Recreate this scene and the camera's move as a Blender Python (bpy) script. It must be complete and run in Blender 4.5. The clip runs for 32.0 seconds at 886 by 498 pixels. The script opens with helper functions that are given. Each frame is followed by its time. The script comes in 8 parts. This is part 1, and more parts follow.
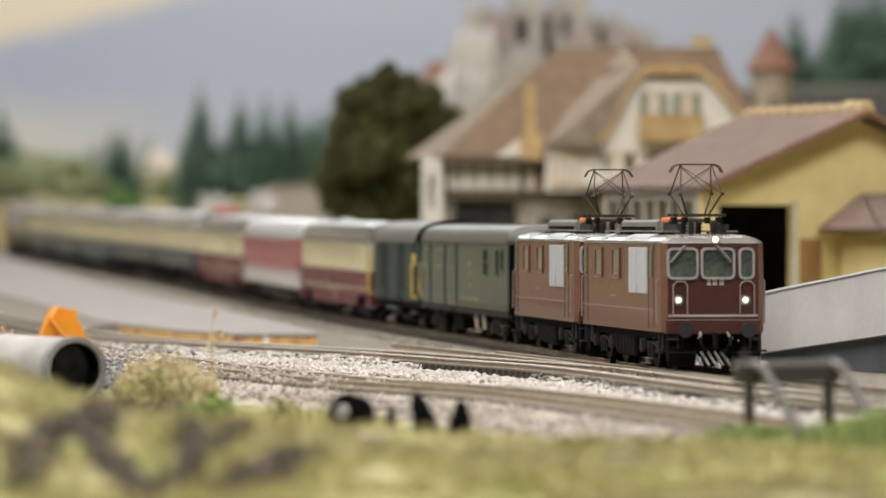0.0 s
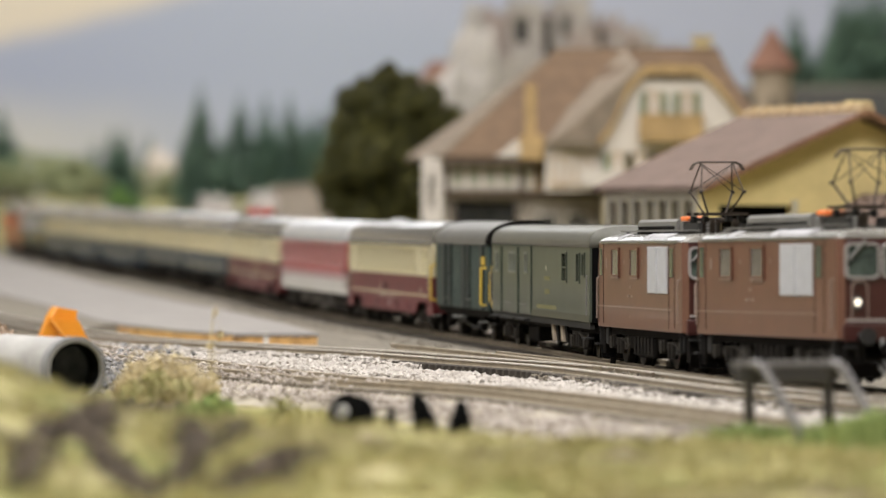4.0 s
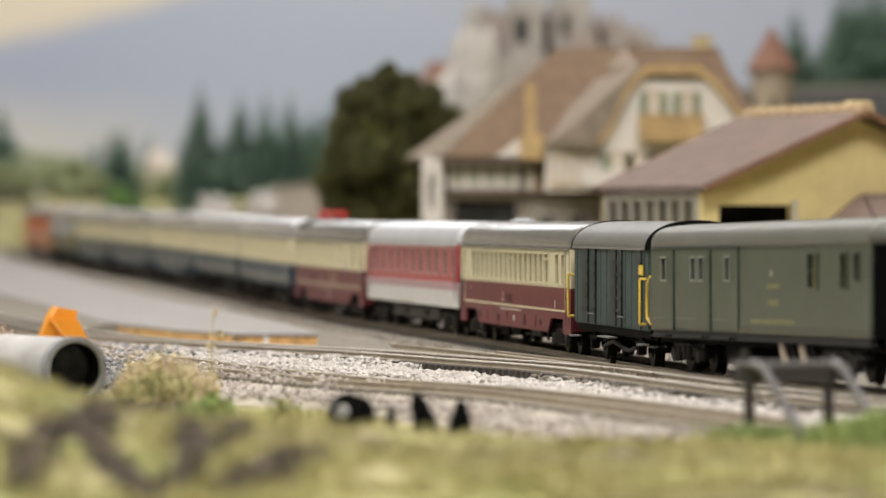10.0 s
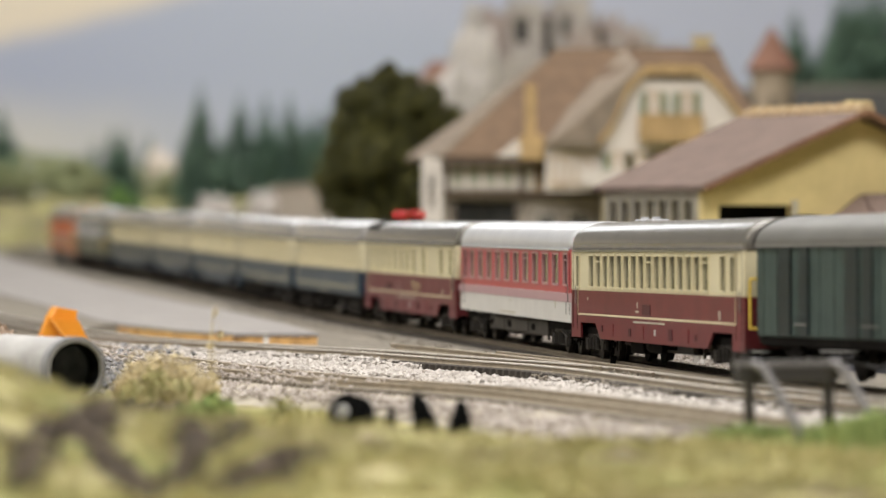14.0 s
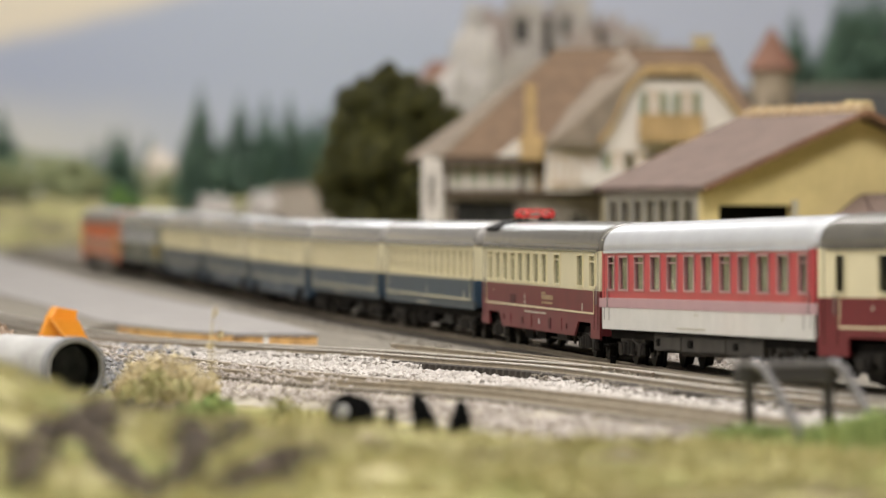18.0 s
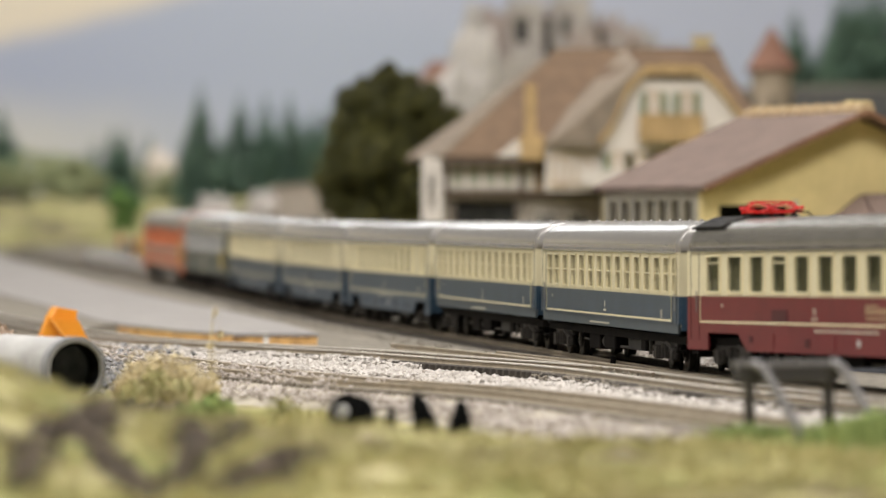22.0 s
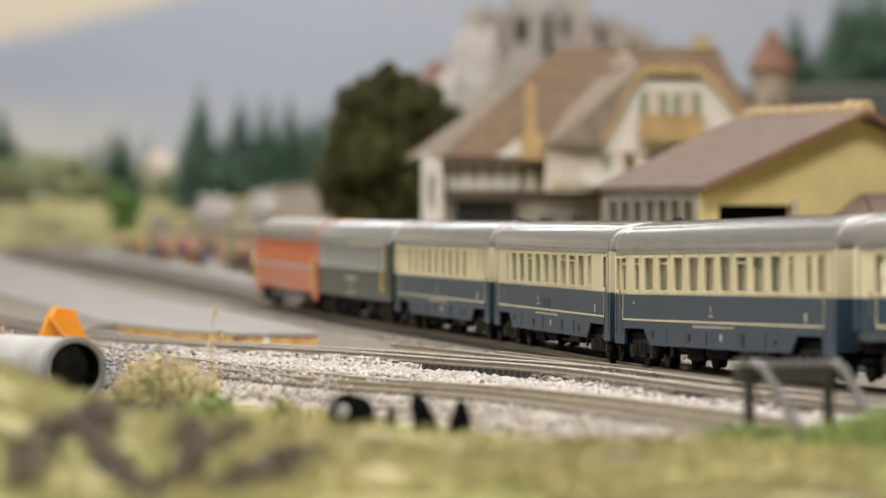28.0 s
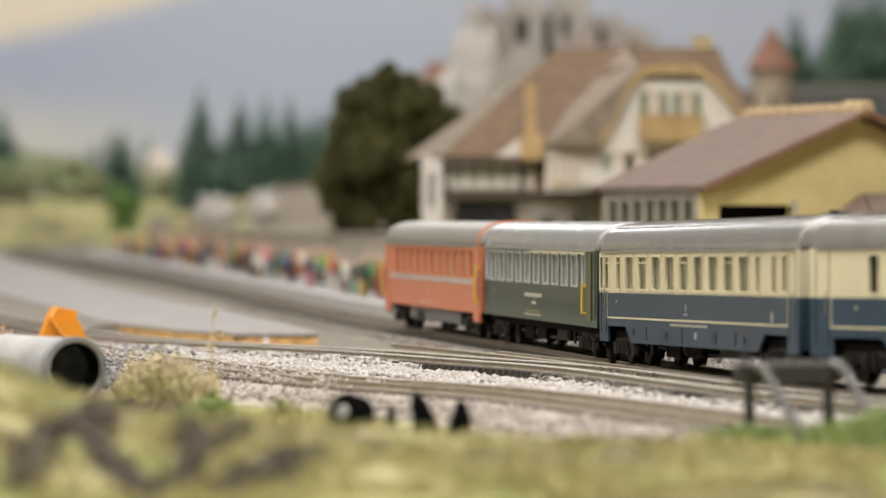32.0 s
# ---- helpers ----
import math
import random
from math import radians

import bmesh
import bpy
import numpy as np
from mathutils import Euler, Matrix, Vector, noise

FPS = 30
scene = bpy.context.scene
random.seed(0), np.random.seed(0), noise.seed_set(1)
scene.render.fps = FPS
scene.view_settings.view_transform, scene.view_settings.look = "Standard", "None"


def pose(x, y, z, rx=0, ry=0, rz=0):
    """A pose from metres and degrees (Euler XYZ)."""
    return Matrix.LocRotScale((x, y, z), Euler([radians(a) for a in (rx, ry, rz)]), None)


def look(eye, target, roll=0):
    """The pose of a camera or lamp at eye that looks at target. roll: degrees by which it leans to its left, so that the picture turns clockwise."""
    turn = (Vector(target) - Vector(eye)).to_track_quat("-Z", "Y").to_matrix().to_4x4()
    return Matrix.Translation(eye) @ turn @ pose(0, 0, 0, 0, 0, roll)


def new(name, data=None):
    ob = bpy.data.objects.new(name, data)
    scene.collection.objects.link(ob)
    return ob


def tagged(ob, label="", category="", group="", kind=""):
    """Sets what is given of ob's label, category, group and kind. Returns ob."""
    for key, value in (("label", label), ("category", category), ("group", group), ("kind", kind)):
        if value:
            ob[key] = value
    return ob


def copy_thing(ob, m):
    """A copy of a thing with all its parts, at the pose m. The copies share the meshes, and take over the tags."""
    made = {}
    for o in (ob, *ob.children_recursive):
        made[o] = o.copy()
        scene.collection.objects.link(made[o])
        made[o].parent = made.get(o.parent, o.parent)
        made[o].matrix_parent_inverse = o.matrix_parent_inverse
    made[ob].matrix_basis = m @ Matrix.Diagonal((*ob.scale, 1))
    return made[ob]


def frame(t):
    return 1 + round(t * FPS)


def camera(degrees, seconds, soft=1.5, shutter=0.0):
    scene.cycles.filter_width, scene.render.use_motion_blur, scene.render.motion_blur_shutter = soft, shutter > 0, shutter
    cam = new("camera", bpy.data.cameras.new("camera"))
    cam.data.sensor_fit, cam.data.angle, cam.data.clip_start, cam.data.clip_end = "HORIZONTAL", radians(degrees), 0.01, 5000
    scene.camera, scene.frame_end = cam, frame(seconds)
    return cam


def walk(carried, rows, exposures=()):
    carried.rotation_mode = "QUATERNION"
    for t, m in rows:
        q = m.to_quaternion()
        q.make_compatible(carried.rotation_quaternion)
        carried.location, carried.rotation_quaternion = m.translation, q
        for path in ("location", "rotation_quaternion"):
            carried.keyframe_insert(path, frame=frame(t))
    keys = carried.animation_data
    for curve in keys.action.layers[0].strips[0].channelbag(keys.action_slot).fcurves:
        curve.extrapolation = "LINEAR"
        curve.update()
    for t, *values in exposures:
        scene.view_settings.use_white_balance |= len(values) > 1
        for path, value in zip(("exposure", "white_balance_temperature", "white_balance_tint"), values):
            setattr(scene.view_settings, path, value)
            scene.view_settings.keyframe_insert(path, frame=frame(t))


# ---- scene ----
# A model railway at 1:87 in a hall: true (miniature) sizes in metres, rail tops at z = 0.
cam = camera(9.77, 32.0, soft=1.5)
EYE = pose(0, 0, 0.0482, 90 - 0.3264, 0, 0)
walk(cam, [(0, EYE), (32.0, EYE)])
cam.data.dof.use_dof = True
cam.data.dof.focus_distance = 1.76
cam.data.dof.aperture_fstop = 23.5

# ---------------------------------------------------------------- light
world = bpy.data.worlds.new("hall")
scene.world = world
world.use_nodes = True
world.node_tree.nodes["Background"].inputs[0].default_value = (0.9, 0.95, 1.0, 1)
world.node_tree.nodes["Background"].inputs[1].default_value = 0.02
scene.view_settings.exposure = 0.0


def hall_lamp(x, y, z, sx, sy, watts, target=None, colour=(1.0, 0.972, 0.955)):
    d = bpy.data.lights.new("hall_lamp", "AREA")
    d.shape, d.size, d.size_y, d.energy, d.color = "RECTANGLE", sx, sy, watts, colour
    ob = new("hall_lamp", d)
    ob.matrix_world = look((x, y, z), target or (x, y + 0.001, 0))
    return ob


hall_lamp(-1.25, 1.4, 1.95, 0.6, 2.6, 86, (-0.05, 1.6, 0))
hall_lamp(0.40, 0.45, 1.95, 2.4, 0.6, 69, (0.1, 1.0, 0))
hall_lamp(-0.25, 3.3, 1.95, 2.6, 0.5, 37, (0.05, 3.4, 0))
hall_lamp(-0.2, 5.2, 1.95, 2.8, 0.5, 39, (0.1, 5.6, 0))
hall_lamp(-0.45, 7.3, 1.95, 2.6, 0.5, 57, (-0.2, 8.5, 0))
# unseen lamp in the end wall above the backdrop, added for the roofs' highlight
hall_lamp(-0.62, 10.44, 1.60, 0.70, 1.05, 9, (-0.1, 2.0, 0.4), (0.96, 0.98, 1.0))

# ---------------------------------------------------------------- materials
MATS = {}


def mat(name, colour, rough=0.6, metal=0.0, var=0.12, scale=60.0, bump=0.0, bscale=None, coat=0.0, rnd=0.0, second=None, spec=0.5):
    """A procedural surface: base colour varied by two noises, fine relief, and by object where rnd is set."""
    if name in MATS:
        return MATS[name]
    m = bpy.data.materials.new(name)
    m.use_nodes = True
    nt = m.node_tree
    b = nt.nodes["Principled BSDF"]
    co = nt.nodes.new("ShaderNodeTexCoord")
    n1 = nt.nodes.new("ShaderNodeTexNoise")
    n1.inputs["Scale"].default_value, n1.inputs["Detail"].default_value = scale, 6
    n2 = nt.nodes.new("ShaderNodeTexNoise")
    n2.inputs["Scale"].default_value, n2.inputs["Detail"].default_value = scale * 9, 3
    nt.links.new(co.outputs["Object"], n1.inputs["Vector"])
    nt.links.new(co.outputs["Object"], n2.inputs["Vector"])
    add = nt.nodes.new("ShaderNodeMath")
    add.operation = "MULTIPLY_ADD"
    nt.links.new(n2.outputs["Fac"], add.inputs[0])
    add.inputs[1].default_value = 0.45
    nt.links.new(n1.outputs["Fac"], add.inputs[2])
    fac = add.outputs[0]
    if rnd:
        oi = nt.nodes.new("ShaderNodeObjectInfo")
        r = nt.nodes.new("ShaderNodeMath")
        r.operation = "MULTIPLY_ADD"
        nt.links.new(oi.outputs["Random"], r.inputs[0])
        r.inputs[1].default_value = rnd
        nt.links.new(fac, r.inputs[2])
        fac = r.outputs[0]
    ramp = nt.nodes.new("ShaderNodeValToRGB")
    lo = [max(0, c * (1 - 1.3 * var)) for c in colour]
    hi = [min(1, c * (1 + 1.3 * var)) for c in (second or colour)]
    ramp.color_ramp.elements[0].position, ramp.color_ramp.elements[1].position = 0.45, 1.0 + 0.6 * rnd
    ramp.color_ramp.elements[0].color, ramp.color_ramp.elements[1].color = (*lo, 1), (*hi, 1)
    nt.links.new(fac, ramp.inputs[0])
    nt.links.new(ramp.outputs[0], b.inputs["Base Color"])
    b.inputs["Roughness"].default_value, b.inputs["Metallic"].default_value = rough, metal
    b.inputs["Specular IOR Level"].default_value = spec
    b.inputs["Coat Weight"].default_value = coat
    if bump:
        bp = nt.nodes.new("ShaderNodeBump")
        bp.inputs["Strength"].default_value, bp.inputs["Distance"].default_value = 0.8, bump
        n3 = nt.nodes.new("ShaderNodeTexNoise")
        n3.inputs["Scale"].default_value, n3.inputs["Detail"].default_value = bscale or scale * 5, 5
        nt.links.new(co.outputs["Object"], n3.inputs["Vector"])
        nt.links.new(n3.outputs["Fac"], bp.inputs["Height"])
        nt.links.new(bp.outputs[0], b.inputs["Normal"])
    MATS[name] = m
    return m


def glass_mat(name, colour, rough=0.03):
    m = bpy.data.materials.new(name)
    m.use_nodes = True
    b = m.node_tree.nodes["Principled BSDF"]
    b.inputs["Base Color"].default_value = (*colour, 1)
    b.inputs["Transmission Weight"].default_value, b.inputs["Roughness"].default_value = 1.0, rough
    b.inputs["IOR"].default_value = 1.3
    return m


def glow_mat(name, colour, strength):
    m = bpy.data.materials.new(name)
    m.use_nodes = True
    b = m.node_tree.nodes["Principled BSDF"]
    b.inputs["Base Color"].default_value = (*colour, 1)
    b.inputs["Emission Color"].default_value, b.inputs["Emission Strength"].default_value = (*colour, 1), strength
    return m


# ---------------------------------------------------------------- mesh helpers
def thing(name, label, category, m=None, group="", kind=""):
    ob = new(name)
    ob.empty_display_size = 0.01
    if m is not None:
        ob.matrix_world = m
    return tagged(ob, label, category, group, kind)


def mesh_of(bm, name, material, smooth=False):
    me = bpy.data.meshes.new(name)
    bmesh.ops.recalc_face_normals(bm, faces=bm.faces)
    bm.to_mesh(me)
    bm.free()
    if material:
        me.materials.append(material)
    if smooth:
        for p in me.polygons:
            p.use_smooth = True
    return me


def part(name, bm, material, parent, label="", smooth=False, at=None):
    """One mesh object under a thing or a part; bm may be a bmesh or a ready mesh."""
    me = bm if isinstance(bm, bpy.types.Mesh) else mesh_of(bm, name, material, smooth)
    ob = new(name, me)
    ob.parent = parent
    if at is not None:
        ob.matrix_basis = at
    if label:
        ob["label"] = label
    return ob


def solo(name, bm, material, label, category, kind="", group="", smooth=False, at=None):
    ob = new(name, mesh_of(bm, name, material, smooth))
    if at is not None:
        ob.matrix_world = at
    return tagged(ob, label, category, group, kind)


def box(x0, x1, y0, y1, z0, z1, bm=None, bevel=0.0):
    b = bm or bmesh.new()
    vs = [b.verts.new((x, y, z)) for x in (x0, x1) for y in (y0, y1) for z in (z0, z1)]
    fs = [b.faces.new([vs[i] for i in f]) for f in ((0, 1, 3, 2), (4, 6, 7, 5), (0, 4, 5, 1), (2, 3, 7, 6), (0, 2, 6, 4), (1, 5, 7, 3))]
    if bevel:
        es = list({e for f in fs for e in f.edges})
        bmesh.ops.bevel(b, geom=es, offset=bevel, segments=2, affect="EDGES", profile=0.5)
    return b


def prism(pts, axis, a, b_, bm=None):
    """A closed outline of 2D points pushed from a to b_ along axis ('x': points are y, z; 'y': x, z; 'z': x, y)."""
    b = bm or bmesh.new()

    def put(p, d):
        return {"x": (d, p[0], p[1]), "y": (p[0], d, p[1]), "z": (p[0], p[1], d)}[axis]
    lo = [b.verts.new(put(p, a)) for p in pts]
    hi = [b.verts.new(put(p, b_)) for p in pts]
    n = len(pts)
    b.faces.new(lo[::-1])
    b.faces.new(hi)
    for i in range(n):
        b.faces.new((lo[i], lo[(i + 1) % n], hi[(i + 1) % n], hi[i]))
    return b


def rod(p, q, r, bm=None, seg=8, r2=None):
    """A round bar from p to q."""
    b = bm or bmesh.new()
    p, q = Vector(p), Vector(q)
    w = (q - p).normalized()
    u = w.orthogonal().normalized()
    v = w.cross(u)
    rings = []
    for c, rr in ((p, r), (q, r if r2 is None else r2)):
        rings.append([b.verts.new(c + rr * (math.cos(t) * u + math.sin(t) * v)) for t in [2 * math.pi * i / seg for i in range(seg)]])
    for i in range(seg):
        j = (i + 1) % seg
        b.faces.new((rings[0][i], rings[0][j], rings[1][j], rings[1][i]))
    b.faces.new(rings[0][::-1])
    b.faces.new(rings[1])
    return b


def bars(pts, r, bm=None, seg=6):
    b = bm or bmesh.new()
    for p, q in zip(pts, pts[1:]):
        rod(p, q, r, b, seg)
    return b


def ribbon(path, profile, bm=None, closed=True):
    """Sweeps a profile of (side, z) points along a path of (x, y, heading) rows; side is to the right of the way."""
    b = bm or bmesh.new()
    prev = None
    for x, y, h in path:
        ring = [b.verts.new((x + math.sin(h) * s, y - math.cos(h) * s, z)) for s, z in profile]
        if prev:
            n = len(ring)
            for i in range(n if closed else n - 1):
                j = (i + 1) % n
                b.faces.new((prev[i], prev[j], ring[j], ring[i]))
        elif closed:
            b.faces.new(ring)
        prev = ring
    if closed:
        b.faces.new(prev[::-1])
    return b


def hose(pts, r, seg=7):
    """One bent round bar through the points."""
    b = bmesh.new()
    pts = [Vector(p) for p in pts]
    prev = None
    for i, p in enumerate(pts):
        w = (pts[min(i + 1, len(pts) - 1)] - pts[max(i - 1, 0)]).normalized()
        u = w.cross(Vector((0.13, 0.21, 0.97))).normalized()
        v = w.cross(u)
        ring = [b.verts.new(p + r * (math.cos(t) * u + math.sin(t) * v)) for t in [2 * math.pi * k / seg for k in range(seg)]]
        if prev:
            for k in range(seg):
                b.faces.new((prev[k], prev[(k + 1) % seg], ring[(k + 1) % seg], ring[k]))
        else:
            b.faces.new(ring[::-1])
        prev = ring
    b.faces.new(prev)
    return b


def fbm(x, y, s=1.0):
    return noise.fractal(Vector((x * s, y * s, 0.37)), 0.8, 2.1, 4)


# ---------------------------------------------------------------- the line of the main track
BEND_S = [-4.0 + 0.2 * i for i in range(25)]
BEND_K = [0.0, 0.35, 0.25, 0.16, 0.07, -0.04, -0.05, 0.02, 0.1, 0.03, -0.13, -0.02, 0.02, -0.1, 0.11, -0.06, 0.04, -0.0, -0.06, -0.04, 0.23, 0.65, 1.45, 0.6, 0.0]
LINE_S = np.arange(-5.0, 4.2, 0.01)
_k = np.interp(LINE_S, BEND_S, BEND_K)
_h = np.concatenate([[0], np.cumsum((_k[1:] + _k[:-1]) / 2 * 0.01)])
_o = int(np.argmin(abs(LINE_S)))
LINE_H = _h - _h[_o] + radians(-81.67)
LINE_X = np.concatenate([[0], np.cumsum(np.cos((LINE_H[1:] + LINE_H[:-1]) / 2) * 0.01)])
LINE_Y = np.concatenate([[0], np.cumsum(np.sin((LINE_H[1:] + LINE_H[:-1]) / 2) * 0.01)])
LINE_X = LINE_X - LINE_X[_o] + 0.0800
LINE_Y = LINE_Y - LINE_Y[_o] + 1.6848


def on_line(s):
    return np.interp(s, LINE_S, LINE_X), np.interp(s, LINE_S, LINE_Y), np.interp(s, LINE_S, LINE_H)


def grade(y):
    """How far the layout has climbed at the depth y: flat in front, a gentle ramp to the back."""
    d = min(y, 5.3) - 2.4
    if d < 0:
        return 0.0
    return 0.00625 * d * d if d < 0.56 else 0.007 * (d - 0.28)


def graded(b):
    for v in b.verts:
        v.co.z += grade(v.co.y)
    return b


def rise(s):
    return (0.0107 * max(s, 0) if s < 0.4 else 0.0043) + grade(on_line(s)[1])


def line_path(s0, s1, step=0.03, side=0.0):
    out = []
    for s in np.arange(s0, s1 + 1e-6, step):
        x, y, h = on_line(s)
        out.append((x + math.sin(h) * side, y - math.cos(h) * side, h))
    return out


# speed of the train, and the way it has gone
SPEED_T = [0, 3, 6, 9, 12, 15, 18, 21, 24, 27, 30, 32]
SPEED_V = [0.0479, 0.0526, 0.0593, 0.0673, 0.0740, 0.0852, 0.1052, 0.1208, 0.1270, 0.1310, 0.1420, 0.1451]
_tt = np.arange(0, 32.01, 0.05)
_vv = np.interp(_tt, SPEED_T, SPEED_V)
_qq = np.concatenate([[0], np.cumsum((_vv[1:] + _vv[:-1]) / 2 * 0.05)])


def gone(t):
    return float(np.interp(t, _tt, _qq))


def car_pose(centre, half, t):
    """The pose of a vehicle whose pivots, half metres from its middle, stand on the line."""
    s = centre + gone(t)
    ax, ay, _ = on_line(s + half)
    bx, by, _ = on_line(s - half)
    za, zb = rise(s + half), rise(s - half)
    m = Matrix.Translation(((ax + bx) / 2, (ay + by) / 2, (za + zb) / 2))
    return m @ Matrix.Rotation(math.atan2(ay - by, ax - bx), 4, "Z") @ Matrix.Rotation(-math.atan2(za - zb, 2 * half), 4, "Y")


TRAIN = []      # (thing, centre, half)
WHEELS = []     # (wheelset, x on its bogie, radius)

# ---------------------------------------------------------------- paints
CREAM = mat("cream_paint", (0.62, 0.555, 0.365), 0.36, var=0.05, scale=80, coat=0.1)
BLUE = mat("steel_blue_paint", (0.024, 0.047, 0.074), 0.42, var=0.18, scale=70, coat=0.05, spec=0.38)
BLUEGREY = mat("grey_blue_sill_paint", (0.052, 0.068, 0.080), 0.5, var=0.14, scale=90)
NAVY = mat("dark_navy_hatch", (0.014, 0.024, 0.038), 0.5, var=0.2, scale=90)
DEEPRED = mat("deep_red_hatch", (0.062, 0.011, 0.013), 0.6, var=0.15, scale=90)
WINE = mat("wine_red_paint", (0.128, 0.0185, 0.022), 0.46, var=0.16, scale=70, coat=0.05, spec=0.35)
RED = mat("signal_red_paint", (0.45, 0.052, 0.062), 0.4, var=0.06, scale=90, coat=0.1)
WHITE = mat("light_grey_paint", (0.60, 0.58, 0.54), 0.42, var=0.06, scale=90, coat=0.1)
PINKGREY = mat("mauve_grey_paint", (0.42, 0.26, 0.27), 0.45, var=0.06, scale=90)
DGREEN = mat("dark_green_paint", (0.030, 0.046, 0.033), 0.42, var=0.14, scale=90, coat=0.15)
OLIVE = mat("olive_green_paint", (0.060, 0.071, 0.052), 0.42, var=0.13, scale=90, coat=0.15)
TEALGREY = mat("blue_green_plank_paint", (0.043, 0.064, 0.057), 0.55, var=0.16, scale=140, spec=0.3)
ORANGE = mat("orange_paint", (0.60, 0.185, 0.085), 0.42, var=0.07, scale=90, coat=0.1)
BROWN = mat("red_brown_paint", (0.138, 0.062, 0.039), 0.40, var=0.10, scale=70, coat=0.12)
MAROON = mat("shaded_front_maroon", (0.066, 0.022, 0.019), 0.3, var=0.12, scale=70, coat=0.12)
SILVER = mat("silver_line", (0.55, 0.54, 0.52), 0.4, metal=0.3, var=0.08, scale=120)
ROOFGREY = mat("aluminium_grey_roof", (0.29, 0.275, 0.258), 0.23, metal=0.3, var=0.10, scale=60, coat=0.15)
ROOFDARK = mat("umbra_grey_roof", (0.155, 0.145, 0.128), 0.26, metal=0.25, var=0.12, scale=60, coat=0.15)
ROOFWHITE = mat("white_roof", (0.47, 0.475, 0.49), 0.26, var=0.06, scale=60)
ROOFSIL = mat("silver_grey_roof", (0.34, 0.335, 0.32), 0.26, metal=0.3, var=0.08, scale=60)
BLACK = mat("black_underframe", (0.0022, 0.002, 0.0018), 0.8, var=0.4, scale=140, second=(0.0075, 0.006, 0.005), spec=0.1)
FRAMEBLACK = mat("oily_black_frame", (0.0025, 0.002, 0.0018), 0.55, var=0.3, scale=420, second=(0.019, 0.0155, 0.012), spec=0.25)
RUBBER = mat("black_rubber", (0.0035, 0.0035, 0.0035), 0.9, var=0.3, scale=200, spec=0.06)
DARKGREY = mat("dark_grey_box", (0.015, 0.014, 0.013), 0.65, var=0.3, scale=140)
SOOTBOX = mat("sooty_brown_box", (0.042, 0.036, 0.029), 0.7, var=0.35, scale=120)
MIDGREY = mat("mid_grey_plastic", (0.17, 0.165, 0.155), 0.55, var=0.12, scale=120)
WHEELSTEEL = mat("wheel_steel", (0.018, 0.015, 0.012), 0.5, metal=0.5, var=0.3, scale=200)
YELLOW = mat("yellow_paint", (0.66, 0.46, 0.06), 0.45, var=0.06, scale=120)
GRILLE = mat("grille_light_grey", (0.53, 0.54, 0.57), 0.45, metal=0.2, var=0.06, scale=300)
LETTER = mat("faded_lettering", (0.48, 0.45, 0.36), 0.5, var=0.1, scale=300)
LETTERY = mat("yellow_lettering", (0.19, 0.18, 0.08), 0.5, var=0.15, scale=400)
INNER = mat("coach_interior", (0.34, 0.27, 0.15), 0.7, var=0.25, scale=90)
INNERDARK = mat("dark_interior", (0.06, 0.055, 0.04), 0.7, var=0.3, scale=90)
INNERPALE = mat("pale_curtains", (0.55, 0.47, 0.30), 0.7, var=0.15, scale=120)
INNERGREY = mat("grey_blinds", (0.42, 0.40, 0.38), 0.7, var=0.15, scale=120)
INSUL = mat("orange_insulator", (0.85, 0.20, 0.04), 0.4, var=0.06, scale=200)
PANRED = mat("red_pantograph", (0.60, 0.022, 0.02), 0.4, var=0.06, scale=200)
COPPER = mat("dark_bronze", (0.05, 0.038, 0.03), 0.45, metal=0.5, var=0.2, scale=200)
CURTAIN = mat("tan_curtain_cloth", (0.70, 0.60, 0.45), 0.9, var=0.16, scale=160)
DIMBLIND = mat("dim_blind_cloth", (0.15, 0.13, 0.105), 0.9, var=0.35, scale=90)
# reflecting panes of the orange coach, painted as an even grey
PANEGREY = mat("grey_pane_reflection", (0.50, 0.44, 0.40), 0.9, var=0.25, scale=120)
GLASS = glass_mat("window_glass", (0.86, 0.88, 0.86))
LAMP_ON = glow_mat("headlight_lit", (1.0, 0.90, 0.74), 1.5)
PALEFRAME = mat("pale_olive_window_frame", (0.20, 0.21, 0.175), 0.5, var=0.1, scale=200)
CABLINE = mat("pale_grey_cab_line", (0.40, 0.36, 0.34), 0.5, var=0.1, scale=200)
CABFRAME = mat("grey_window_rubber", (0.30, 0.28, 0.27), 0.5, var=0.1, scale=200)
LOCOLINE = mat("dull_pale_line", (0.27, 0.20, 0.165), 0.5, var=0.1, scale=200)
LAMP_OFF = mat("headlight_lens", (0.45, 0.43, 0.40), 0.2, var=0.1, scale=200)


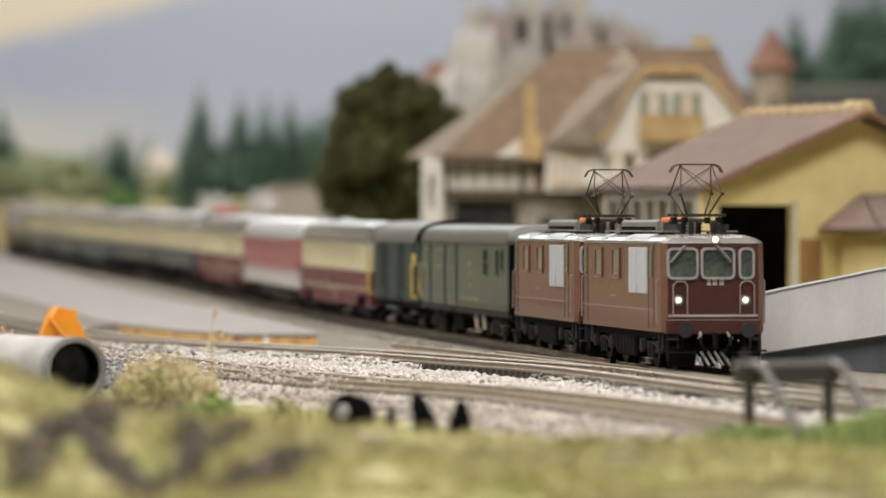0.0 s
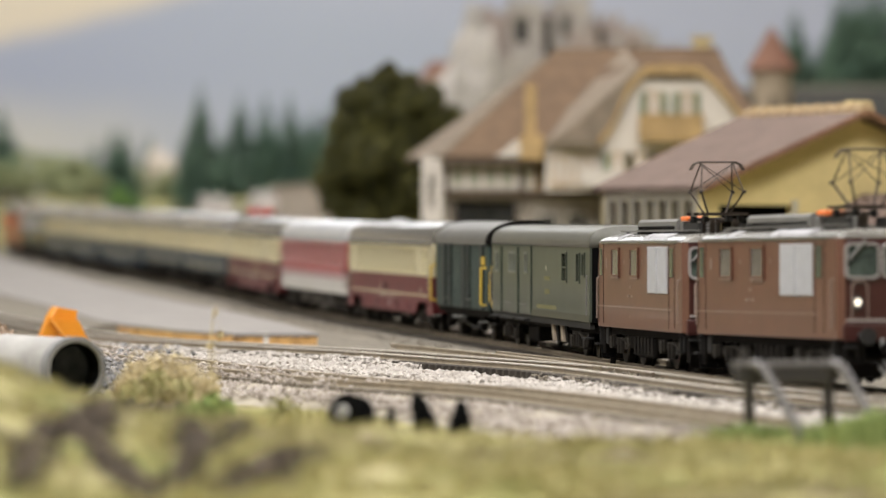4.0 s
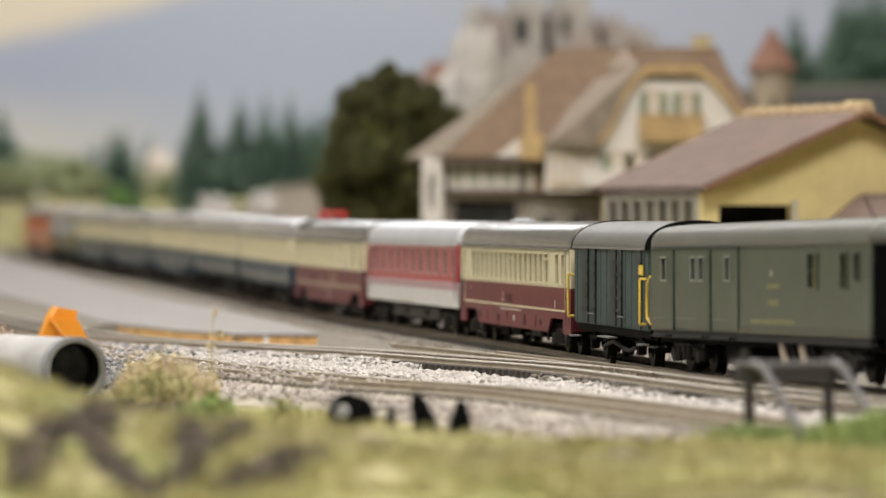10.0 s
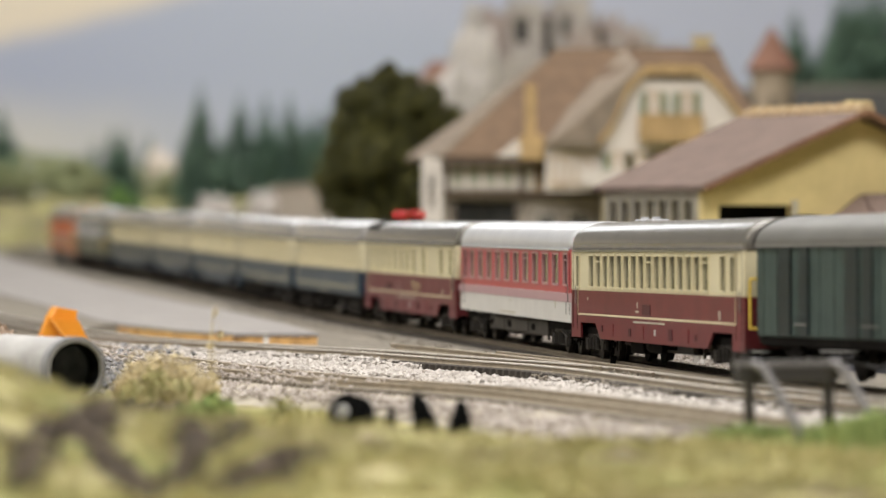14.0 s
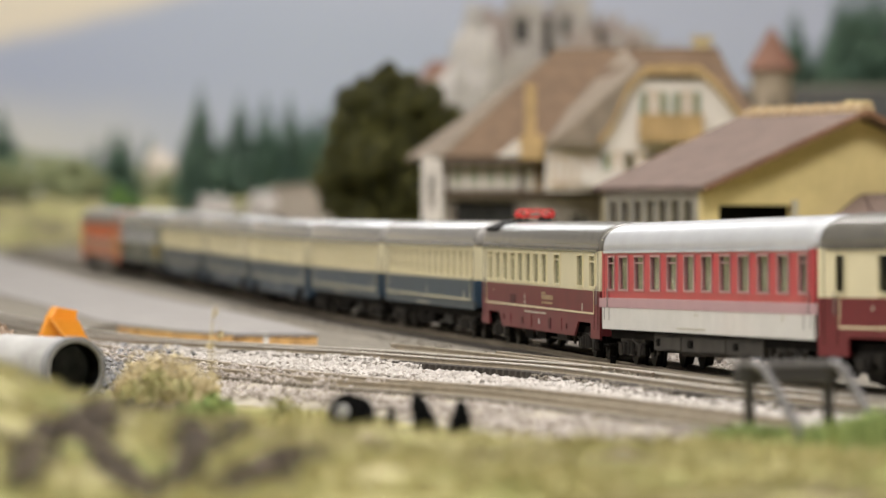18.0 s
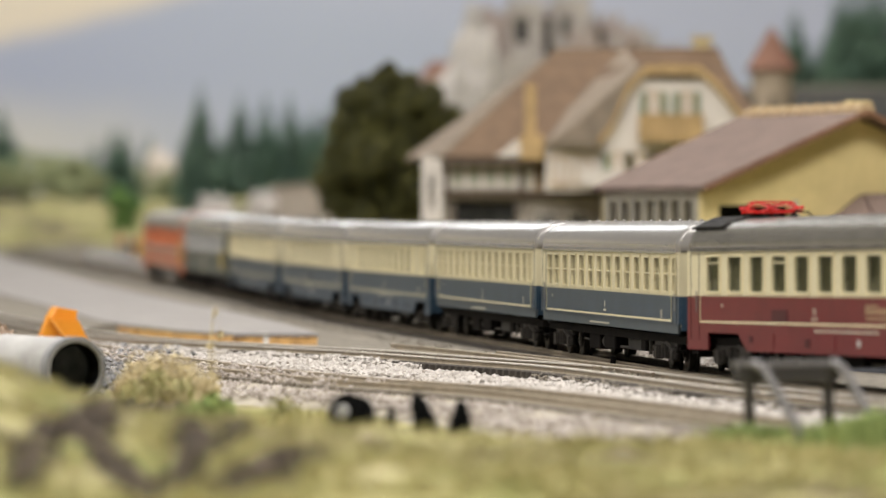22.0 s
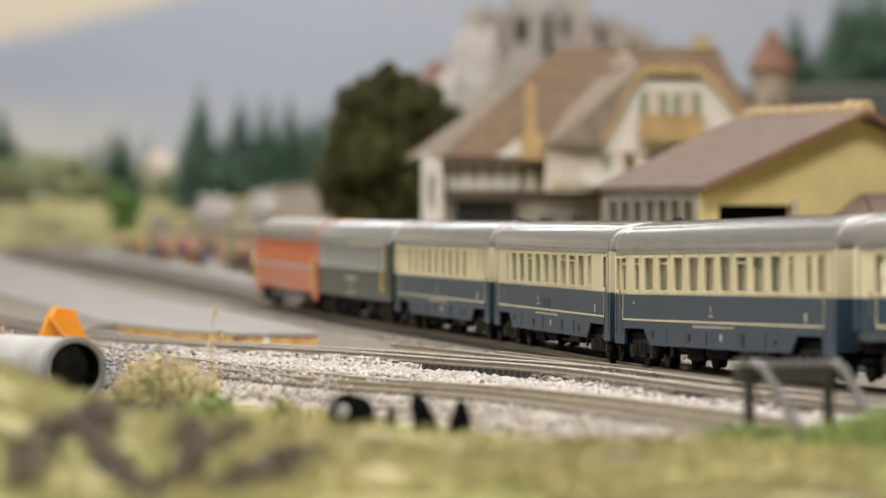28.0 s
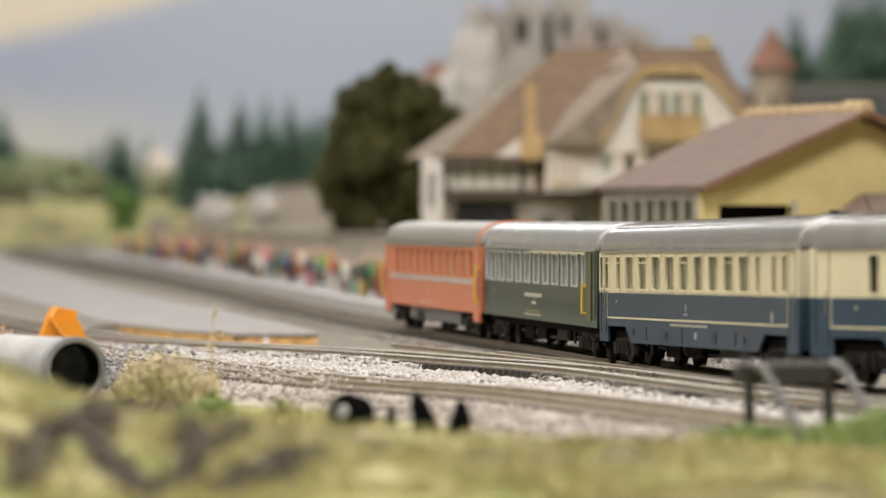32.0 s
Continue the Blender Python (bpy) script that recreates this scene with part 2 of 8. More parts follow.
# ---------------------------------------------------------------- vehicle pieces
def panel(x0, x1, z0, z1, holes, y, t):
    """A wall sheet across x and z at y, t thick inwards (towards y = 0), with rectangular openings."""
    xs = sorted({x0, x1, *[min(max(a, x0), x1) for h in holes for a in h[:2]]})
    zs = sorted({z0, z1, *[min(max(a, z0), z1) for h in holes for a in h[2:]]})
    yi = y - t if y > 0 else y + t
    b = bmesh.new()
    vo = {}

    def v(i, k, inner):
        key = (i, k, inner)
        if key not in vo:
            vo[key] = b.verts.new((xs[i], yi if inner else y, zs[k]))
        return vo[key]

    def solid(i, k):
        if not (0 <= i < len(xs) - 1 and 0 <= k < len(zs) - 1):
            return False
        cx, cz = (xs[i] + xs[i + 1]) / 2, (zs[k] + zs[k + 1]) / 2
        return not any(h[0] < cx < h[1] and h[2] < cz < h[3] for h in holes)
    for i in range(len(xs) - 1):
        for k in range(len(zs) - 1):
            if not solid(i, k):
                continue
            for inner in (False, True):
                b.faces.new((v(i, k, inner), v(i + 1, k, inner), v(i + 1, k + 1, inner), v(i, k + 1, inner)))
            for di, dk, p, q in ((-1, 0, (i, k), (i, k + 1)), (1, 0, (i + 1, k), (i + 1, k + 1)), (0, -1, (i, k), (i + 1, k)), (0, 1, (i, k + 1), (i + 1, k + 1))):
                if not solid(i + di, k + dk):
                    b.faces.new((v(*p, False), v(*q, False), v(*q, True), v(*p, True)))
    return b


_RINGS = {}


def rounded(w, h, r, n=4):
    """Points of a rounded rectangle in x and z, centred."""
    out = []
    for cx, cz, a0 in ((w / 2 - r, h / 2 - r, 0), (-w / 2 + r, h / 2 - r, 90), (-w / 2 + r, -h / 2 + r, 180), (w / 2 - r, -h / 2 + r, 270)):
        for i in range(n + 1):
            a = radians(a0 + 90 * i / n)
            out.append((cx + r * math.cos(a), cz + r * math.sin(a)))
    return out


def round_ring(w, h, material, border=0.0008, depth=0.0010, r=0.0016):
    """A window rubber with rounded corners."""
    key = ("o", round(w, 4), round(h, 4), material.name)
    if key not in _RINGS:
        b = bmesh.new()
        loops = []
        for pts, y in ((rounded(w + border, h + border, r + border / 2), depth / 2), (rounded(w + border, h + border, r + border / 2), -depth / 2), (rounded(w - border, h - border, r - border / 2), -depth / 2), (rounded(w - border, h - border, r - border / 2), depth / 2)):
            loops.append([b.verts.new((x, y, z)) for x, z in pts])
        n = len(loops[0])
        for p, q in zip(loops, loops[1:]):
            for i in range(n):
                b.faces.new((p[i], p[(i + 1) % n], q[(i + 1) % n], q[i]))
        _RINGS[key] = mesh_of(b, "window_frame", material)
    return _RINGS[key]


def ring_mesh(w, h, material, border=0.0007, depth=0.0007):
    """A window frame lying in x and z, its outside at y = -depth / 2, centred."""
    key = ("r", round(w, 4), round(h, 4), material.name)
    if key not in _RINGS:
        _RINGS[key] = mesh_of(panel(-w / 2 - border / 2, w / 2 + border / 2, -h / 2 - border / 2, h / 2 + border / 2, [(-w / 2 + border / 2, w / 2 - border / 2, -h / 2 + border / 2, h / 2 - border / 2)], -depth / 2, depth), "window_frame", material)
    return _RINGS[key]


def pane_mesh(w, h):
    key = ("p", round(w, 4), round(h, 4))
    if key not in _RINGS:
        _RINGS[key] = mesh_of(box(-w / 2, w / 2, -0.00015, 0.00015, -h / 2, h / 2), "pane", GLASS)
    return _RINGS[key]


def bar_mesh(w, material):
    key = ("b", round(w, 4), material.name)
    if key not in _RINGS:
        _RINGS[key] = mesh_of(box(-w / 2, w / 2, -0.0003, 0.0003, -0.00020, 0.00020), "glazing_bar", material)
    return _RINGS[key]


def window(parent, u0, u1, z0, z1, y, framemat, bar=0.0):
    w, h = u1 - u0, z1 - z0
    sgn = -1 if y < 0 else 1
    f = part("window", ring_mesh(w, h, framemat), None, parent, at=pose((u0 + u1) / 2, y + sgn * 0.0001, (z0 + z1) / 2))
    p = part("pane", pane_mesh(w, h), None, f, at=pose(0, -sgn * 0.0005, 0))
    p.visible_shadow = False
    if bar:
        part("glazing_bar", bar_mesh(w, framemat), None, f, at=pose(0, -sgn * 0.0001, h * bar - h / 2))
    return f


def roof_section(w, z0, z1, n=18, p=0.72):
    out = []
    for i in range(n + 1):
        a = math.pi * i / n
        c, s = math.cos(a), math.sin(a)
        out.append((math.copysign(abs(c) ** p, c) * w, z0 + (z1 - z0) * abs(s) ** p))
    return out


def loft(sections):
    """A skin through closed sections of (x, [(y, z), ...])."""
    b = bmesh.new()
    prev = None
    first = None
    for x, pts in sections:
        ring = [b.verts.new((x, y, z)) for y, z in pts]
        if prev:
            n = len(ring)
            for i in range(n):
                b.faces.new((prev[i], prev[(i + 1) % n], ring[(i + 1) % n], ring[i]))
        else:
            first = ring
        prev = ring
    b.faces.new(first)
    b.faces.new(prev[::-1])
    return b


def roof_mesh(L, w, z0, z1, p=0.72, drop=0.10):
    st = [(-L, 1 - drop), (-L + 0.0006, 1 - drop * 0.55), (-L + 0.002, 1 - drop * 0.2), (-L + 0.006, 1), (0, 1), (L - 0.006, 1), (L - 0.002, 1 - drop * 0.2), (L - 0.0006, 1 - drop * 0.55), (L, 1 - drop)]
    return loft([(x, roof_section(w * (0.5 + 0.5 * k), z0, z0 + (z1 - z0) * k, p=p)) for x, k in st])


def wheelset(parent, x, r=0.0053):
    b = bmesh.new()
    for s in (-1, 1):
        rod((0, s * 0.0072, 0), (0, s * 0.0096, 0), r, b, 24)
        rod((0, s * 0.0064, 0), (0, s * 0.0074, 0), r + 0.0009, b, 24)
        rod((0, s * 0.0096, 0), (0, s * 0.0100, 0), r * 0.45, b, 12)
    rod((0, -0.011, 0), (0, 0.011, 0), 0.001, b, 8)
    ws = part("wheelset", b, WHEELSTEEL, parent, at=pose(x, 0, r))
    WHEELS.append((ws, x, r))
    return ws


def bogie(parent, x, base=0.0287, r=0.0053, colour=None):
    colour = colour or FRAMEBLACK
    bo = part("bogie", box(-0.004, 0.004, -0.0125, 0.0125, 0.0058, 0.0086, bevel=0.0005), colour, parent, at=pose(x, 0, 0))
    h = base / 2
    for s in (-1, 1):
        b = prism([(-h - 0.005, 0.0072), (-h - 0.004, 0.0088), (h + 0.004, 0.0088), (h + 0.005, 0.0072), (h - 0.003, 0.0068), (0.005, 0.0048), (-0.005, 0.0048), (-h + 0.003, 0.0068)], "y", s * 0.0118, s * 0.0136)
        for a in (-h, h):
            box(a - 0.0022, a + 0.0022, *sorted((s * 0.0122, s * 0.0148)), r - 0.0022, r + 0.0020, b, 0.0004)
            for d in (-0.0036, 0.0036):
                rod((a + d, s * 0.0136, r - 0.0015), (a + d, s * 0.0136, r + 0.0024), 0.0011, b, 8)
        rod((-0.0026, s * 0.0138, 0.0036), (-0.0026, s * 0.0138, 0.0085), 0.0012, b, 8)
        rod((0.0026, s * 0.0138, 0.0036), (0.0026, s * 0.0138, 0.0085), 0.0012, b, 8)
        rod((h * 0.35, s * 0.0146, 0.0088), (h + 0.004, s * 0.0146, 0.0062), 0.0005, b, 6)
        part("side_frame", b, colour, bo)
    for a in (-h, h):
        wheelset(bo, a, r)
    return bo


def buffers(parent, L, z=0.0121, material=None, gap=0.0101):
    for e in (-1, 1):
        for s in (-1, 1):
            b = rod((0, 0, 0), (e * 0.0042, 0, 0), 0.0012, seg=10)
            rod((e * 0.0042, 0, 0), (e * 0.0052, 0, 0), 0.0026, b, 16)
            part("buffer", b, material or DARKGREY, parent, at=pose(e * (L - 0.001), s * gap, z))
        b = box(-0.0012, 0.0012, -0.0022, 0.0022, -0.002, 0.001)
        rod((0, 0, 0), (e * 0.005, 0, -0.001), 0.0009, b, 6)
        part("coupling", b, BLACK, parent, at=pose(e * (L + 0.0005), 0, 0.0095))


def lettering(parent, rows, y, material=None):
    """Small illegible writing: plain bars."""
    for (u0, u1, z0, z1) in rows:
        n = max(1, int((u1 - u0) / 0.0022))
        b = bmesh.new()
        wd = (u1 - u0) / n
        sgn = -1 if y < 0 else 1
        for i in range(n):
            box(u0 + i * wd, u0 + (i + 0.72) * wd, y, y + sgn * 0.00012, z0, z1, b)
        part("lettering_bar", b, material or LETTER, parent)


def coach(name, label, s0, s1, lower, upper, roofmat, wins, zdiv=0.0238, zbot=0.0075, skirt=True, frame=None, stripe=None, inner=None, bars_at=(), toilets=(), old=None, roof_p=0.72, sill=None, drop=0.10, ribs=0, w=0.0163, boxes=(), pane_fill=None, mark=-0.004, hatch=None, studs=0, flutes=False, vents=()):
    """A passenger coach: sides with real window openings, roof, ends, bogies and underfloor gear. Lengths along the body are given about the place old."""
    frame, inner = frame or SILVER, inner or INNER
    c, L = (s0 + s1) / 2, (s0 - s1) / 2
    sh = (old - c) if old is not None else 0.0
    top = thing(name, label, "coach", group="coaches of the train")
    half = 0.109 if L > 0.14 else L * 0.74
    TRAIN.append((top, c, half))
    eave = 0.0375
    wz0, wz1 = 0.0249, 0.0360
    holes = [(a / 1000 + sh, b / 1000 + sh, wz0, wz1) for a, b in wins]
    doors = [(-L + 0.0035, -L + 0.0115), (L - 0.0115, L - 0.0035)]
    cut = [(q * 0.109 - 0.0185, q * 0.109 + 0.0185, zbot - 0.001, 0.0127) for q in (-1, 1)] if skirt else []
    for s in (-1, 1):
        zs = sill[0] if sill else zbot
        part("lower_side", panel(-L, L, zs, zdiv, cut, s * w, 0.0008), lower, top)
        if sill:
            part("sill_panel", panel(-L + 0.003, L - 0.003, zbot, zs, cut, s * (w - 0.0003), 0.0008), sill[1], top)
        part("window_band", panel(-L, L, zdiv, eave, holes, s * w, 0.0008), upper, top)
        for i, h in enumerate(holes):
            window(top, *h, s * w, frame, bar=0.52 if bars_at == "all" else (0.80 if i in bars_at else 0.0))
        # added sheet: cloth on some coaches, on others the panes' reflections as colour
        if pane_fill:
            part("curtains", box(-L + 0.004, L - 0.004, *sorted((s * (w - 0.0020), s * (w - 0.0015))), 0.0243, 0.0366), pane_fill, top, "coloured sheet behind the glass, cloth and reflected pane tone")
        if stripe:
            for z0, z1, m in stripe:
                part("stripe", box(-L + 0.0125, L - 0.0125, *sorted((s * w, s * (w + 0.00015))), z0, z1), m, top)
            for e in (-1, 1):
                part("stripe", box(*sorted((e * (L - 0.0129), e * (L - 0.0125))), *sorted((s * w, s * (w + 0.00015))), stripe[0][0], zdiv), stripe[0][2], top)
        for a, b2 in doors:
            window_z = (a + b2) / 2
            for xx in (a, b2):
                part("door_seam", box(xx - 0.00012, xx + 0.00012, *sorted((s * w, s * (w + 0.00012))), zbot + 0.003, eave - 0.0008), BLACK, top)
            part("door_handle", rod((window_z + 0.0028, s * (w + 0.0005), 0.0190), (window_z + 0.0028, s * (w + 0.0005), 0.0255), 0.0002, seg=6), MIDGREY, top)
            part("step", box(a + 0.001, b2 - 0.001, *sorted((s * (w - 0.004), s * w)), 0.0062, 0.0068), BLACK, top)
        lettering(top, [(mark - 0.002, mark + 0.004, 0.0172, 0.0178), (mark, mark + 0.0013, 0.0186, 0.0206), (0.108, 0.1105, 0.0165, 0.0192), (-0.114, -0.1125, 0.0205, 0.0215)] + ([(-0.030, 0.024, 0.0138, 0.0144)] if skirt else [(-0.03, 0.01, 0.0128, 0.0134)]), s * w)
        if skirt:
            for q in (-1, 1):
                u = q * (0.109 - 0.0185)
                part("skirt_corner", prism([(u, zbot), (u, 0.0127), (u + q * 0.0085, 0.0127)], "y", *sorted((s * (w - 0.0008), s * w))), lower, top)
            hatchmat = DEEPRED if lower is WINE else NAVY
            for u0, u1, z0, z1, m in ((-0.0880, -0.0850, 0.0100, 0.0122, hatchmat), (-0.0700, -0.0655, 0.0088, 0.0128, lower), (-0.0380, -0.0340, 0.0092, 0.0118, hatchmat), (-0.0200, -0.0120, 0.0085, 0.0130, lower), (0.0060, 0.0085, 0.0100, 0.0120, SILVER), (0.0300, 0.0360, 0.0088, 0.0126, hatchmat), (0.0560, 0.0620, 0.0086, 0.0130, lower), (0.0720, 0.0745, 0.0095, 0.0115, hatchmat)):
                part("skirt_hatch", box(u0, u1, *sorted((s * w, s * (w + 0.00025))), z0, z1), m, top)
            if hatch is not None:
                part("side_hatch", box(hatch - 0.0070, hatch + 0.0070, *sorted((s * w, s * (w + 0.0002))), 0.0166, 0.0200), hatchmat, top)
    for e in (-1, 1):
        part("end_wall", box(*sorted((e * (L - 0.0009), e * (L - 0.0002))), -w + 0.0009, w - 0.0009, zbot + 0.001, zdiv), lower, top)
        part("end_wall", box(*sorted((e * (L - 0.0009), e * (L - 0.0002))), -w + 0.0009, w - 0.0009, zdiv, eave + 0.004), upper, top)
        for k in range(6):
            g = 0.0003 * (k % 2)
            b = panel(-0.0084 - g, 0.0084 + g, 0.0108 - g, 0.0400 + g, [(-0.0045, 0.0045, 0.0125, 0.0380)], -0.00045, 0.0009)
            part("gangway_bellows", b, RUBBER, top, at=pose(e * (L + 0.0007 + 0.0010 * k), 0, 0, 0, 0, 90))
        for y in (-0.0108, 0.0108):
            part("end_handrail", bars([(e * L, y, 0.0150), (e * (L + 0.0010), y, 0.0152), (e * (L + 0.0010), y, 0.0270), (e * L, y, 0.0272)], 0.00022), SILVER, top)
    part("roof", roof_mesh(L, w + 0.0002, eave, 0.0475, roof_p, drop), roofmat, top, smooth=True)
    for s in (-1, 1):
        part("gutter", box(-L + 0.004, L - 0.004, *sorted((s * w, s * (w + 0.0006))), eave - 0.0004, eave + 0.0003), roofmat, top)
    for i in range(ribs):
        x = -L + 0.02 + (2 * L - 0.04) * i / (ribs - 1)
        part("roof_rib", loft([(x - 0.0004, roof_section(w + 0.0002, eave, 0.0475, p=roof_p)), (x - 0.0002, roof_section(w + 0.00024, eave, 0.04753, p=roof_p)), (x + 0.0002, roof_section(w + 0.00024, eave, 0.04753, p=roof_p)), (x + 0.0004, roof_section(w + 0.0002, eave, 0.0475, p=roof_p))]), roofmat, top)
    for i in range(studs):
        x = -L + 0.012 + (2 * L - 0.024) * i / (studs - 1)
        part("roof_vent", rod((x, 0, 0.0472), (x, 0, 0.0480), 0.0010, seg=10, r2=0.0007), ROOFDARK, top)
    if flutes:
        for y in (-0.0128, -0.0098, -0.0064, -0.0028, 0.0028, 0.0064):
            zz = eave + (0.0475 - eave) * max(0.0, 1 - (abs(y) / w) ** (2 / roof_p)) ** (roof_p / 2)
            part("roof_seam", box(-L + 0.012, L - 0.012, y - 0.0002, y + 0.0002, zz - 0.0008, zz + 0.00022), ROOFDARK, top)
    for x in vents:
        b = box(x - 0.0060, x + 0.0060, -0.0028, 0.0028, 0.0470, 0.0481, bevel=0.0003)
        rod((x - 0.002, 0, 0.0480), (x - 0.002, 0, 0.0489), 0.0015, b, 10)
        part("roof_vent", b, ROOFWHITE if lower is WINE else DARKGREY, top, "small roof ventilator")
    part("underframe", box(-L + 0.002, L - 0.002, -0.0135, 0.0135, 0.0086, 0.0112), BLACK, top)
    # brake rigging and dusty tanks between the bogies
    for s in (-1, 1):
        part("brake_rod", bars([(-0.070, s * 0.0112, 0.0064), (-0.020, s * 0.0112, 0.0050), (0.030, s * 0.0112, 0.0052), (0.072, s * 0.0112, 0.0066)], 0.0005), SOOTBOX, top)
        part("air_tank", rod((-0.044, s * 0.0100, 0.0062), (-0.026, s * 0.0100, 0.0062), 0.0022, seg=12), SOOTBOX, top)
        for x in (-0.0745, 0.0680, 0.0790):
            part("hanger", box(x - 0.0008, x + 0.0008, *sorted((s * 0.0120, s * 0.0128)), 0.0040, 0.0092), SOOTBOX, top)
    # seats and compartment walls behind the glass
    b = box(-L + 0.002, L - 0.002, -0.0148, 0.0148, 0.0205, 0.0215)
    box(-L + 0.002, L - 0.002, 0.0045, 0.0052, 0.0215, 0.0370, b)
    n = 11
    for i in range(n + 1):
        x = -L + 0.018 + (2 * L - 0.036) * i / n
        box(x - 0.0003, x + 0.0003, -0.0145, 0.0045, 0.0215, 0.0368, b)
        box(x + 0.0006, x + 0.0042, -0.0140, 0.0035, 0.0215, 0.0290, b)
    part("interior", b, inner, top)
    for q in (-1, 1):
        bogie(top, q * 0.109 if L > 0.14 else q * L * 0.74)
    for (x0, x1, y0, y1, z0, z1, m) in boxes or ((-0.052, -0.03, -0.013, -0.002, 0.0035, 0.0088, BLACK), (-0.018, 0.004, -0.0135, 0.0, 0.0042, 0.0088, BLACK), (0.022, 0.05, -0.012, 0.012, 0.0046, 0.0088, DARKGREY), (0.055, 0.064, -0.0135, -0.004, 0.0050, 0.0088, BLACK)):
        part("equipment_box", box(x0, x1, y0, y1, z0, z1, bevel=0.0006), m, top)
    buffers(top, L)
    return top


def pantograph(parent, x, z, h, material, width=0.0105, folded=False):
    """A diamond current collector: base, two lower arms, two upper arms with cross bracing, and the shoe."""
    base = part("pantograph", box(-0.012, 0.012, -0.0062, -0.0050, 0.0, 0.0009), material, parent, at=pose(x, 0, z))
    b = box(-0.012, 0.012, 0.0050, 0.0062, 0.0, 0.0009)
    for e in (-0.0115, 0.0, 0.0115):
        box(e - 0.0008, e + 0.0008, -0.0075, 0.0075, 0.0, 0.0009, b)
    part("base_frame", b, material, base)
    zk, zt = (h * 0.45, h) if not folded else (0.0016, 0.0032)
    ek = 0.0150 if folded else 0.0092
    for e in (-1, 1):
        b = bmesh.new()
        for s in (-1, 1):
            rod((e * 0.0035, s * (0.0050 if folded else 0.0036), 0.0008), (e * ek, s * (0.0062 if folded else 0.0068), zk), 0.00034, b, 6)
            rod((e * ek, s * (0.0054 if folded else 0.0064), zk), (e * ek, s * (0.0070 if folded else 0.0075), zk), 0.00055, b, 6)
        part("lower_arm", b, material, base)
        b = bmesh.new()
        for s in (-1, 1):
            rod((e * ek, s * (0.0060 if folded else 0.0068), zk), (e * 0.0010, s * 0.0050, zt), 0.00024, b, 6)
        ky = 0.0060 if folded else 0.0068
        rod((e * ek, -ky, zk), (e * 0.0010, 0.0054, zt), 0.00015, b, 5)
        rod((e * ek, ky, zk), (e * 0.0010, -0.0054, zt), 0.00015, b, 5)
        part("upper_arm", b, material, base)
    b = bmesh.new()
    for e in (-0.0016, 0.0016):
        bars([(e, -width + 0.0006, zt - 0.0022), (e, -width + 0.0018, zt - 0.0003), (e, -width + 0.0034, zt + 0.0004), (e, width - 0.0034, zt + 0.0004), (e, width - 0.0018, zt - 0.0003), (e, width - 0.0006, zt - 0.0022)], 0.00027, b)
    part("contact_shoe", b, material, base)
    for s in (-1, 1):
        for e in (-0.0095, 0.0095):
            b = rod((e, s * 0.0056, -0.0022), (e, s * 0.0056, -0.0002), 0.0011, seg=10)
            rod((e, s * 0.0056, -0.0016), (e, s * 0.0056, -0.0012), 0.0016, b, 10)
            part("insulator", b, DARKGREY, base)
    return base


# ---------------------------------------------------------------- locomotive
def plan_outline(L, w, f):
    """The body's plan: flat cab fronts with slanted corners; f trims it."""
    return [(L - f, -w + 0.0018), (L - f, w - 0.0018), (L - 0.0020, w - f * 0.3), (-L + 0.0020, w - f * 0.3), (-L + f, w - 0.0018), (-L + f, -w + 0.0018), (-L + 0.0020, -w + f * 0.3), (L - 0.0020, -w + f * 0.3)]


def stack(levels):
    """A skin through stacked horizontal outlines of (z, [(x, y), ...])."""
    b = bmesh.new()
    prev = None
    for z, pts in levels:
        ring = [b.verts.new((x, y, z)) for x, y in pts]
        if prev:
            n = len(ring)
            for i in range(n):
                b.faces.new((prev[i], prev[(i + 1) % n], ring[(i + 1) % n], ring[i]))
        else:
            b.faces.new(ring[::-1])
        prev = ring
    b.faces.new(prev)
    return b


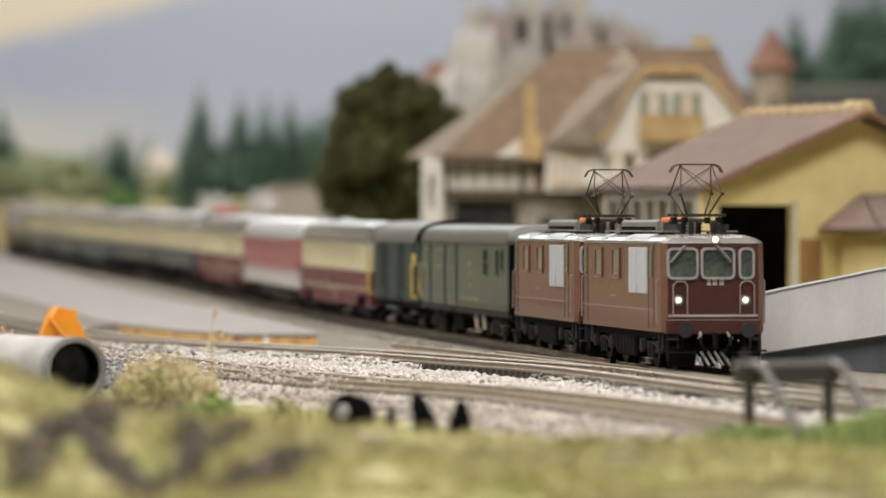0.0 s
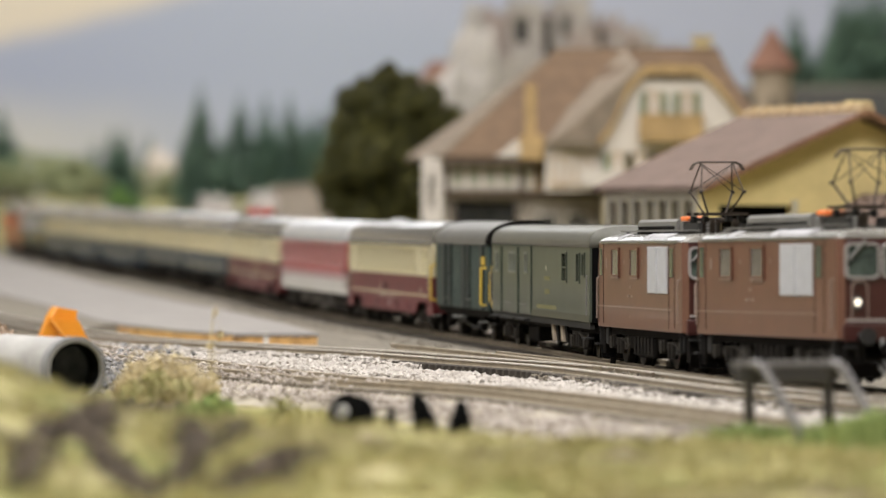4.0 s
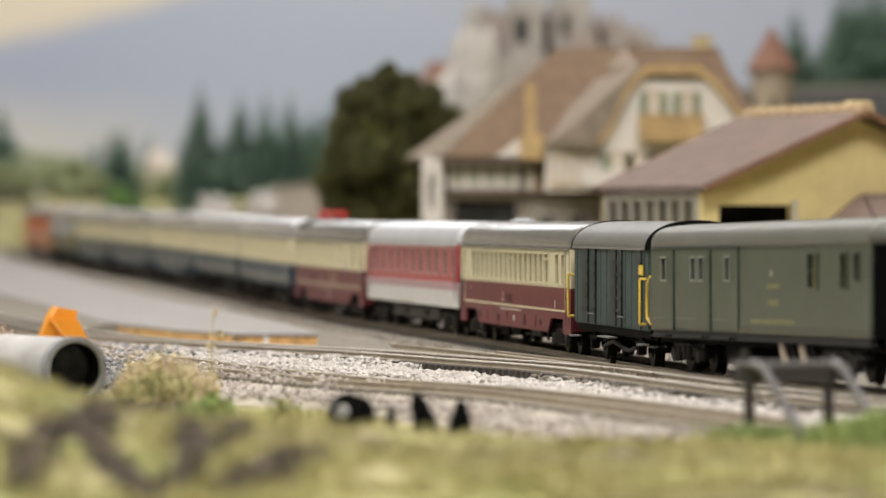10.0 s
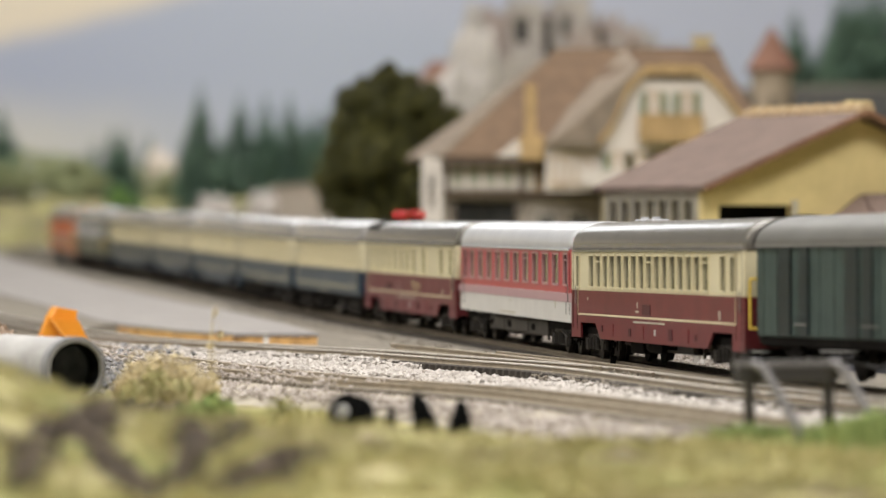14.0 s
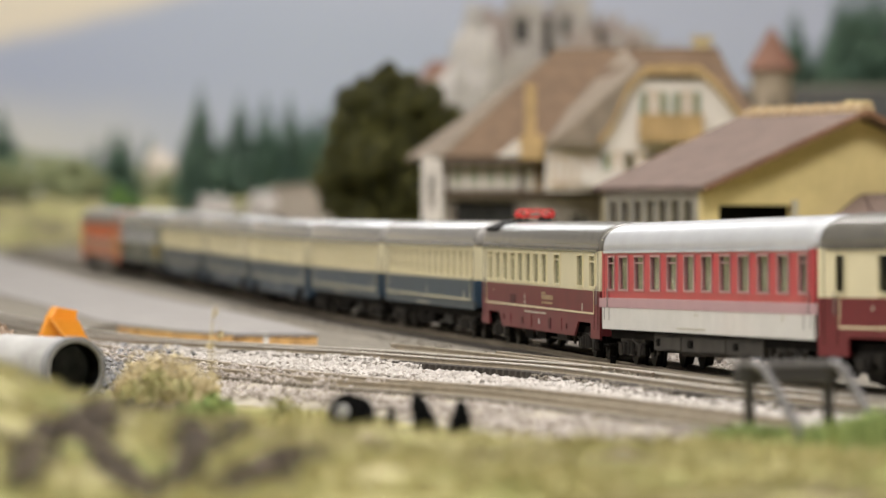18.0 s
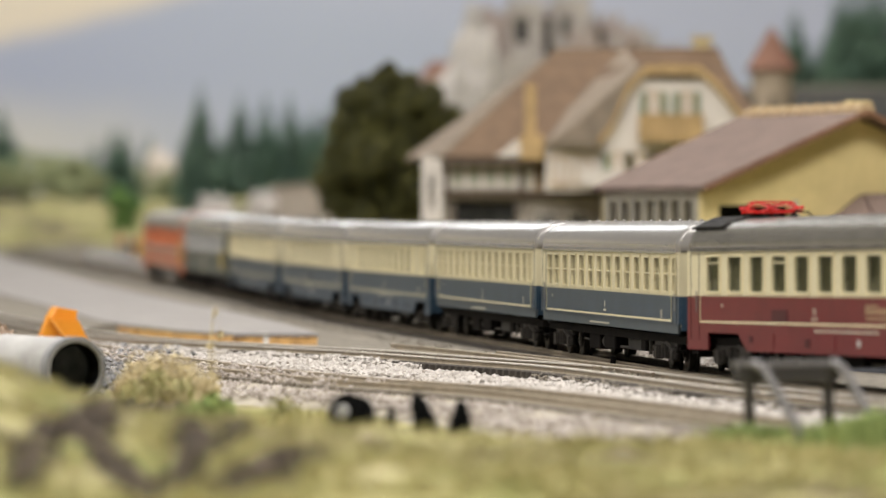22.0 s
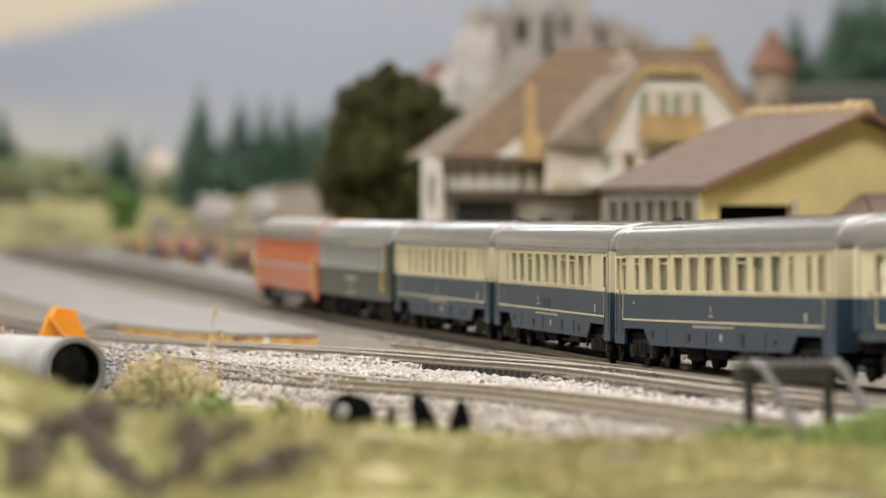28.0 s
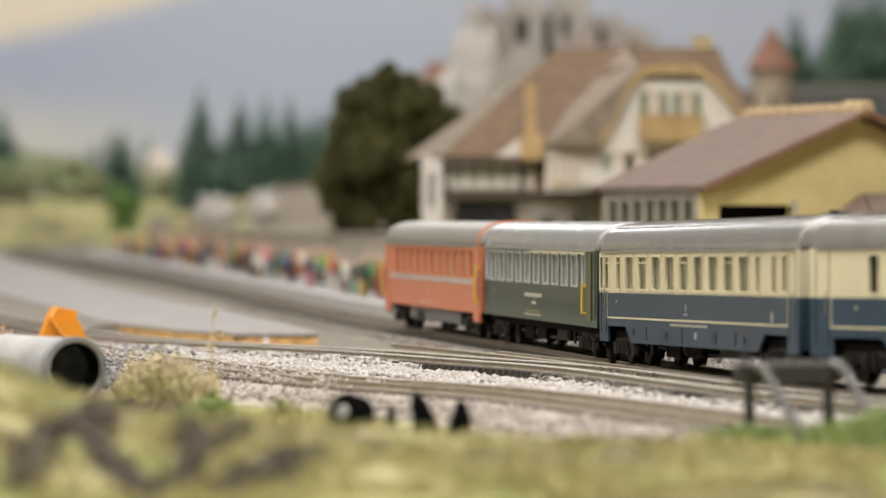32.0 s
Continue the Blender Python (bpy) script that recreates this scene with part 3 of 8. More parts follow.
def cab_front(loco, e, L, w, lit):
    """One driver's end: windows, lamps, rails, plough. e is +1 or -1."""
    def at(x, y, z, rz=0):
        return pose(e * x, e * y, z, 0, 0, (90 if e > 0 else -90) + rz)
    xf = L + 0.0001
    for y0, y1 in ((-0.0146, -0.0052), (-0.0038, 0.0066), (0.0084, 0.0129)):
        h = 0.0094
        f = part("cab_window", round_ring(y1 - y0, h, CABFRAME), None, loco, "grey-framed driver's window", at=at(xf + 0.0003, (y0 + y1) / 2, 0.0341))
        part("pane", mesh_of(prism(rounded(y1 - y0, h, 0.0016), "y", -0.0002, 0.0002), "pane", CABGLASS), None, f, at=pose(0, 0.0002, 0))
        if y0 > 0:
            continue
        sg = 1 if y0 < -0.01 else -1
        part("wiper", bars([(0.0006 * sg, -0.0011, h / 2 + 0.001), (-sg * 0.004, -0.0011, h / 2 - 0.0042)], 0.00045), MIDGREY, f)
    for y in (-0.0114, 0.0102):
        b = rod((0, 0, 0), (e * 0.0011, 0, 0), 0.0017, seg=16)
        la = part("headlight", b, MIDGREY, loco, at=pose(e * (L - 0.0002), e * y, 0.0225))
        part("lens", rod((e * 0.0009, 0, 0), (e * 0.0014, 0, 0), 0.0009, seg=16), LAMP_ON if lit else LAMP_OFF, la, "lit warm white lens" if lit else "unlit lens")
        part("marker_lamp", rod((e * (L - 0.0002), e * y, 0.0262), (e * (L + 0.0007), e * y, 0.0262), 0.0008, seg=12), MAROON, loco)
    b = rod((0, 0, 0), (e * 0.0024, 0, 0), 0.0015, seg=16)
    la = part("headlight", b, MIDGREY, loco, at=pose(e * (L - 0.0035), e * 0.0009, 0.0417))
    part("lens", rod((e * 0.0022, 0, 0), (e * 0.0028, 0, 0), 0.0010, seg=16), LAMP_ON if lit else LAMP_OFF, la, "lit warm white lens" if lit else "unlit lens")
    part("belt_line", box(*sorted((e * (L - 0.0002), e * (L + 0.0004))), -w + 0.0022, w - 0.0022, 0.0172, 0.0179), CABLINE, loco)
    part("number_bar", box(*sorted((e * L, e * (L + 0.0002))), *sorted((e * -0.0020, e * -0.0008)), 0.0272, 0.0292), SILVER, loco)
    part("number_bar", box(*sorted((e * L, e * (L + 0.0002))), *sorted((e * -0.0002, e * 0.0012)), 0.0272, 0.0292), SILVER, loco)
    part("number_bar", box(*sorted((e * L, e * (L + 0.0002))), *sorted((e * 0.0020, e * 0.0034)), 0.0272, 0.0292), SILVER, loco)
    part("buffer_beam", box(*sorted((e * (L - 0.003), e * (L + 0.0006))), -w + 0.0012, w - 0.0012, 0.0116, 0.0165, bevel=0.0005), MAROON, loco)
    for y in (-1, 1):
        ye = y * (w - 0.0035)
        b = bars([(e * (L + 0.0010), ye, 0.0180), (e * (L + 0.0010), ye, 0.0272), (e * (L + 0.0008), ye - y * 0.0012, 0.0284), (e * (L + 0.0008), ye - y * 0.0036, 0.0284), (e * (L + 0.0010), ye - y * 0.0046, 0.0272), (e * (L + 0.0010), ye - y * 0.0046, 0.0180)], 0.00024)
        part("handrail", b, LOCOLINE, loco)
        part("handrail", bars([(e * (L - 0.0048), y * (w + 0.0009), 0.0150), (e * (L - 0.0048), y * (w + 0.0009), 0.0286), (e * (L - 0.0048), y * w, 0.0288)], 0.00028), LOCOLINE, loco)
        b = box(*sorted((e * (L - 0.0005), e * (L + 0.0014))), ye - 0.0018, ye + 0.0018, 0.0098, 0.0104)
        box(*sorted((e * (L - 0.0060), e * (L - 0.0024))), *sorted((y * (w - 0.001), y * (w + 0.0012))), 0.0060, 0.0066, b)
        box(*sorted((e * (L - 0.0058), e * (L - 0.0054))), *sorted((y * (w - 0.001), y * w)), 0.0060, 0.0124, b)
        part("step", b, DARKGREY, loco)
        b = rod((e * L, y * 0.0101, 0.0131), (e * (L + 0.0060), y * 0.0101, 0.0131), 0.0014, seg=12)
        rod((e * (L + 0.0060), y * 0.0101, 0.0131), (e * (L + 0.0069), y * 0.0101, 0.0131), 0.0024, b, 20)
        part("buffer", b, DARKGREY, loco)
        part("hose_coupling", bars([(e * (L + 0.0010), y * 0.0044, 0.0122), (e * (L + 0.0030), y * 0.0046, 0.0108), (e * (L + 0.0032), y * 0.0056, 0.0102)], 0.0005), MIDGREY, loco, "bright brake hose coupling")
        part("brake_hose", hose([(e * (L + 0.0032), y * 0.0050, 0.0106), (e * (L + 0.0042), y * 0.0046, 0.0082), (e * (L + 0.0036), y * 0.0032, 0.0062), (e * (L + 0.0014), y * 0.0026, 0.0066)], 0.0006), BLACK, loco)
        # added black block that fills the gap below the cab with dark
        part("step_bracket", box(*sorted((e * (L - 0.0050), e * (L + 0.0002))), *sorted((y * 0.0092, y * 0.0146)), 0.0030, 0.0116, bevel=0.0004), BLACK, loco)
        part("sand_pipe", bars([(e * (L + 0.0004), y * 0.0120, 0.0116), (e * (L + 0.0012), y * 0.0116, 0.0076), (e * (L - 0.0010), y * 0.0098, 0.0024)], 0.0004), FRAMEBLACK, loco)
    part("coupling", bars([(e * L, 0, 0.0118), (e * (L + 0.0034), 0, 0.0114), (e * (L + 0.0036), 0, 0.0072)], 0.0009), BLACK, loco)
    for y in (-1, 1):
        part("plough_plate", prism([(e * (L + 0.0004), 0.0016), (e * (L + 0.0012), 0.0014), (e * (L + 0.0030), 0.0058), (e * (L + 0.0022), 0.0062)], "y", *sorted((y * 0.0060, y * 0.0148))), BLACK, loco)
    for k in range(5):
        y = -0.0052 + 0.0022 * k
        part("plough_blade", bars([(e * (L + 0.0012), y - 0.0012, 0.0060), (e * (L + 0.0040), y + 0.0010, 0.0018)], 0.00050), MIDGREY, loco, "grey plough blade")


CABGLASS = mat("dark_cab_glass", (0.034, 0.045, 0.038), 0.08, var=0.5, scale=120, second=(0.062, 0.08, 0.068))


HATCH = mat("pale_grey_hatch", (0.36, 0.355, 0.37), 0.5, var=0.1, scale=120)


def locomotive(name, label, c, lit):
    L, w = 0.0765, 0.0166
    top = thing(name, label, "locomotive", group="brown locomotives")
    TRAIN.append((top, c, 0.045))
    part("body", stack([(0.0122, plan_outline(L, w, 0.0004)), (0.0128, plan_outline(L, w, 0)), (0.0290, plan_outline(L, w, 0)), (0.0405, plan_outline(L - 0.0010, w, 0))]), BROWN, top)
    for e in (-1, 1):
        # thin end panels: the cab fronts' shade is put into their darker colour
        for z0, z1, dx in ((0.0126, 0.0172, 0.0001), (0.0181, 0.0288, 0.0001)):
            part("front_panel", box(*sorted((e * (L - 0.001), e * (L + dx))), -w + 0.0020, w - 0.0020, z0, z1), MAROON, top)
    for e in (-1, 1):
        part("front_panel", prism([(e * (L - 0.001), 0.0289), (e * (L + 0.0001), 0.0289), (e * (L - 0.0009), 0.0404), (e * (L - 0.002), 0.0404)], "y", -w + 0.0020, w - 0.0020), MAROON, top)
    rl = []
    for z, f, g in ((0.0405, -0.0003, 0.0), (0.0412, 0.0006, 0.0006), (0.0422, 0.0026, 0.0022), (0.0430, 0.0056, 0.0046), (0.0434, 0.0090, 0.0075)):
        rl.append((z, plan_outline(L - 0.0010 - f, w - g, 0)))
    part("roof", stack(rl), ROOFDARK, top, smooth=False)
    for s in (-1, 1):
        # side windows, air grilles, waist line
        for u0, u1 in ((-0.0468, -0.0336), (-0.0125, 0.0010)):
            a = part("side_window", ring_mesh(u1 - u0, 0.0090, BROWN, 0.0008, 0.0010), None, top, at=pose((u0 + u1) / 2, s * (w + 0.0002), 0.0339))
            part("pane", mesh_of(box(-(u1 - u0) / 2 + 0.0003, (u1 - u0) / 2 - 0.0003, -0.0002, 0.0002, -0.0042, 0.0042), "pane", PALEGLASS), None, a)
            part("sill", box(-(u1 - u0) / 2, (u1 - u0) / 2, -0.0005, 0.0005, -0.0053, -0.0047), LOCOLINE, a)
        gr = part("air_grille", box(0.0184, 0.0512, *sorted((s * (w - 0.0002), s * (w + 0.0005))), 0.0242, 0.0391, bevel=0.0002), GRILLE, top, "light grey air intake grille")
        for k in range(17):
            z = 0.0248 + k * 0.00084
            part("slat", box(0.0190, 0.0506, *sorted((s * (w + 0.0004), s * (w + 0.00058))), z, z + 0.00055), GRILLE, gr)
        part("grille_post", box(0.0345, 0.0351, *sorted((s * (w + 0.0004), s * (w + 0.0009))), 0.0244, 0.0389), GRILLE, gr)
        part("door_window", box(0.0545, 0.0600, *sorted((s * (w - 0.0001), s * (w + 0.0002))), 0.0295, 0.0386), CABGLASS, top)
        part("door_window", box(-0.0708, -0.0664, *sorted((s * (w - 0.0001), s * (w + 0.0002))), 0.0295, 0.0386), CABGLASS, top)
        part("waist_line", box(-0.0735, 0.0580, *sorted((s * w, s * (w + 0.0002))), 0.0190, 0.0194), LOCOLINE, top)
        for xx in (0.0530, 0.0625, -0.0640, -0.0730):
            part("door_seam", box(xx - 0.00012, xx + 0.00012, *sorted((s * w, s * (w + 0.00012))), 0.0135, 0.0400), BLACK, top)
        lettering(top, [(-0.0195, -0.0150, 0.0225, 0.0233), (-0.0128, -0.0090, 0.0225, 0.0233), (-0.0155, -0.0120, 0.0255, 0.0262), (-0.059, -0.0565, 0.0318, 0.0352), (-0.0258, -0.0240, 0.0335, 0.0347), (0.0065, 0.0080, 0.0335, 0.0350), (-0.0150, -0.0135, 0.0160, 0.0166)], s * w, LOCOLINE)
        part("gutter", box(-L + 0.008, L - 0.010, *sorted((s * (w - 0.0006), s * (w + 0.0004))), 0.0402, 0.0408), ROOFDARK, top)
        # pale hatches on the roof's shoulder
        for u0, u1 in ((-0.0440, -0.0360), (0.0020, 0.0110), (0.0135, 0.0430)):
            b = prism([(s * (w - 0.0004), 0.0409), (s * (w - 0.0019), 0.0424), (s * (w - 0.0048), 0.0434), (s * (w - 0.0051), 0.0431), (s * (w - 0.0022), 0.0420), (s * (w - 0.0008), 0.0407)], "x", u0, u1)
            part("roof_hatch", b, HATCH, top, "white roof hatch")
        # walkway boards
        part("roof_walkway", box(-0.062, 0.060, *sorted((s * 0.0078, s * 0.0112)), 0.0440, 0.0445), MIDGREY, top)
        for k in range(7):
            part("walkway_post", box(-0.058 + k * 0.019, -0.057 + k * 0.019, *sorted((s * 0.0090, s * 0.0098)), 0.0432, 0.0441), DARKGREY, top)
    hood = part("roof_hood", prism([(-0.0070, 0.0446), (-0.0070, 0.0472), (-0.0060, 0.0481), (0.0060, 0.0481), (0.0070, 0.0472), (0.0070, 0.0446)], "x", -0.0520, 0.0160), MIDGREY, top)
    part("hood_base", box(-0.0515, 0.0155, -0.0064, 0.0064, 0.0432, 0.0446), BLACK, top)
    for k in range(14):
        part("vent_slot", box(-0.0500 + k * 0.0046, -0.0472 + k * 0.0046, -0.0073, -0.0069, 0.0447, 0.0458), BLACK, hood)
    b = box(0.0165, 0.0225, -0.0060, 0.0060, 0.0432, 0.0470, bevel=0.0004)
    part("resistor_grid", b, MIDGREY, top)
    part("insulator", box(0.0205, 0.0310, -0.0066, -0.0010, 0.0472, 0.0488, bevel=0.0005), INSUL, top, "orange insulator block")
    part("switch_gear", bars([(0.022, -0.004, 0.0465), (0.034, -0.004, 0.0478), (0.038, 0.004, 0.0478), (0.026, 0.005, 0.0470)], 0.0006), COPPER, top)
    for x, y in ((0.030, 0.004), (0.036, -0.005), (0.062, 0.003), (0.060, -0.004), (0.025, 0.0)):
        b = rod((x, y, 0.0432), (x, y, 0.0478), 0.0009, seg=10)
        for z in (0.0442, 0.0453, 0.0464):
            rod((x, y, z), (x, y, z + 0.0004), 0.0015, b, 10)
        part("insulator", b, COPPER, top)
    pantograph(top, 0.047, 0.0490, 0.0165, COPPER, 0.0092)
    pb = box(0.035, 0.059, -0.0085, -0.0070, 0.0432, 0.0466)
    box(0.035, 0.059, 0.0070, 0.0085, 0.0432, 0.0466, pb)
    part("pantograph_support", pb, DARKGREY, top)
    for e in (-1, 1):
        cab_front(top, e, L, w, lit and e > 0)
        bogie(top, e * 0.0450, 0.0322, 0.0072)
        part("sand_box", box(*sorted((e * 0.0640, e * 0.0690)), -0.0150, -0.0120, 0.0062, 0.0120, bevel=0.0006), DARKGREY, top)
        part("sand_box", box(*sorted((e * 0.0640, e * 0.0690)), 0.0120, 0.0150, 0.0062, 0.0120, bevel=0.0006), DARKGREY, top)
    part("underframe", box(-0.072, 0.072, -0.0140, 0.0140, 0.0098, 0.0124), BLACK, top)
    part("transformer_tank", box(-0.0170, 0.0170, -0.0145, 0.0145, 0.0030, 0.0100, bevel=0.0012), BLACK, top)
    for k in range(6):
        part("underfloor_pipe", rod((-0.015 + k * 0.006, -0.0146, 0.0040), (-0.015 + k * 0.006, -0.0146, 0.0098), 0.0007, seg=6), FRAMEBLACK, top)
    return top


PALEGLASS = mat("grey_window_glass", (0.13, 0.115, 0.11), 0.12, var=0.3, scale=160)


# ---------------------------------------------------------------- vans
def baggage_van(s0, s1):
    """An olive green baggage van with sliding doors."""
    c, L, w = (s0 + s1) / 2, (s0 - s1) / 2, 0.0163
    sh = 0.0022
    top = thing("baggage_van", "olive green baggage van with sliding doors and grey roof", "railway van")
    TRAIN.append((top, c, 0.085))
    wins = [(-0.109, -0.1025, 0.0284, 0.0357), (-0.0722, -0.0660, 0.0284, 0.0357), (-0.0626, -0.0566, 0.0284, 0.0357), (-0.0316, -0.0252, 0.0284, 0.0357), (0.0582, 0.0685, 0.0262, 0.0364), (0.0914, 0.0985, 0.0262, 0.0364), (0.1048, 0.1098, 0.0285, 0.0364)]
    wins = [(a + sh, b + sh, p, q) for a, b, p, q in wins]
    for s in (-1, 1):
        part("side", panel(-L, L, 0.0128, 0.0385, wins, s * w, 0.0008), OLIVE, top)
        part("sole_bar", box(-L + 0.001, L - 0.001, *sorted((s * (w - 0.002), s * (w - 0.0004))), 0.0104, 0.0128), DARKGREY, top)
        for i, h in enumerate(wins):
            window(top, *h, s * (w + (0.0005 if i < 4 else 0.0)), PALEFRAME if i in (0, 1, 2, 3) else OLIVE, bar=0.5 if i == 4 else 0)
        # sliding door leaves and their grooves
        for a, b2 in ((-0.121, -0.094), (-0.0938, -0.0493), (-0.0491, -0.0178)):
            d = part("sliding_door", panel(a + sh, b2 + sh, 0.0135, 0.0380, [(p, q, r0, r1) for p, q, r0, r1 in wins], s * (w + 0.0005), 0.0005), OLIVE, top)
            part("door_handle", box(a + sh + 0.002, b2 + sh - (b2 - a) * 0.35, *sorted((s * (w + 0.0005), s * (w + 0.0009))), 0.0165, 0.0168), MIDGREY, d)
            part("foot_step", box(a + sh + 0.004, b2 + sh - 0.004, *sorted((s * (w + 0.0), s * (w + 0.0022))), 0.0108, 0.0114), DARKGREY, top)
        for x in (-0.0940, -0.0492):
            part("door_post", box(x + sh - 0.0022, x + sh + 0.0012, *sorted((s * (w + 0.0005), s * (w + 0.0010))), 0.0130, 0.0378), DGREEN, top)
        part("door_rail", box(-0.122 + sh, -0.0165 + sh, *sorted((s * w, s * (w + 0.0009))), 0.0380, 0.0384), DGREEN, top)
        part("edge_strip", box(-0.0172 + sh, -0.0166 + sh, *sorted((s * w, s * (w + 0.0003))), 0.0130, 0.0384), DGREEN, top)
        lettering(top, [(0.018 + sh, 0.0205 + sh, 0.0298, 0.0315)], s * w, LETTER)
        lettering(top, [(0.014 + sh, 0.028 + sh, 0.0262, 0.0276), (0.0155 + sh, 0.0275 + sh, 0.0212, 0.0230), (-0.004 + sh, 0.044 + sh, 0.0158, 0.0172)], s * w, LETTERY)
        part("lower_strip", box(-0.0165 + sh, L, *sorted((s * w, s * (w + 0.0002))), 0.0128, 0.0152), mat("dusty_olive", (0.075, 0.075, 0.050), 0.55, var=0.15), top)
    for e in (-1, 1):
        # olive van's end in black: the shadow between the cars is its colour
        part("end_wall", box(*sorted((e * (L - 0.0009), e * (L - 0.0001))), -w + 0.0009, w - 0.0009, 0.0128, 0.0415), RUBBER, top)
        part("gangway_bellows", panel(-0.0062, 0.0062, 0.011, 0.0385, [(-0.0045, 0.0045, 0.012, 0.037)], -0.0012, 0.0024), RUBBER, top, at=pose(e * (L + 0.0010), 0, 0, 0, 0, 90))
        part("handrail", bars([(e * (L - 0.002), -w - 0.0008, 0.0150), (e * (L - 0.002), -w - 0.0008, 0.0290)], 0.0003), MIDGREY, top)
        bogie(top, e * 0.085, 0.0287)
        for s in (-1, 1):
            if e < 0:
                part("end_rail", hose([(-L, s * (w - 0.001), 0.0300), (-L - 0.0030, s * (w - 0.0005), 0.0296), (-L - 0.0052, s * w, 0.0272), (-L - 0.0058, s * w, 0.0215), (-L - 0.0052, s * w, 0.0165), (-L - 0.0026, s * (w - 0.0005), 0.0146), (-L, s * (w - 0.001), 0.0146)], 0.00055, 8), YELLOW, top, "yellow bowed end rail")
            part("step", box(*sorted((e * (L - 0.012), e * (L - 0.003))), *sorted((s * (w - 0.002), s * (w + 0.001))), 0.0070, 0.0075), DARKGREY, top)
    part("roof", roof_mesh(L, w + 0.0004, 0.0385, 0.0462, 0.62, 0.05), mat("olive_grey_roof", (0.12, 0.118, 0.10), 0.4, var=0.12, scale=60), top, smooth=True)
    for k in range(4):
        y = 0.002 + k * 0.0035
        for s in (-1, 1):
            part("roof_seam", box(-L + 0.006, L - 0.006, *sorted((s * y, s * (y + 0.0003))), 0.0446 - 0.00012 * k * k, 0.0464 - 0.00016 * k * k), mat("olive_grey_roof", (0.1, 0.1, 0.1)), top)
    part("underframe", box(-L + 0.002, L - 0.002, -0.0135, 0.0135, 0.0088, 0.0112), BLACK, top)
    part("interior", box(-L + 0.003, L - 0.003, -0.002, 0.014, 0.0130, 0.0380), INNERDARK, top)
    part("equipment_box", box(-0.040, -0.015, -0.0138, 0.010, 0.0032, 0.0090, bevel=0.0006), BLACK, top)
    # white and black barred truss panel below the floor
    for k in range(4):
        x = 0.022 + k * 0.0105
        b = prism([(x, 0.0106), (x + 0.0055, 0.0106), (x + 0.0095, 0.0045), (x + 0.0040, 0.0045)], "y", -0.0146, -0.0138)
        part("truss_plate", b, mat("dusty_beige_plate", (0.33, 0.27, 0.20), 0.6, var=0.2) if k % 2 == 0 else BLACK, top)
    buffers(top, L)
    return top


RIBDARK = mat("dark_teal_rib", (0.012, 0.020, 0.021), 0.5, var=0.2, scale=140)


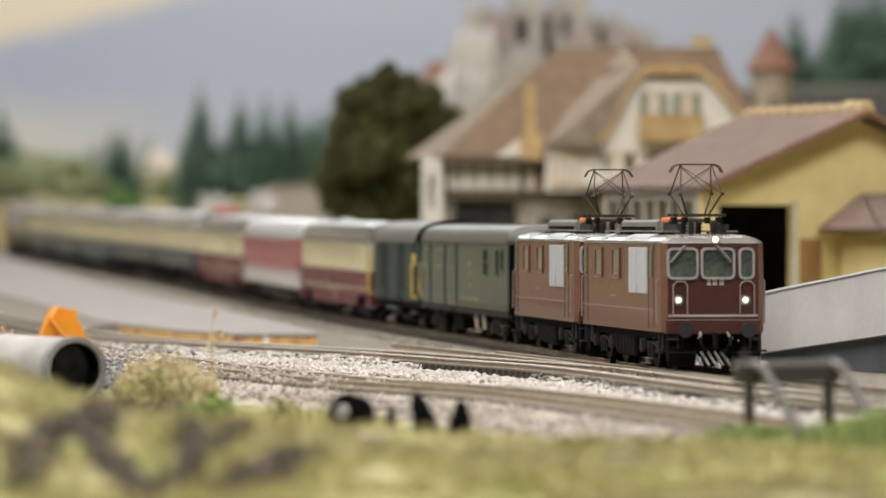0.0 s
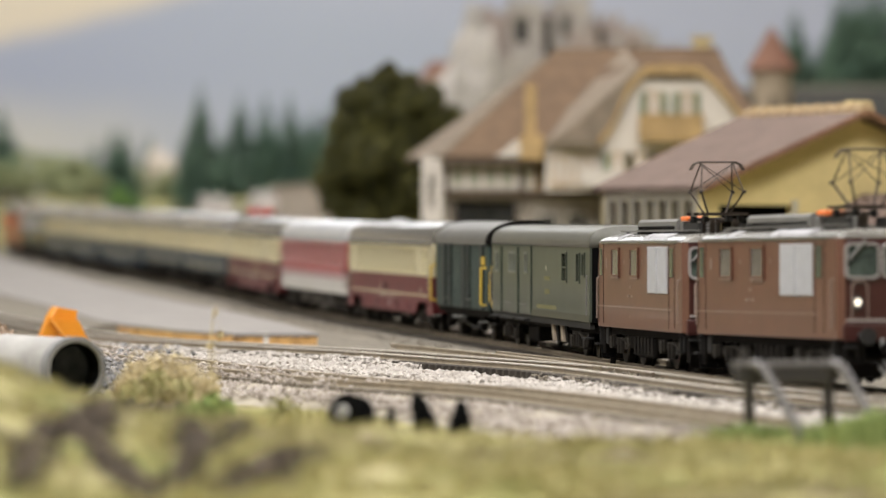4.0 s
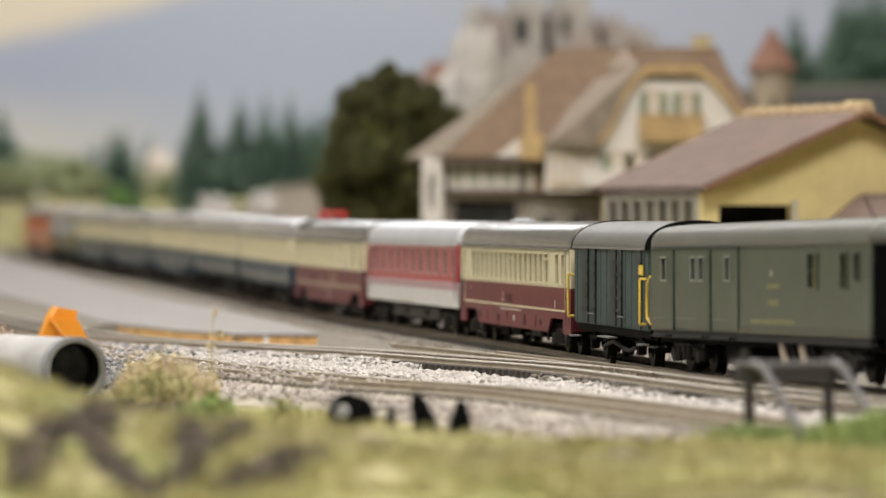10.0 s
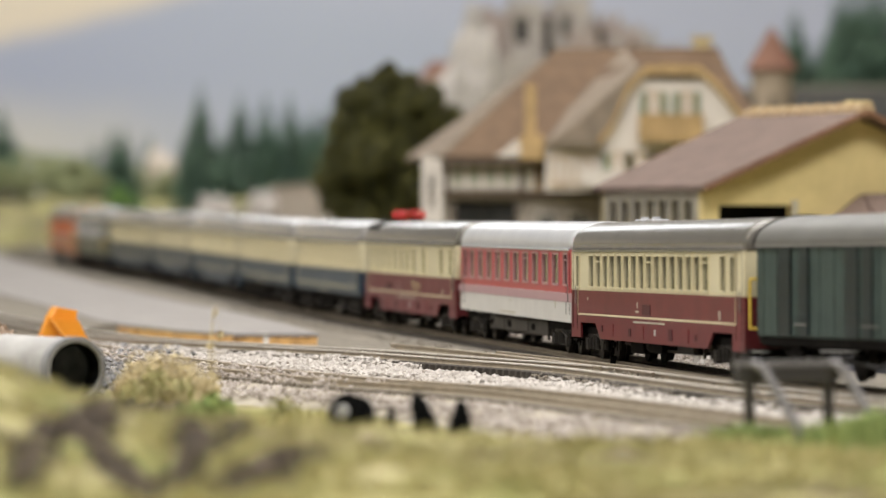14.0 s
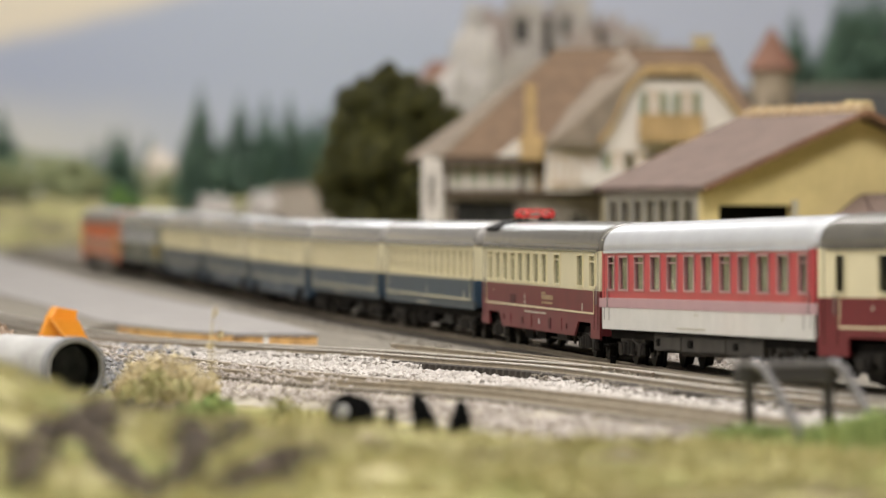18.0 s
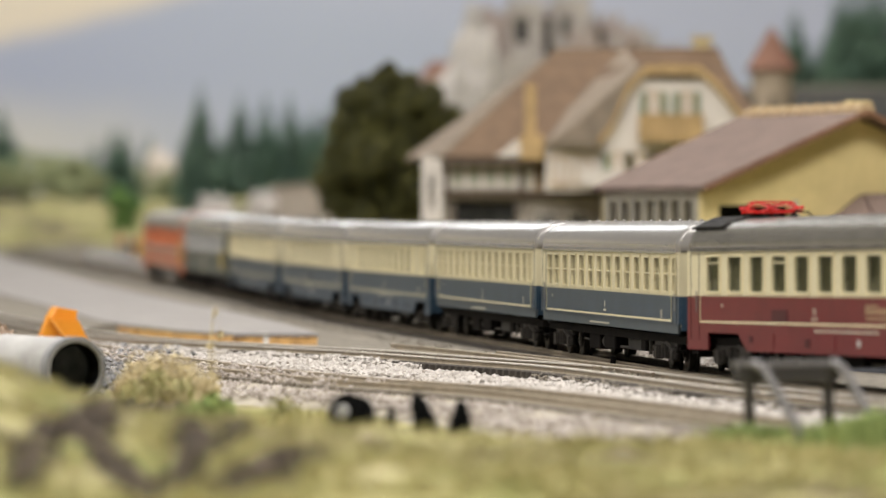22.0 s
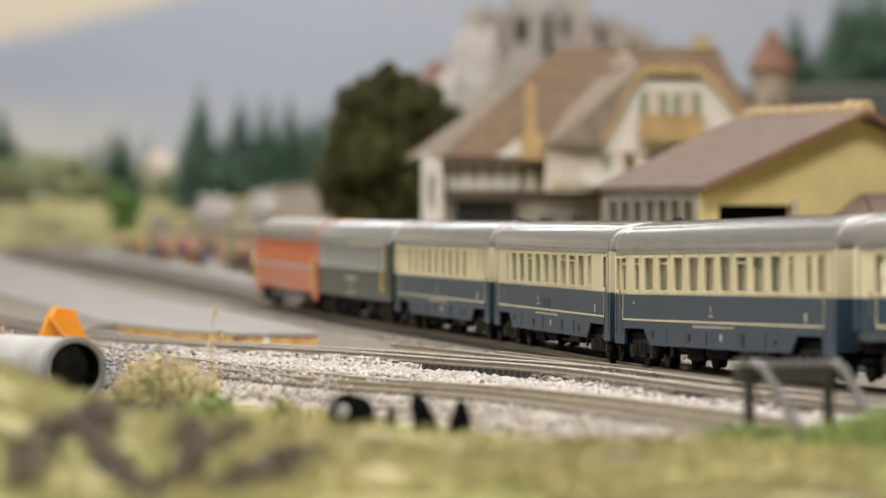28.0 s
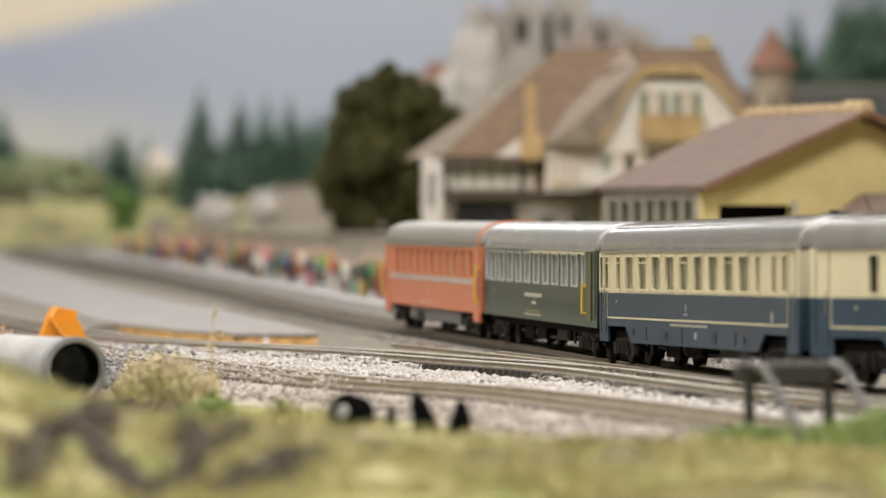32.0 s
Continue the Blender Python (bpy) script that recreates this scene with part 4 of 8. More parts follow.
def goods_van(s0, s1):
    """A blue-green covered goods van with vertical ribs and yellow end ladders."""
    c, L, w = (s0 + s1) / 2, (s0 - s1) / 2, 0.0163
    sh = 0.0125
    top = thing("goods_van", "blue-green covered goods van with ribbed sides and yellow rails", "railway van")
    TRAIN.append((top, c, 0.0465))
    for s in (-1, 1):
        part("side", panel(-L, L, 0.0122, 0.0385, [], s * (w - 0.0008), 0.0008), TEALGREY, top)
        n = 24
        for i in range(n):
            x0 = -L + 2 * L * i / n
            part("plank", box(x0 + 0.0002, x0 + 2 * L / n - 0.0002, *sorted((s * (w - 0.0008), s * (w - 0.0003 - 0.0001 * (i % 2)))), 0.0128, 0.0380), TEALGREY, top)
        for u0, u1 in ((-0.066, -0.0555), (-0.0475, -0.0400), (-0.0085, 0.0020), (0.0060, 0.0135), (0.0430, 0.0510)):
            part("rib", box(u0 + sh, u1 + sh, *sorted((s * (w - 0.0004), s * (w + 0.0003))), 0.0126, 0.0382, bevel=0.0002), RIBDARK, top)
            for z in (0.0175, 0.0215, 0.0255, 0.0295, 0.0335):
                part("hinge", box(u0 + sh - 0.001, u1 + sh + 0.001, *sorted((s * (w + 0.0002), s * (w + 0.0007))), z, z + 0.0008), RIBDARK, top)
        for u0, u1 in ((-0.052, -0.040), (0.006, 0.020)):
            part("door_bar", box(u0 + sh, u1 + sh, *sorted((s * (w + 0.0003), s * (w + 0.0007))), 0.0158, 0.0162), MIDGREY, top)
        part("sole_bar", box(-L + 0.001, L - 0.001, *sorted((s * (w - 0.0030), s * (w - 0.0014))), 0.0098, 0.0124), BLACK, top)
        part("eave_strip", box(-L, L, *sorted((s * w, s * (w + 0.0006))), 0.0382, 0.0390), MIDGREY, top)
        for e in (-1, 1):
            xx = e * (L - 0.0012)
            part("end_rail", bars([(xx, s * w, 0.0290), (xx, s * (w + 0.0022), 0.0290), (xx, s * (w + 0.0022), 0.0145), (xx, s * w, 0.0145)], 0.00045), YELLOW, top, "yellow painted end rail")
            part("step", box(*sorted((e * (L - 0.010), e * (L - 0.001))), *sorted((s * (w - 0.001), s * (w + 0.0018))), 0.0075, 0.0080), MIDGREY, top)
        part("warning_plate", box(L - 0.0140, L - 0.0060, *sorted((s * w, s * (w + 0.0004))), 0.0300, 0.0335), YELLOW, top, "yellow plate")
        part("step", box(-0.012, 0.012, *sorted((s * (w - 0.001), s * (w + 0.0020))), 0.0085, 0.0090), MIDGREY, top)
    for e in (-1, 1):
        part("end_wall", box(*sorted((e * (L - 0.0009), e * (L - 0.0001))), -w + 0.0009, w - 0.0009, 0.0122, 0.0420), RUBBER, top)
        part("roof_bow", loft([(e * L - 0.0006, roof_section(w + 0.0008, 0.0382, 0.0480, p=0.9)), (e * L + 0.0006, roof_section(w + 0.0008, 0.0382, 0.0480, p=0.9))]), BLACK, top, "black end bow of the roof")
        ax = part("axle_guard", box(-0.004, 0.004, -0.0136, 0.0136, 0.0070, 0.0100), BLACK, top, at=pose(e * 0.0465, 0, 0))
        wheelset(ax, 0.0)
        for s in (-1, 1):
            b = prism([(-0.0045, 0.0100), (0.0045, 0.0100), (0.0016, 0.0040), (-0.0016, 0.0040)], "y", s * 0.0118, s * 0.0128)
            for k in range(3):
                box(-0.0085 + k * 0.0016, 0.0085 - k * 0.0016, *sorted((s * 0.0124, s * 0.0140)), 0.0078 - k * 0.0006, 0.0083 - k * 0.0006, b)
            box(-0.0020, 0.0020, *sorted((s * 0.0124, s * 0.0146)), 0.0038, 0.0072, b)
            part("leaf_spring", b, BLACK, ax)
    part("roof", roof_mesh(L - 0.0008, w + 0.0006, 0.0385, 0.0476, 0.9, 0.0), mat("slate_grey_roof", (0.125, 0.122, 0.112), 0.45, var=0.12, scale=60), top, smooth=True)
    part("underframe", box(-L + 0.002, L - 0.002, -0.0125, 0.0125, 0.0088, 0.0122), BLACK, top)
    part("brake_gear", bars([(-0.030, -0.0128, 0.0050), (-0.010, -0.0130, 0.0070), (0.020, -0.0128, 0.0045), (0.034, -0.0126, 0.0060)], 0.0007), DARKGREY, top)
    buffers(top, L, gap=0.0101)
    return top


# ---------------------------------------------------------------- the train
locomotive("locomotive", "red-brown electric locomotive with lit headlights and raised pantograph", -0.0355, True)
locomotive("locomotive", "red-brown electric locomotive coupled second, headlights unlit", -0.2067, False)
baggage_van(-0.3037, -0.5486)
goods_van(-0.5625, -0.7107)

GOLD = mat("pale_gold_line", (0.66, 0.59, 0.38), 0.45, var=0.06)
W_C1 = [(-141.3, -135.4), (-116.7, -107.1)] + [(-116.7 + 12.95 * i, -107.3 + 12.95 * i) for i in range(1, 16)] + [(104.6, 112.4), (118.4, 125.8)]
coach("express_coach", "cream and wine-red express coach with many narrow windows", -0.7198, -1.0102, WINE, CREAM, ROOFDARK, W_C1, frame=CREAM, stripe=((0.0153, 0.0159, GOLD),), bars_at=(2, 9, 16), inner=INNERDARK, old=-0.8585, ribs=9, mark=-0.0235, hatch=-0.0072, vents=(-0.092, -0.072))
W_C2 = [(-136.9, -126.8)] + [(-119.6 + 24.5 * i, -105.6 + 24.5 * i) for i in range(0, 10)] + [(126.5, 136.5)]
# the red coach's grey glass tone is painted on a sheet behind the panes
red = coach("express_coach", "white and red express coach with a white roof", -1.0180, -1.3090, WHITE, RED, ROOFWHITE, W_C2, zdiv=0.0222, zbot=0.0118, skirt=False, frame=mat("pinkish_metal_frame", (0.44, 0.25, 0.25), 0.4, metal=0.2), bars_at=(0, 2, 4, 7, 11), inner=INNERDARK, pane_fill=mat("dark_pane_tone", (0.050, 0.047, 0.040), 0.8, var=0.5, scale=110, second=(0.15, 0.135, 0.11)), old=-1.1610, boxes=((-0.075, 0.075, -0.0140, 0.0140, 0.0055, 0.0112, SOOTBOX), (-0.060, -0.034, -0.0144, -0.0135, 0.0058, 0.0105, SOOTBOX), (0.000, 0.028, -0.0144, -0.0135, 0.0058, 0.0105, SOOTBOX), (-0.024, -0.018, -0.0146, -0.0135, 0.0070, 0.0095, BLACK), (0.038, 0.044, -0.0146, -0.0135, 0.0070, 0.0095, BLACK), (-0.070, -0.066, -0.0146, -0.0135, 0.0070, 0.0095, BLACK)))
for s in (-1, 1):
    part("mauve_band", box(-0.1495, 0.1495, *sorted((s * 0.0163, s * 0.01645)), 0.0190, 0.0221), PINKGREY, red)
W_C3 = [(-135.4, -123.0)] + [(-135.4 + 20.2 * i, -122.6 + 20.2 * i) for i in range(1, 8)] + [(37.0, 50.6), (90.9, 103.6), (118.6, 130.5)]
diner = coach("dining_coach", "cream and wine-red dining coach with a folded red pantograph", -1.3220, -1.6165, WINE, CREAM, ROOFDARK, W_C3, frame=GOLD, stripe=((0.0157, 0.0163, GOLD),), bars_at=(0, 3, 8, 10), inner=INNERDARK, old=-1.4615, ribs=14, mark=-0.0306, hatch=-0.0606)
pg = pantograph(diner, -0.115, 0.0484, 0.016, PANRED, folded=True)
pg.matrix_basis = pose(-0.115, 0, 0.0488) @ Matrix.Diagonal((0.90, 0.80, 0.95, 1))
part("roof_deck", box(-0.146, -0.102, -0.0072, 0.0072, 0.0462, 0.0477, bevel=0.0004), BLACK, diner)
part("roof_grid", prism([(-0.0150, 0.0440), (-0.0074, 0.0472), (-0.0074, 0.0478), (-0.0152, 0.0446)], "x", -0.147, -0.117), BLACK, diner, "black slatted walkway on the roof")
for k in range(5):
    part("slat", prism([(-0.0151, 0.0447), (-0.0074, 0.0479), (-0.0074, 0.0481), (-0.0152, 0.0449)], "x", -0.1455 + k * 0.006, -0.1430 + k * 0.006), DARKGREY, diner)
part("cable", bars([(-0.094, -0.002, 0.0474), (-0.086, -0.002, 0.0492), (-0.076, -0.002, 0.0486), (-0.072, -0.002, 0.0472)], 0.0003), BLACK, diner)
for s in (-1, 1):
    lettering(diner, [(0.0125, 0.0410, 0.0192, 0.0208), (0.0130, 0.0400, 0.0176, 0.0184), (0.0125, 0.0230, 0.0211, 0.0219)], s * 0.0163, mat("dull_gold_lettering", (0.34, 0.24, 0.14), 0.5))
W_B1 = [(-137.1, -126.5)] + [(-121.7 + 18.55 * i, -111.4 + 18.55 * i) for i in range(0, 12)] + [(100.0, 109.0), (114.5, 120.3)]
for s0, s1, o in ((-1.6375, -1.9170, -1.7625), (-1.9340, -2.2145, -2.0655)):
    coach("express_coach", "cream and blue express coach with barred light windows", s0, s1, BLUE, CREAM, ROOFGREY, W_B1, zbot=0.0120, skirt=False, frame=CREAM, stripe=((0.0157, 0.0163, GOLD),), bars_at="all", inner=INNERPALE, pane_fill=CURTAIN, old=o, sill=(0.0150, BLUEGREY), mark=0.0, studs=15)
W_B3 = [(-143.6, -138.0), (-136.1, -128.6), (-116.4, -109.5)] + [(-101.9 + 20.7 * i, -88.9 + 20.7 * i) for i in range(0, 9)] + [(85.0, 90.6), (105.2, 111.4), (118.1, 124.4)]
W_B4 = [(-111.0, -105.0)] + [(-96.2 + 20.57 * i, -83.0 + 20.57 * i) for i in range(0, 9)] + [(90.0, 97.0), (123.7, 130.7)]
coach("express_coach", "cream and blue first-class coach with wide windows", -2.2295, -2.5145, BLUE, CREAM, ROOFGREY, W_B3, frame=GOLD, stripe=((0.0153, 0.0158, GOLD),), bars_at=(1, 2, 4, 9, 12, 13), inner=INNERGREY, pane_fill=DIMBLIND, old=-2.3665, mark=-0.0069, flutes=True, vents=(-0.118,))
coach("express_coach", "cream and blue compartment coach with narrow frames", -2.5305, -2.8130, BLUE, CREAM, ROOFGREY, W_B4, frame=CREAM, stripe=((0.0153, 0.0158, GOLD),), bars_at=(3, 7, 8), inner=INNERGREY, old=-2.6665, mark=-0.0245, hatch=-0.0020, flutes=True, vents=(-0.120,))
coach("express_coach", "cream and blue express coach behind the others", -2.8270, -3.1100, BLUE, CREAM, ROOFGREY, W_B3, frame=GOLD, stripe=((0.0153, 0.0158, GOLD),), bars_at=(1, 2, 4, 7, 10, 13), inner=INNER, pane_fill=DIMBLIND, old=-2.9645, mark=-0.0075, flutes=True, vents=(0.120,))
W_G = [(-143.5, -137.0)] + [(-130.0 + 22.9 * i, -115.0 + 22.9 * i) for i in range(0, 10)] + [(100.6, 107.4)]
# the green coach's mauve-grey pane tone is painted on an added sheet
green = coach("local_coach", "dark green coach with white-barred windows and yellow roof line", -3.1220, -3.4050, DGREEN, DGREEN, ROOFSIL, W_G, zdiv=0.0238, zbot=0.0112, skirt=False, frame=SILVER, inner=INNERDARK, pane_fill=mat("mauve_grey_pane_tone", (0.25, 0.24, 0.25), 0.9, var=0.3, scale=90), old=-3.2548)
for s in (-1, 1):
    part("class_line", box(-0.012, 0.118, *sorted((s * 0.0163, s * 0.0170)), 0.0362, 0.0368), GOLD, green, "yellow line under the roof")
    part("yellow_door", box(0.1205, 0.1300, *sorted((s * 0.0163, s * 0.0167)), 0.0135, 0.0360), mat("olive_end_door", (0.11, 0.105, 0.045), 0.5), green, "olive end door")
    part("end_rail", bars([(0.119, s * 0.0164, 0.0255), (0.119, s * 0.0180, 0.0255), (0.119, s * 0.0180, 0.0158), (0.119, s * 0.0164, 0.0158)], 0.0005), YELLOW, green)
    lettering(green, [(-0.030, 0.014, 0.0196, 0.0210), (-0.012, -0.002, 0.0170, 0.0180)], s * 0.0163, LETTER)
    lettering(green, [(-0.028, 0.010, 0.0138, 0.0150)], s * 0.0163, LETTERY)
W_O = [(-126.3 + 22.5 * i, -111.0 + 22.5 * i) for i in range(0, 11)]
orange = coach("local_coach", "orange coach with a pale band, last of the train", -3.4145, -3.7085, ORANGE, ORANGE, mat("stone_grey_roof", (0.26, 0.24, 0.21), 0.4, var=0.1), W_O, zdiv=0.0238, zbot=0.0108, skirt=False, frame=ORANGE, inner=INNER, pane_fill=PANEGREY, old=-3.5438, boxes=((-0.075, 0.075, -0.0145, 0.0145, 0.0052, 0.0112, MIDGREY), (-0.05, -0.03, -0.0150, -0.0135, 0.0040, 0.0090, DARKGREY)))
for s in (-1, 1):
    part("pale_band", box(-0.1430, 0.1430, *sorted((s * 0.0163, s * 0.01655)), 0.0222, 0.0244), mat("pale_pink_grey", (0.50, 0.42, 0.38), 0.45), orange, "pale grey band")
    for e in (-1, 1):
        part("corner_column", box(*sorted((e * 0.128, e * 0.1434)), *sorted((s * 0.0150, s * 0.0167)), 0.0072, 0.0375, bevel=0.0004), ORANGE, orange)
        part("end_rail", bars([(e * 0.1435, s * 0.0164, 0.0290), (e * 0.1435, s * 0.0182, 0.0290), (e * 0.1435, s * 0.0182, 0.0150), (e * 0.1435, s * 0.0164, 0.0150)], 0.0005), YELLOW, orange)
part("orange_end_bow", loft([(0.1415, roof_section(0.0169, 0.0375, 0.0480)), (0.1436, roof_section(0.0169, 0.0375, 0.0480))]), ORANGE, orange, "orange end bow of the roof")

# ---------------------------------------------------------------- the hall round the layout
WALLPAINT = mat("hall_wall_paint", (0.45, 0.44, 0.42), 0.9, var=0.05, scale=3)
solo("floor", box(-4, 4, -2.5, 10.5, -1.05, -1.0), mat("hall_floor", (0.22, 0.20, 0.18), 0.7, var=0.1, scale=3), "grey hall floor", "floor", kind="structure")
solo("ceiling", box(-4.1, 4.1, -2.6, 10.6, 2.25, 2.3), WALLPAINT, "white hall ceiling", "ceiling", kind="structure")
solo("wall_west", box(-4.1, -4.0, -2.5, 10.5, -1.0, 2.25), WALLPAINT, "plain pale hall wall", "wall", kind="structure")
solo("wall_east", box(4.0, 4.1, -2.5, 10.5, -1.0, 2.25), WALLPAINT, "plain pale hall wall", "wall", kind="structure")
solo("wall_south", box(-4.1, 4.1, -2.6, -2.5, -1.0, 2.25), WALLPAINT, "plain pale hall wall", "wall", kind="structure")
# opening and panes made up to house the lamp for the coach roofs' highlight
nw = thing("wall_north", "pale hall end wall with an added high opening", "wall", kind="structure")
part("wall_sheet", panel(-4.1, 4.1, -1.0, 2.25, [(-1.0, -0.24, 1.05, 2.15)], 10.6, 0.1), WALLPAINT, nw)
wf = part("window_frame", panel(-1.0, -0.24, 1.05, 2.15, [(-0.96 + 0.35 * i, -0.63 + 0.35 * i, 1.09, 2.11) for i in range(2)], 10.58, 0.06), WALLPAINT, nw)
for i in range(2):
    pn = part("pane", box(-0.96 + 0.35 * i, -0.63 + 0.35 * i, 10.548, 10.552, 1.09, 2.11), GLASS, wf)
    pn.visible_shadow = False


base = thing("baseboard", "plain plywood baseboard carrying the layout", "table", kind="structure")
PLY = mat("plain_plywood", (0.40, 0.29, 0.17), 0.7, var=0.15, scale=12)
part("board", box(-2.6, 2.6, -2.0, 9.22, -0.045, -0.020), PLY, base)
for lx in (-2.5, 0.0, 2.5):
    for ly in (-1.9, 1.7, 5.3, 9.0):
        part("leg", box(lx - 0.035, lx + 0.035, ly - 0.035, ly + 0.035, -1.0, -0.045), PLY, base)


# ---------------------------------------------------------------- lines of the sidings
def smooth_path(pts, step=0.02):
    """Rows of (x, y, heading) along a smooth curve through the points."""
    out = []
    n = len(pts)
    for i in range(n - 1):
        p0, p1, p2, p3 = (Vector(pts[max(i - 1, 0)]), Vector(pts[i]), Vector(pts[i + 1]), Vector(pts[min(i + 2, n - 1)]))
        k = max(2, int((p2 - p1).length / step))
        for j in range(k if i < n - 2 else k + 1):
            t = j / k
            p = 0.5 * (2 * p1 + (p2 - p0) * t + (2 * p0 - 5 * p1 + 4 * p2 - p3) * t * t + (3 * p1 - p0 - 3 * p2 + p3) * t ** 3)
            out.append(p)
    rows = []
    for i, p in enumerate(out):
        d = out[min(i + 1, len(out) - 1)] - out[max(i - 1, 0)]
        rows.append((p.x, p.y, math.atan2(d.y, d.x)))
    return rows


SIDING_A = smooth_path([(-0.46, 4.6), (-0.300, 3.05), (-0.195, 2.43), (-0.135, 2.15), (-0.070, 1.995), (-0.031, 1.915), (0.010, 1.80), (0.047, 1.69), (0.092, 1.47), (0.150, 1.25)])
SIDING_B = smooth_path([(-0.24, 2.45), (-0.100, 1.82), (-0.0345, 1.595), (-0.003, 1.523), (0.026, 1.45), (0.0775, 1.248)])
MAIN = line_path(-4.9, 4.1, 0.03)


# ---------------------------------------------------------------- ground
def mix(a, b, t):
    t = min(max(t, 0), 1)
    t = t * t * (3 - 2 * t)
    return a + (b - a) * t


def ground_z(x, y):
    z = -0.0062 + 0.0006 * fbm(x, y, 30)
    # the near bank, highest on the west side
    crest = float(np.interp(x, [-0.092, -0.079, -0.066, -0.040, 0.0, 0.06], [0.0170, 0.0128, 0.0098, 0.0060, 0.0022, 0.0005]))
    bank = math.exp(-((y - 1.06) / (0.085 if y > 1.06 else 0.20)) ** 2)
    z += bank * (crest + 0.006 + 0.0030 * fbm(x, y, 22) + 0.0014 * fbm(x + 5, y, 70))
    # meadow slope and hills at the back
    if y > 5.2:
        edge = 5.9 + 0.25 * fbm(x, 1, 1.5)
        z += mix(0, 0.067, (y - edge) / 1.7) * mix(1.0, 1.25, (x + 0.2) / 0.6) + 0.010 * mix(0, 1, (y - edge) / 0.6) * fbm(x, y, 3)
    # the raised ground on which tree and castle stand
    edge = float(np.interp(y, [3.62, 3.72, 4.10, 4.75, 5.35, 6.5], [0.0, -0.045, -0.105, -0.19, -0.252, -0.30]))
    hill = mix(0, 1, (y - 3.66) / 0.1) * mix(0, 1, (x - edge - 0.010) / 0.03) * mix(1, 0, (y - 5.6) / 0.8)
    z += 0.040 * hill + grade(y) * (1 - hill)
    return z


def ground_sheet():
    b = bmesh.new()
    rows = []
    y = -2.0
    while y < 9.3:
        rows.append(y)
        y += 0.15 if y < 0.6 else (0.011 if y < 1.35 else (0.03 if y < 2.6 else 0.06))
    us = np.linspace(-1, 1, 111)
    grid = []
    for y in rows:
        half = 0.13 * max(y, 0.9) + 0.03
        line = []
        for u in us:
            x = u * half + math.copysign(abs(u) ** 9, u) * (2.6 - half)
            line.append(b.verts.new((x, y, ground_z(x, y))))
        grid.append(line)
    for p, q in zip(grid, grid[1:]):
        for i in range(len(us) - 1):
            b.faces.new((p[i], p[i + 1], q[i + 1], q[i]))
    return b


def meadow_mat():
    """Yellow-green flock with brown earth showing through in veins and patches."""
    m = bpy.data.materials.new("meadow_flock")
    m.use_nodes = True
    nt = m.node_tree
    b = nt.nodes["Principled BSDF"]
    co = nt.nodes.new("ShaderNodeTexCoord")

    def noise_node(scale, detail=5):
        n = nt.nodes.new("ShaderNodeTexNoise")
        n.inputs["Scale"].default_value, n.inputs["Detail"].default_value = scale, detail
        nt.links.new(co.outputs["Object"], n.inputs["Vector"])
        return n

    def ramp_node(src, stops):
        r = nt.nodes.new("ShaderNodeValToRGB")
        while len(r.color_ramp.elements) < len(stops):
            r.color_ramp.elements.new(0.5)
        for e, (pos, col) in zip(r.color_ramp.elements, stops):
            e.position, e.color = pos, (*col, 1)
        nt.links.new(src, r.inputs[0])
        return r
    green = ramp_node(noise_node(44).outputs["Fac"], [(0.36, (0.20, 0.215, 0.07)), (0.50, (0.385, 0.352, 0.15)), (0.66, (0.53, 0.475, 0.275))])
    fine = ramp_node(noise_node(420, 3).outputs["Fac"], [(0.35, (0.62, 0.62, 0.62)), (0.65, (1.0, 1.0, 1.0))])
    earth = ramp_node(noise_node(180).outputs["Fac"], [(0.3, (0.05, 0.038, 0.028)), (0.7, (0.17, 0.13, 0.10))])
    mul = nt.nodes.new("ShaderNodeMix")
    mul.data_type, mul.blend_type = "RGBA", "MULTIPLY"
    mul.inputs["Factor"].default_value = 1.0
    nt.links.new(green.outputs[0], mul.inputs["A"])
    nt.links.new(fine.outputs[0], mul.inputs["B"])
    vor = nt.nodes.new("ShaderNodeTexVoronoi")
    vor.feature = "DISTANCE_TO_EDGE"
    vor.inputs["Scale"].default_value = 17
    warp = noise_node(22, 4)
    vm = nt.nodes.new("ShaderNodeVectorMath")
    vm.operation = "MULTIPLY_ADD"
    nt.links.new(warp.outputs["Color"], vm.inputs[0])
    vm.inputs[1].default_value = (0.045, 0.045, 0.045)
    nt.links.new(co.outputs["Object"], vm.inputs[2])
    nt.links.new(vm.outputs[0], vor.inputs["Vector"])
    vein = ramp_node(vor.outputs["Distance"], [(0.07, (1, 1, 1)), (0.20, (0, 0, 0))])
    where = ramp_node(noise_node(9, 3).outputs["Fac"], [(0.47, (0, 0, 0)), (0.60, (1, 1, 1))])
    both = nt.nodes.new("ShaderNodeMath")
    both.operation = "MULTIPLY"
    nt.links.new(vein.outputs[0], both.inputs[0])
    nt.links.new(where.outputs[0], both.inputs[1])
    mx = nt.nodes.new("ShaderNodeMix")
    mx.data_type = "RGBA"
    nt.links.new(both.outputs[0], mx.inputs["Factor"])
    nt.links.new(mul.outputs["Result"], mx.inputs["A"])
    nt.links.new(earth.outputs[0], mx.inputs["B"])
    nt.links.new(mx.outputs["Result"], b.inputs["Base Color"])
    b.inputs["Roughness"].default_value = 0.95
    b.inputs["Specular IOR Level"].default_value = 0.1
    bp = nt.nodes.new("ShaderNodeBump")
    bp.inputs["Strength"].default_value, bp.inputs["Distance"].default_value = 1.0, 0.0012
    nt.links.new(noise_node(500, 4).outputs["Fac"], bp.inputs["Height"])
